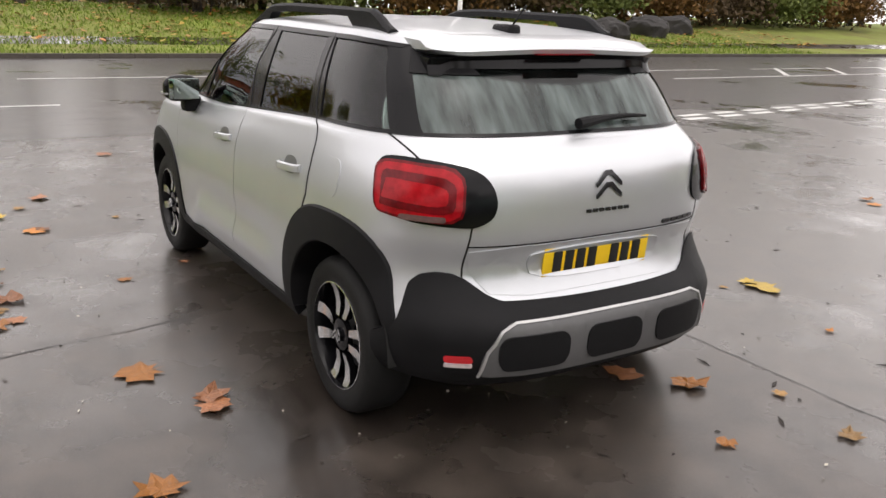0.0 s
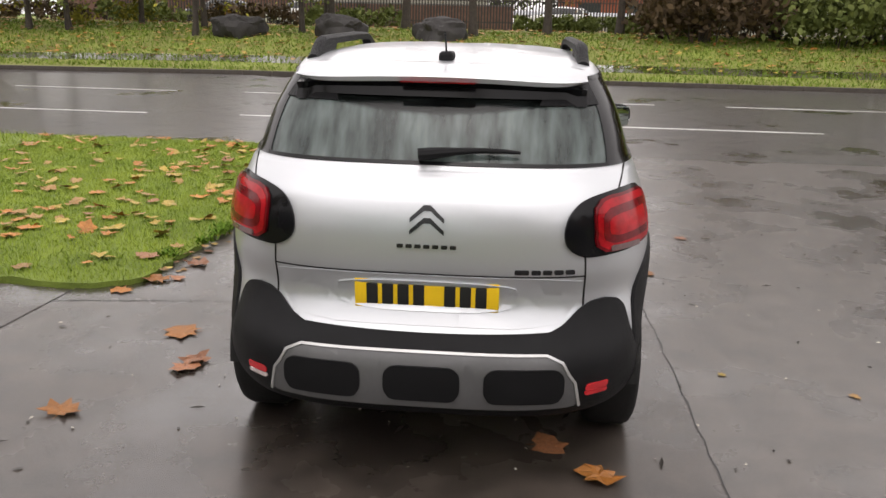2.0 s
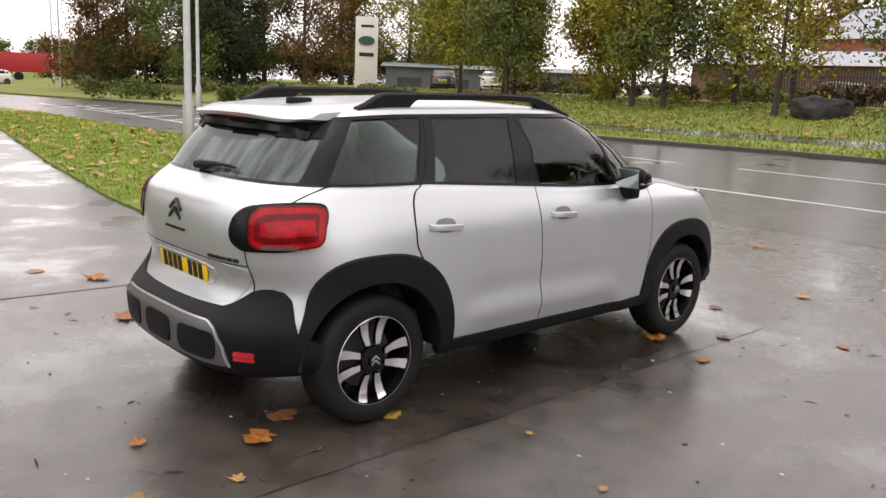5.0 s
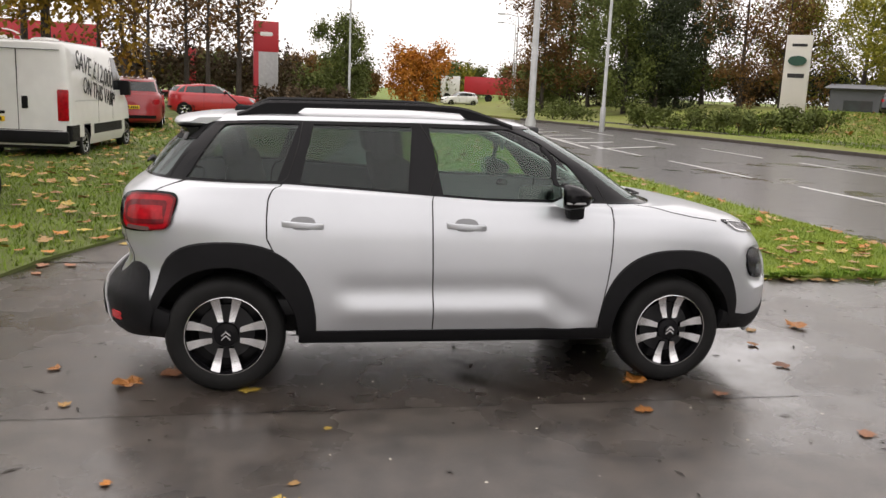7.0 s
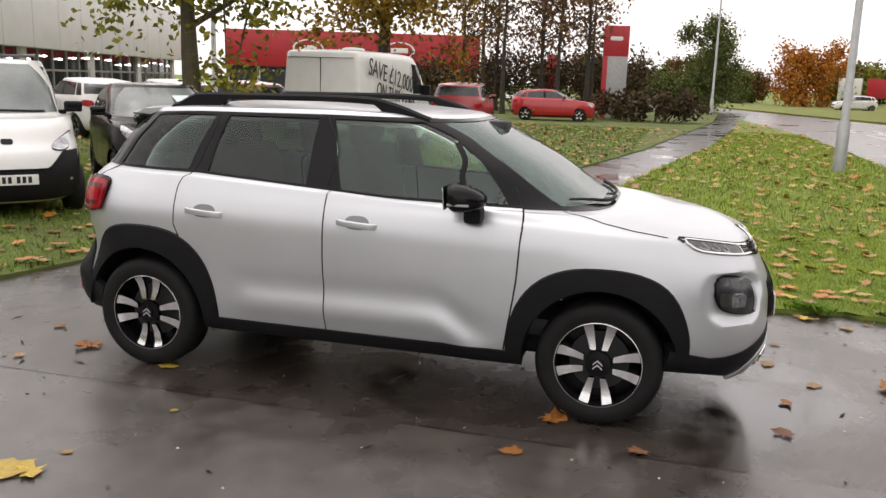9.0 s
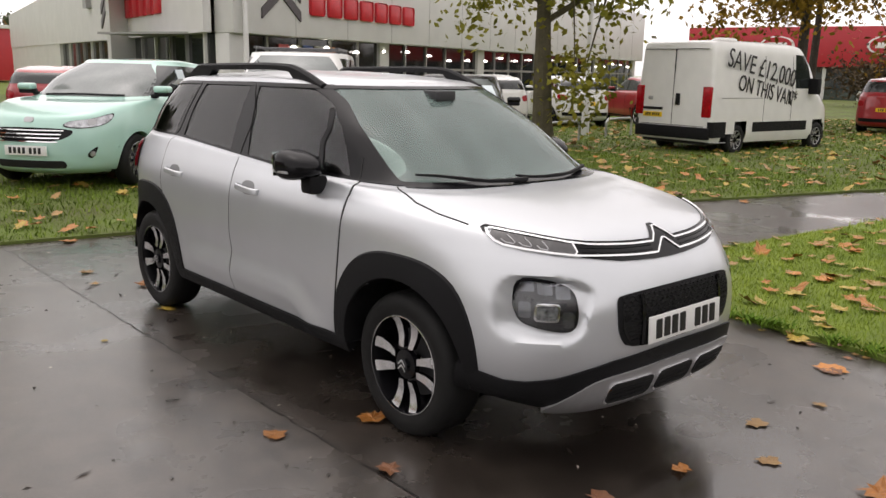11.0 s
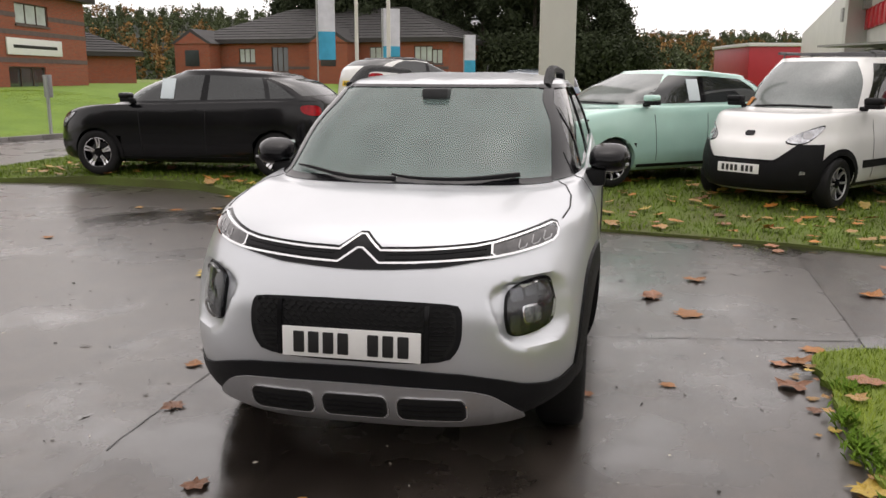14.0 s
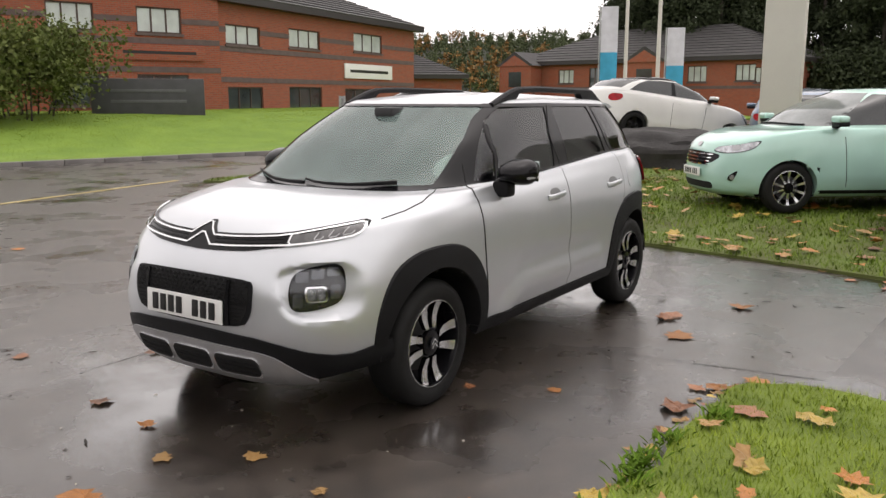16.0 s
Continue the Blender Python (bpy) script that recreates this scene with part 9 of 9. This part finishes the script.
# the rest of the litter, too many to count
for nm, mt, seed in (("leaf_litter_tan", LEAF_PALE, 1), ("leaf_litter_orange", LEAF_ORANGE, 2), ("leaf_litter_yellow", LEAF_YELLOW, 3)):
    rr = np.random.default_rng(seed)
    vs, fs, base = [], [], 0
    for poly, lo, hi, n, z, sz in ((VERGE, (0, 2.2), (6.4, 9), 330, 0.055, 0.13), (VERGE, (0, 9), (6.4, 40), 900, 0.075, 0.15), (BACK, (-14, -8), (2, 30), 2400, 0.07, 0.15), (FARBANK, (24, -40), (36, 40), 2600, 0.17, 0.20)):
        px, py = lo[0] + (hi[0] - lo[0]) * rr.random(n), lo[1] + (hi[1] - lo[1]) * rr.random(n)
        ok = inside(poly, px, py) & (rr.random(n) < 0.55)
        for x, y in zip(px[ok], py[ok]):
            src = LEAVES["pale"][int(rr.integers(0, 4))]
            a, s = rr.random() * 6.28, sz * (0.6 + 0.7 * rr.random())
            co = np.array([v.co for v in src.vertices])
            tilt = rr.normal() * 0.25
            q = np.stack([co[:, 0] * math.cos(a) - co[:, 1] * math.sin(a), co[:, 0] * math.sin(a) + co[:, 1] * math.cos(a), co[:, 2] + co[:, 0] * tilt], 1) * s
            vs.append(q + np.array((x, y, height(x, y) + z)))
            fs += [[i + base for i in p.vertices] for p in src.polygons]
            base += len(co)
    me = bpy.data.meshes.new(nm)
    me.from_pydata(np.concatenate(vs).tolist(), [], fs)
    me.materials.append(mt)
    tagged(new(nm, me), "scattered autumn leaves over the lawns", "leaf litter", kind="stuff")

# seams in the tarmac
SEAM = mat("dark_tarmac_seam", (0.006, 0.006, 0.006), 0.4)


def seam_line(pts, w, seed):
    r = random.Random(seed)
    bm = bmesh.new()
    rows = []
    for p, q in zip(pts, pts[1:]):
        n = max(2, int(math.dist(p, q) / 0.12))
        for i in range(n):
            f = i / n
            d = Vector((q[0] - p[0], q[1] - p[1], 0)).normalized()
            o = Vector((-d.y, d.x, 0))
            c = Vector((p[0] + (q[0] - p[0]) * f, p[1] + (q[1] - p[1]) * f, 0.0)) + o * r.uniform(-0.008, 0.008)
            hw = w * r.uniform(0.3, 1.0) / 2
            rows.append((bm.verts.new(c + o * hw + Vector((0, 0, 0.0025))), bm.verts.new(c - o * hw + Vector((0, 0, 0.0025)))))
    for a, b in zip(rows, rows[1:]):
        bm.faces.new((a[0], a[1], b[1], b[0]))
    tagged(part("tarmac_seam", bm, SEAM), "dark seam across the tarmac", "seam", kind="structure")


seam_line([(2.0, -1.12), (-3.9, -1.14)], 0.009, 1)
seam_line([(0.0, 0.95), (-0.25, 2.7)], 0.012, 4)
# twigs, crumbs and bits on the tarmac
rg = np.random.default_rng(21)
for nm, mt, n_, sz in (("tarmac_crumbs", mat("pale_crumb", (0.45, 0.42, 0.36), 0.8), 420, 0.010), ("dark_debris", mat("dark_debris", (0.02, 0.016, 0.012), 0.7), 380, 0.013)):
    px, py = rg.uniform(-4, 6, n_), rg.uniform(-9, 2.2, n_)
    a = rg.random(n_) * 6.28
    s1, s2 = sz * (0.5 + rg.random(n_)), sz * (0.3 + 0.5 * rg.random(n_))
    if nm == "dark_debris":
        s1 = s1 * rg.choice([1, 1, 3.0], n_)
    c, q = np.cos(a), np.sin(a)
    v = np.stack([np.stack([px + c * s1, py + q * s1, 0 * a + 0.004], 1), np.stack([px - q * s2, py + c * s2, 0 * a + 0.004 + sz * 0.4], 1), np.stack([px - c * s1, py - q * s1, 0 * a + 0.004], 1), np.stack([px + q * s2, py - c * s2, 0 * a + 0.0035], 1)], 1).reshape(-1, 3)
    tagged(new(nm, mesh_of(nm, v, np.arange(n_ * 4).reshape(-1, 4), mt)), "small bits lying on the wet tarmac", "debris", kind="stuff")
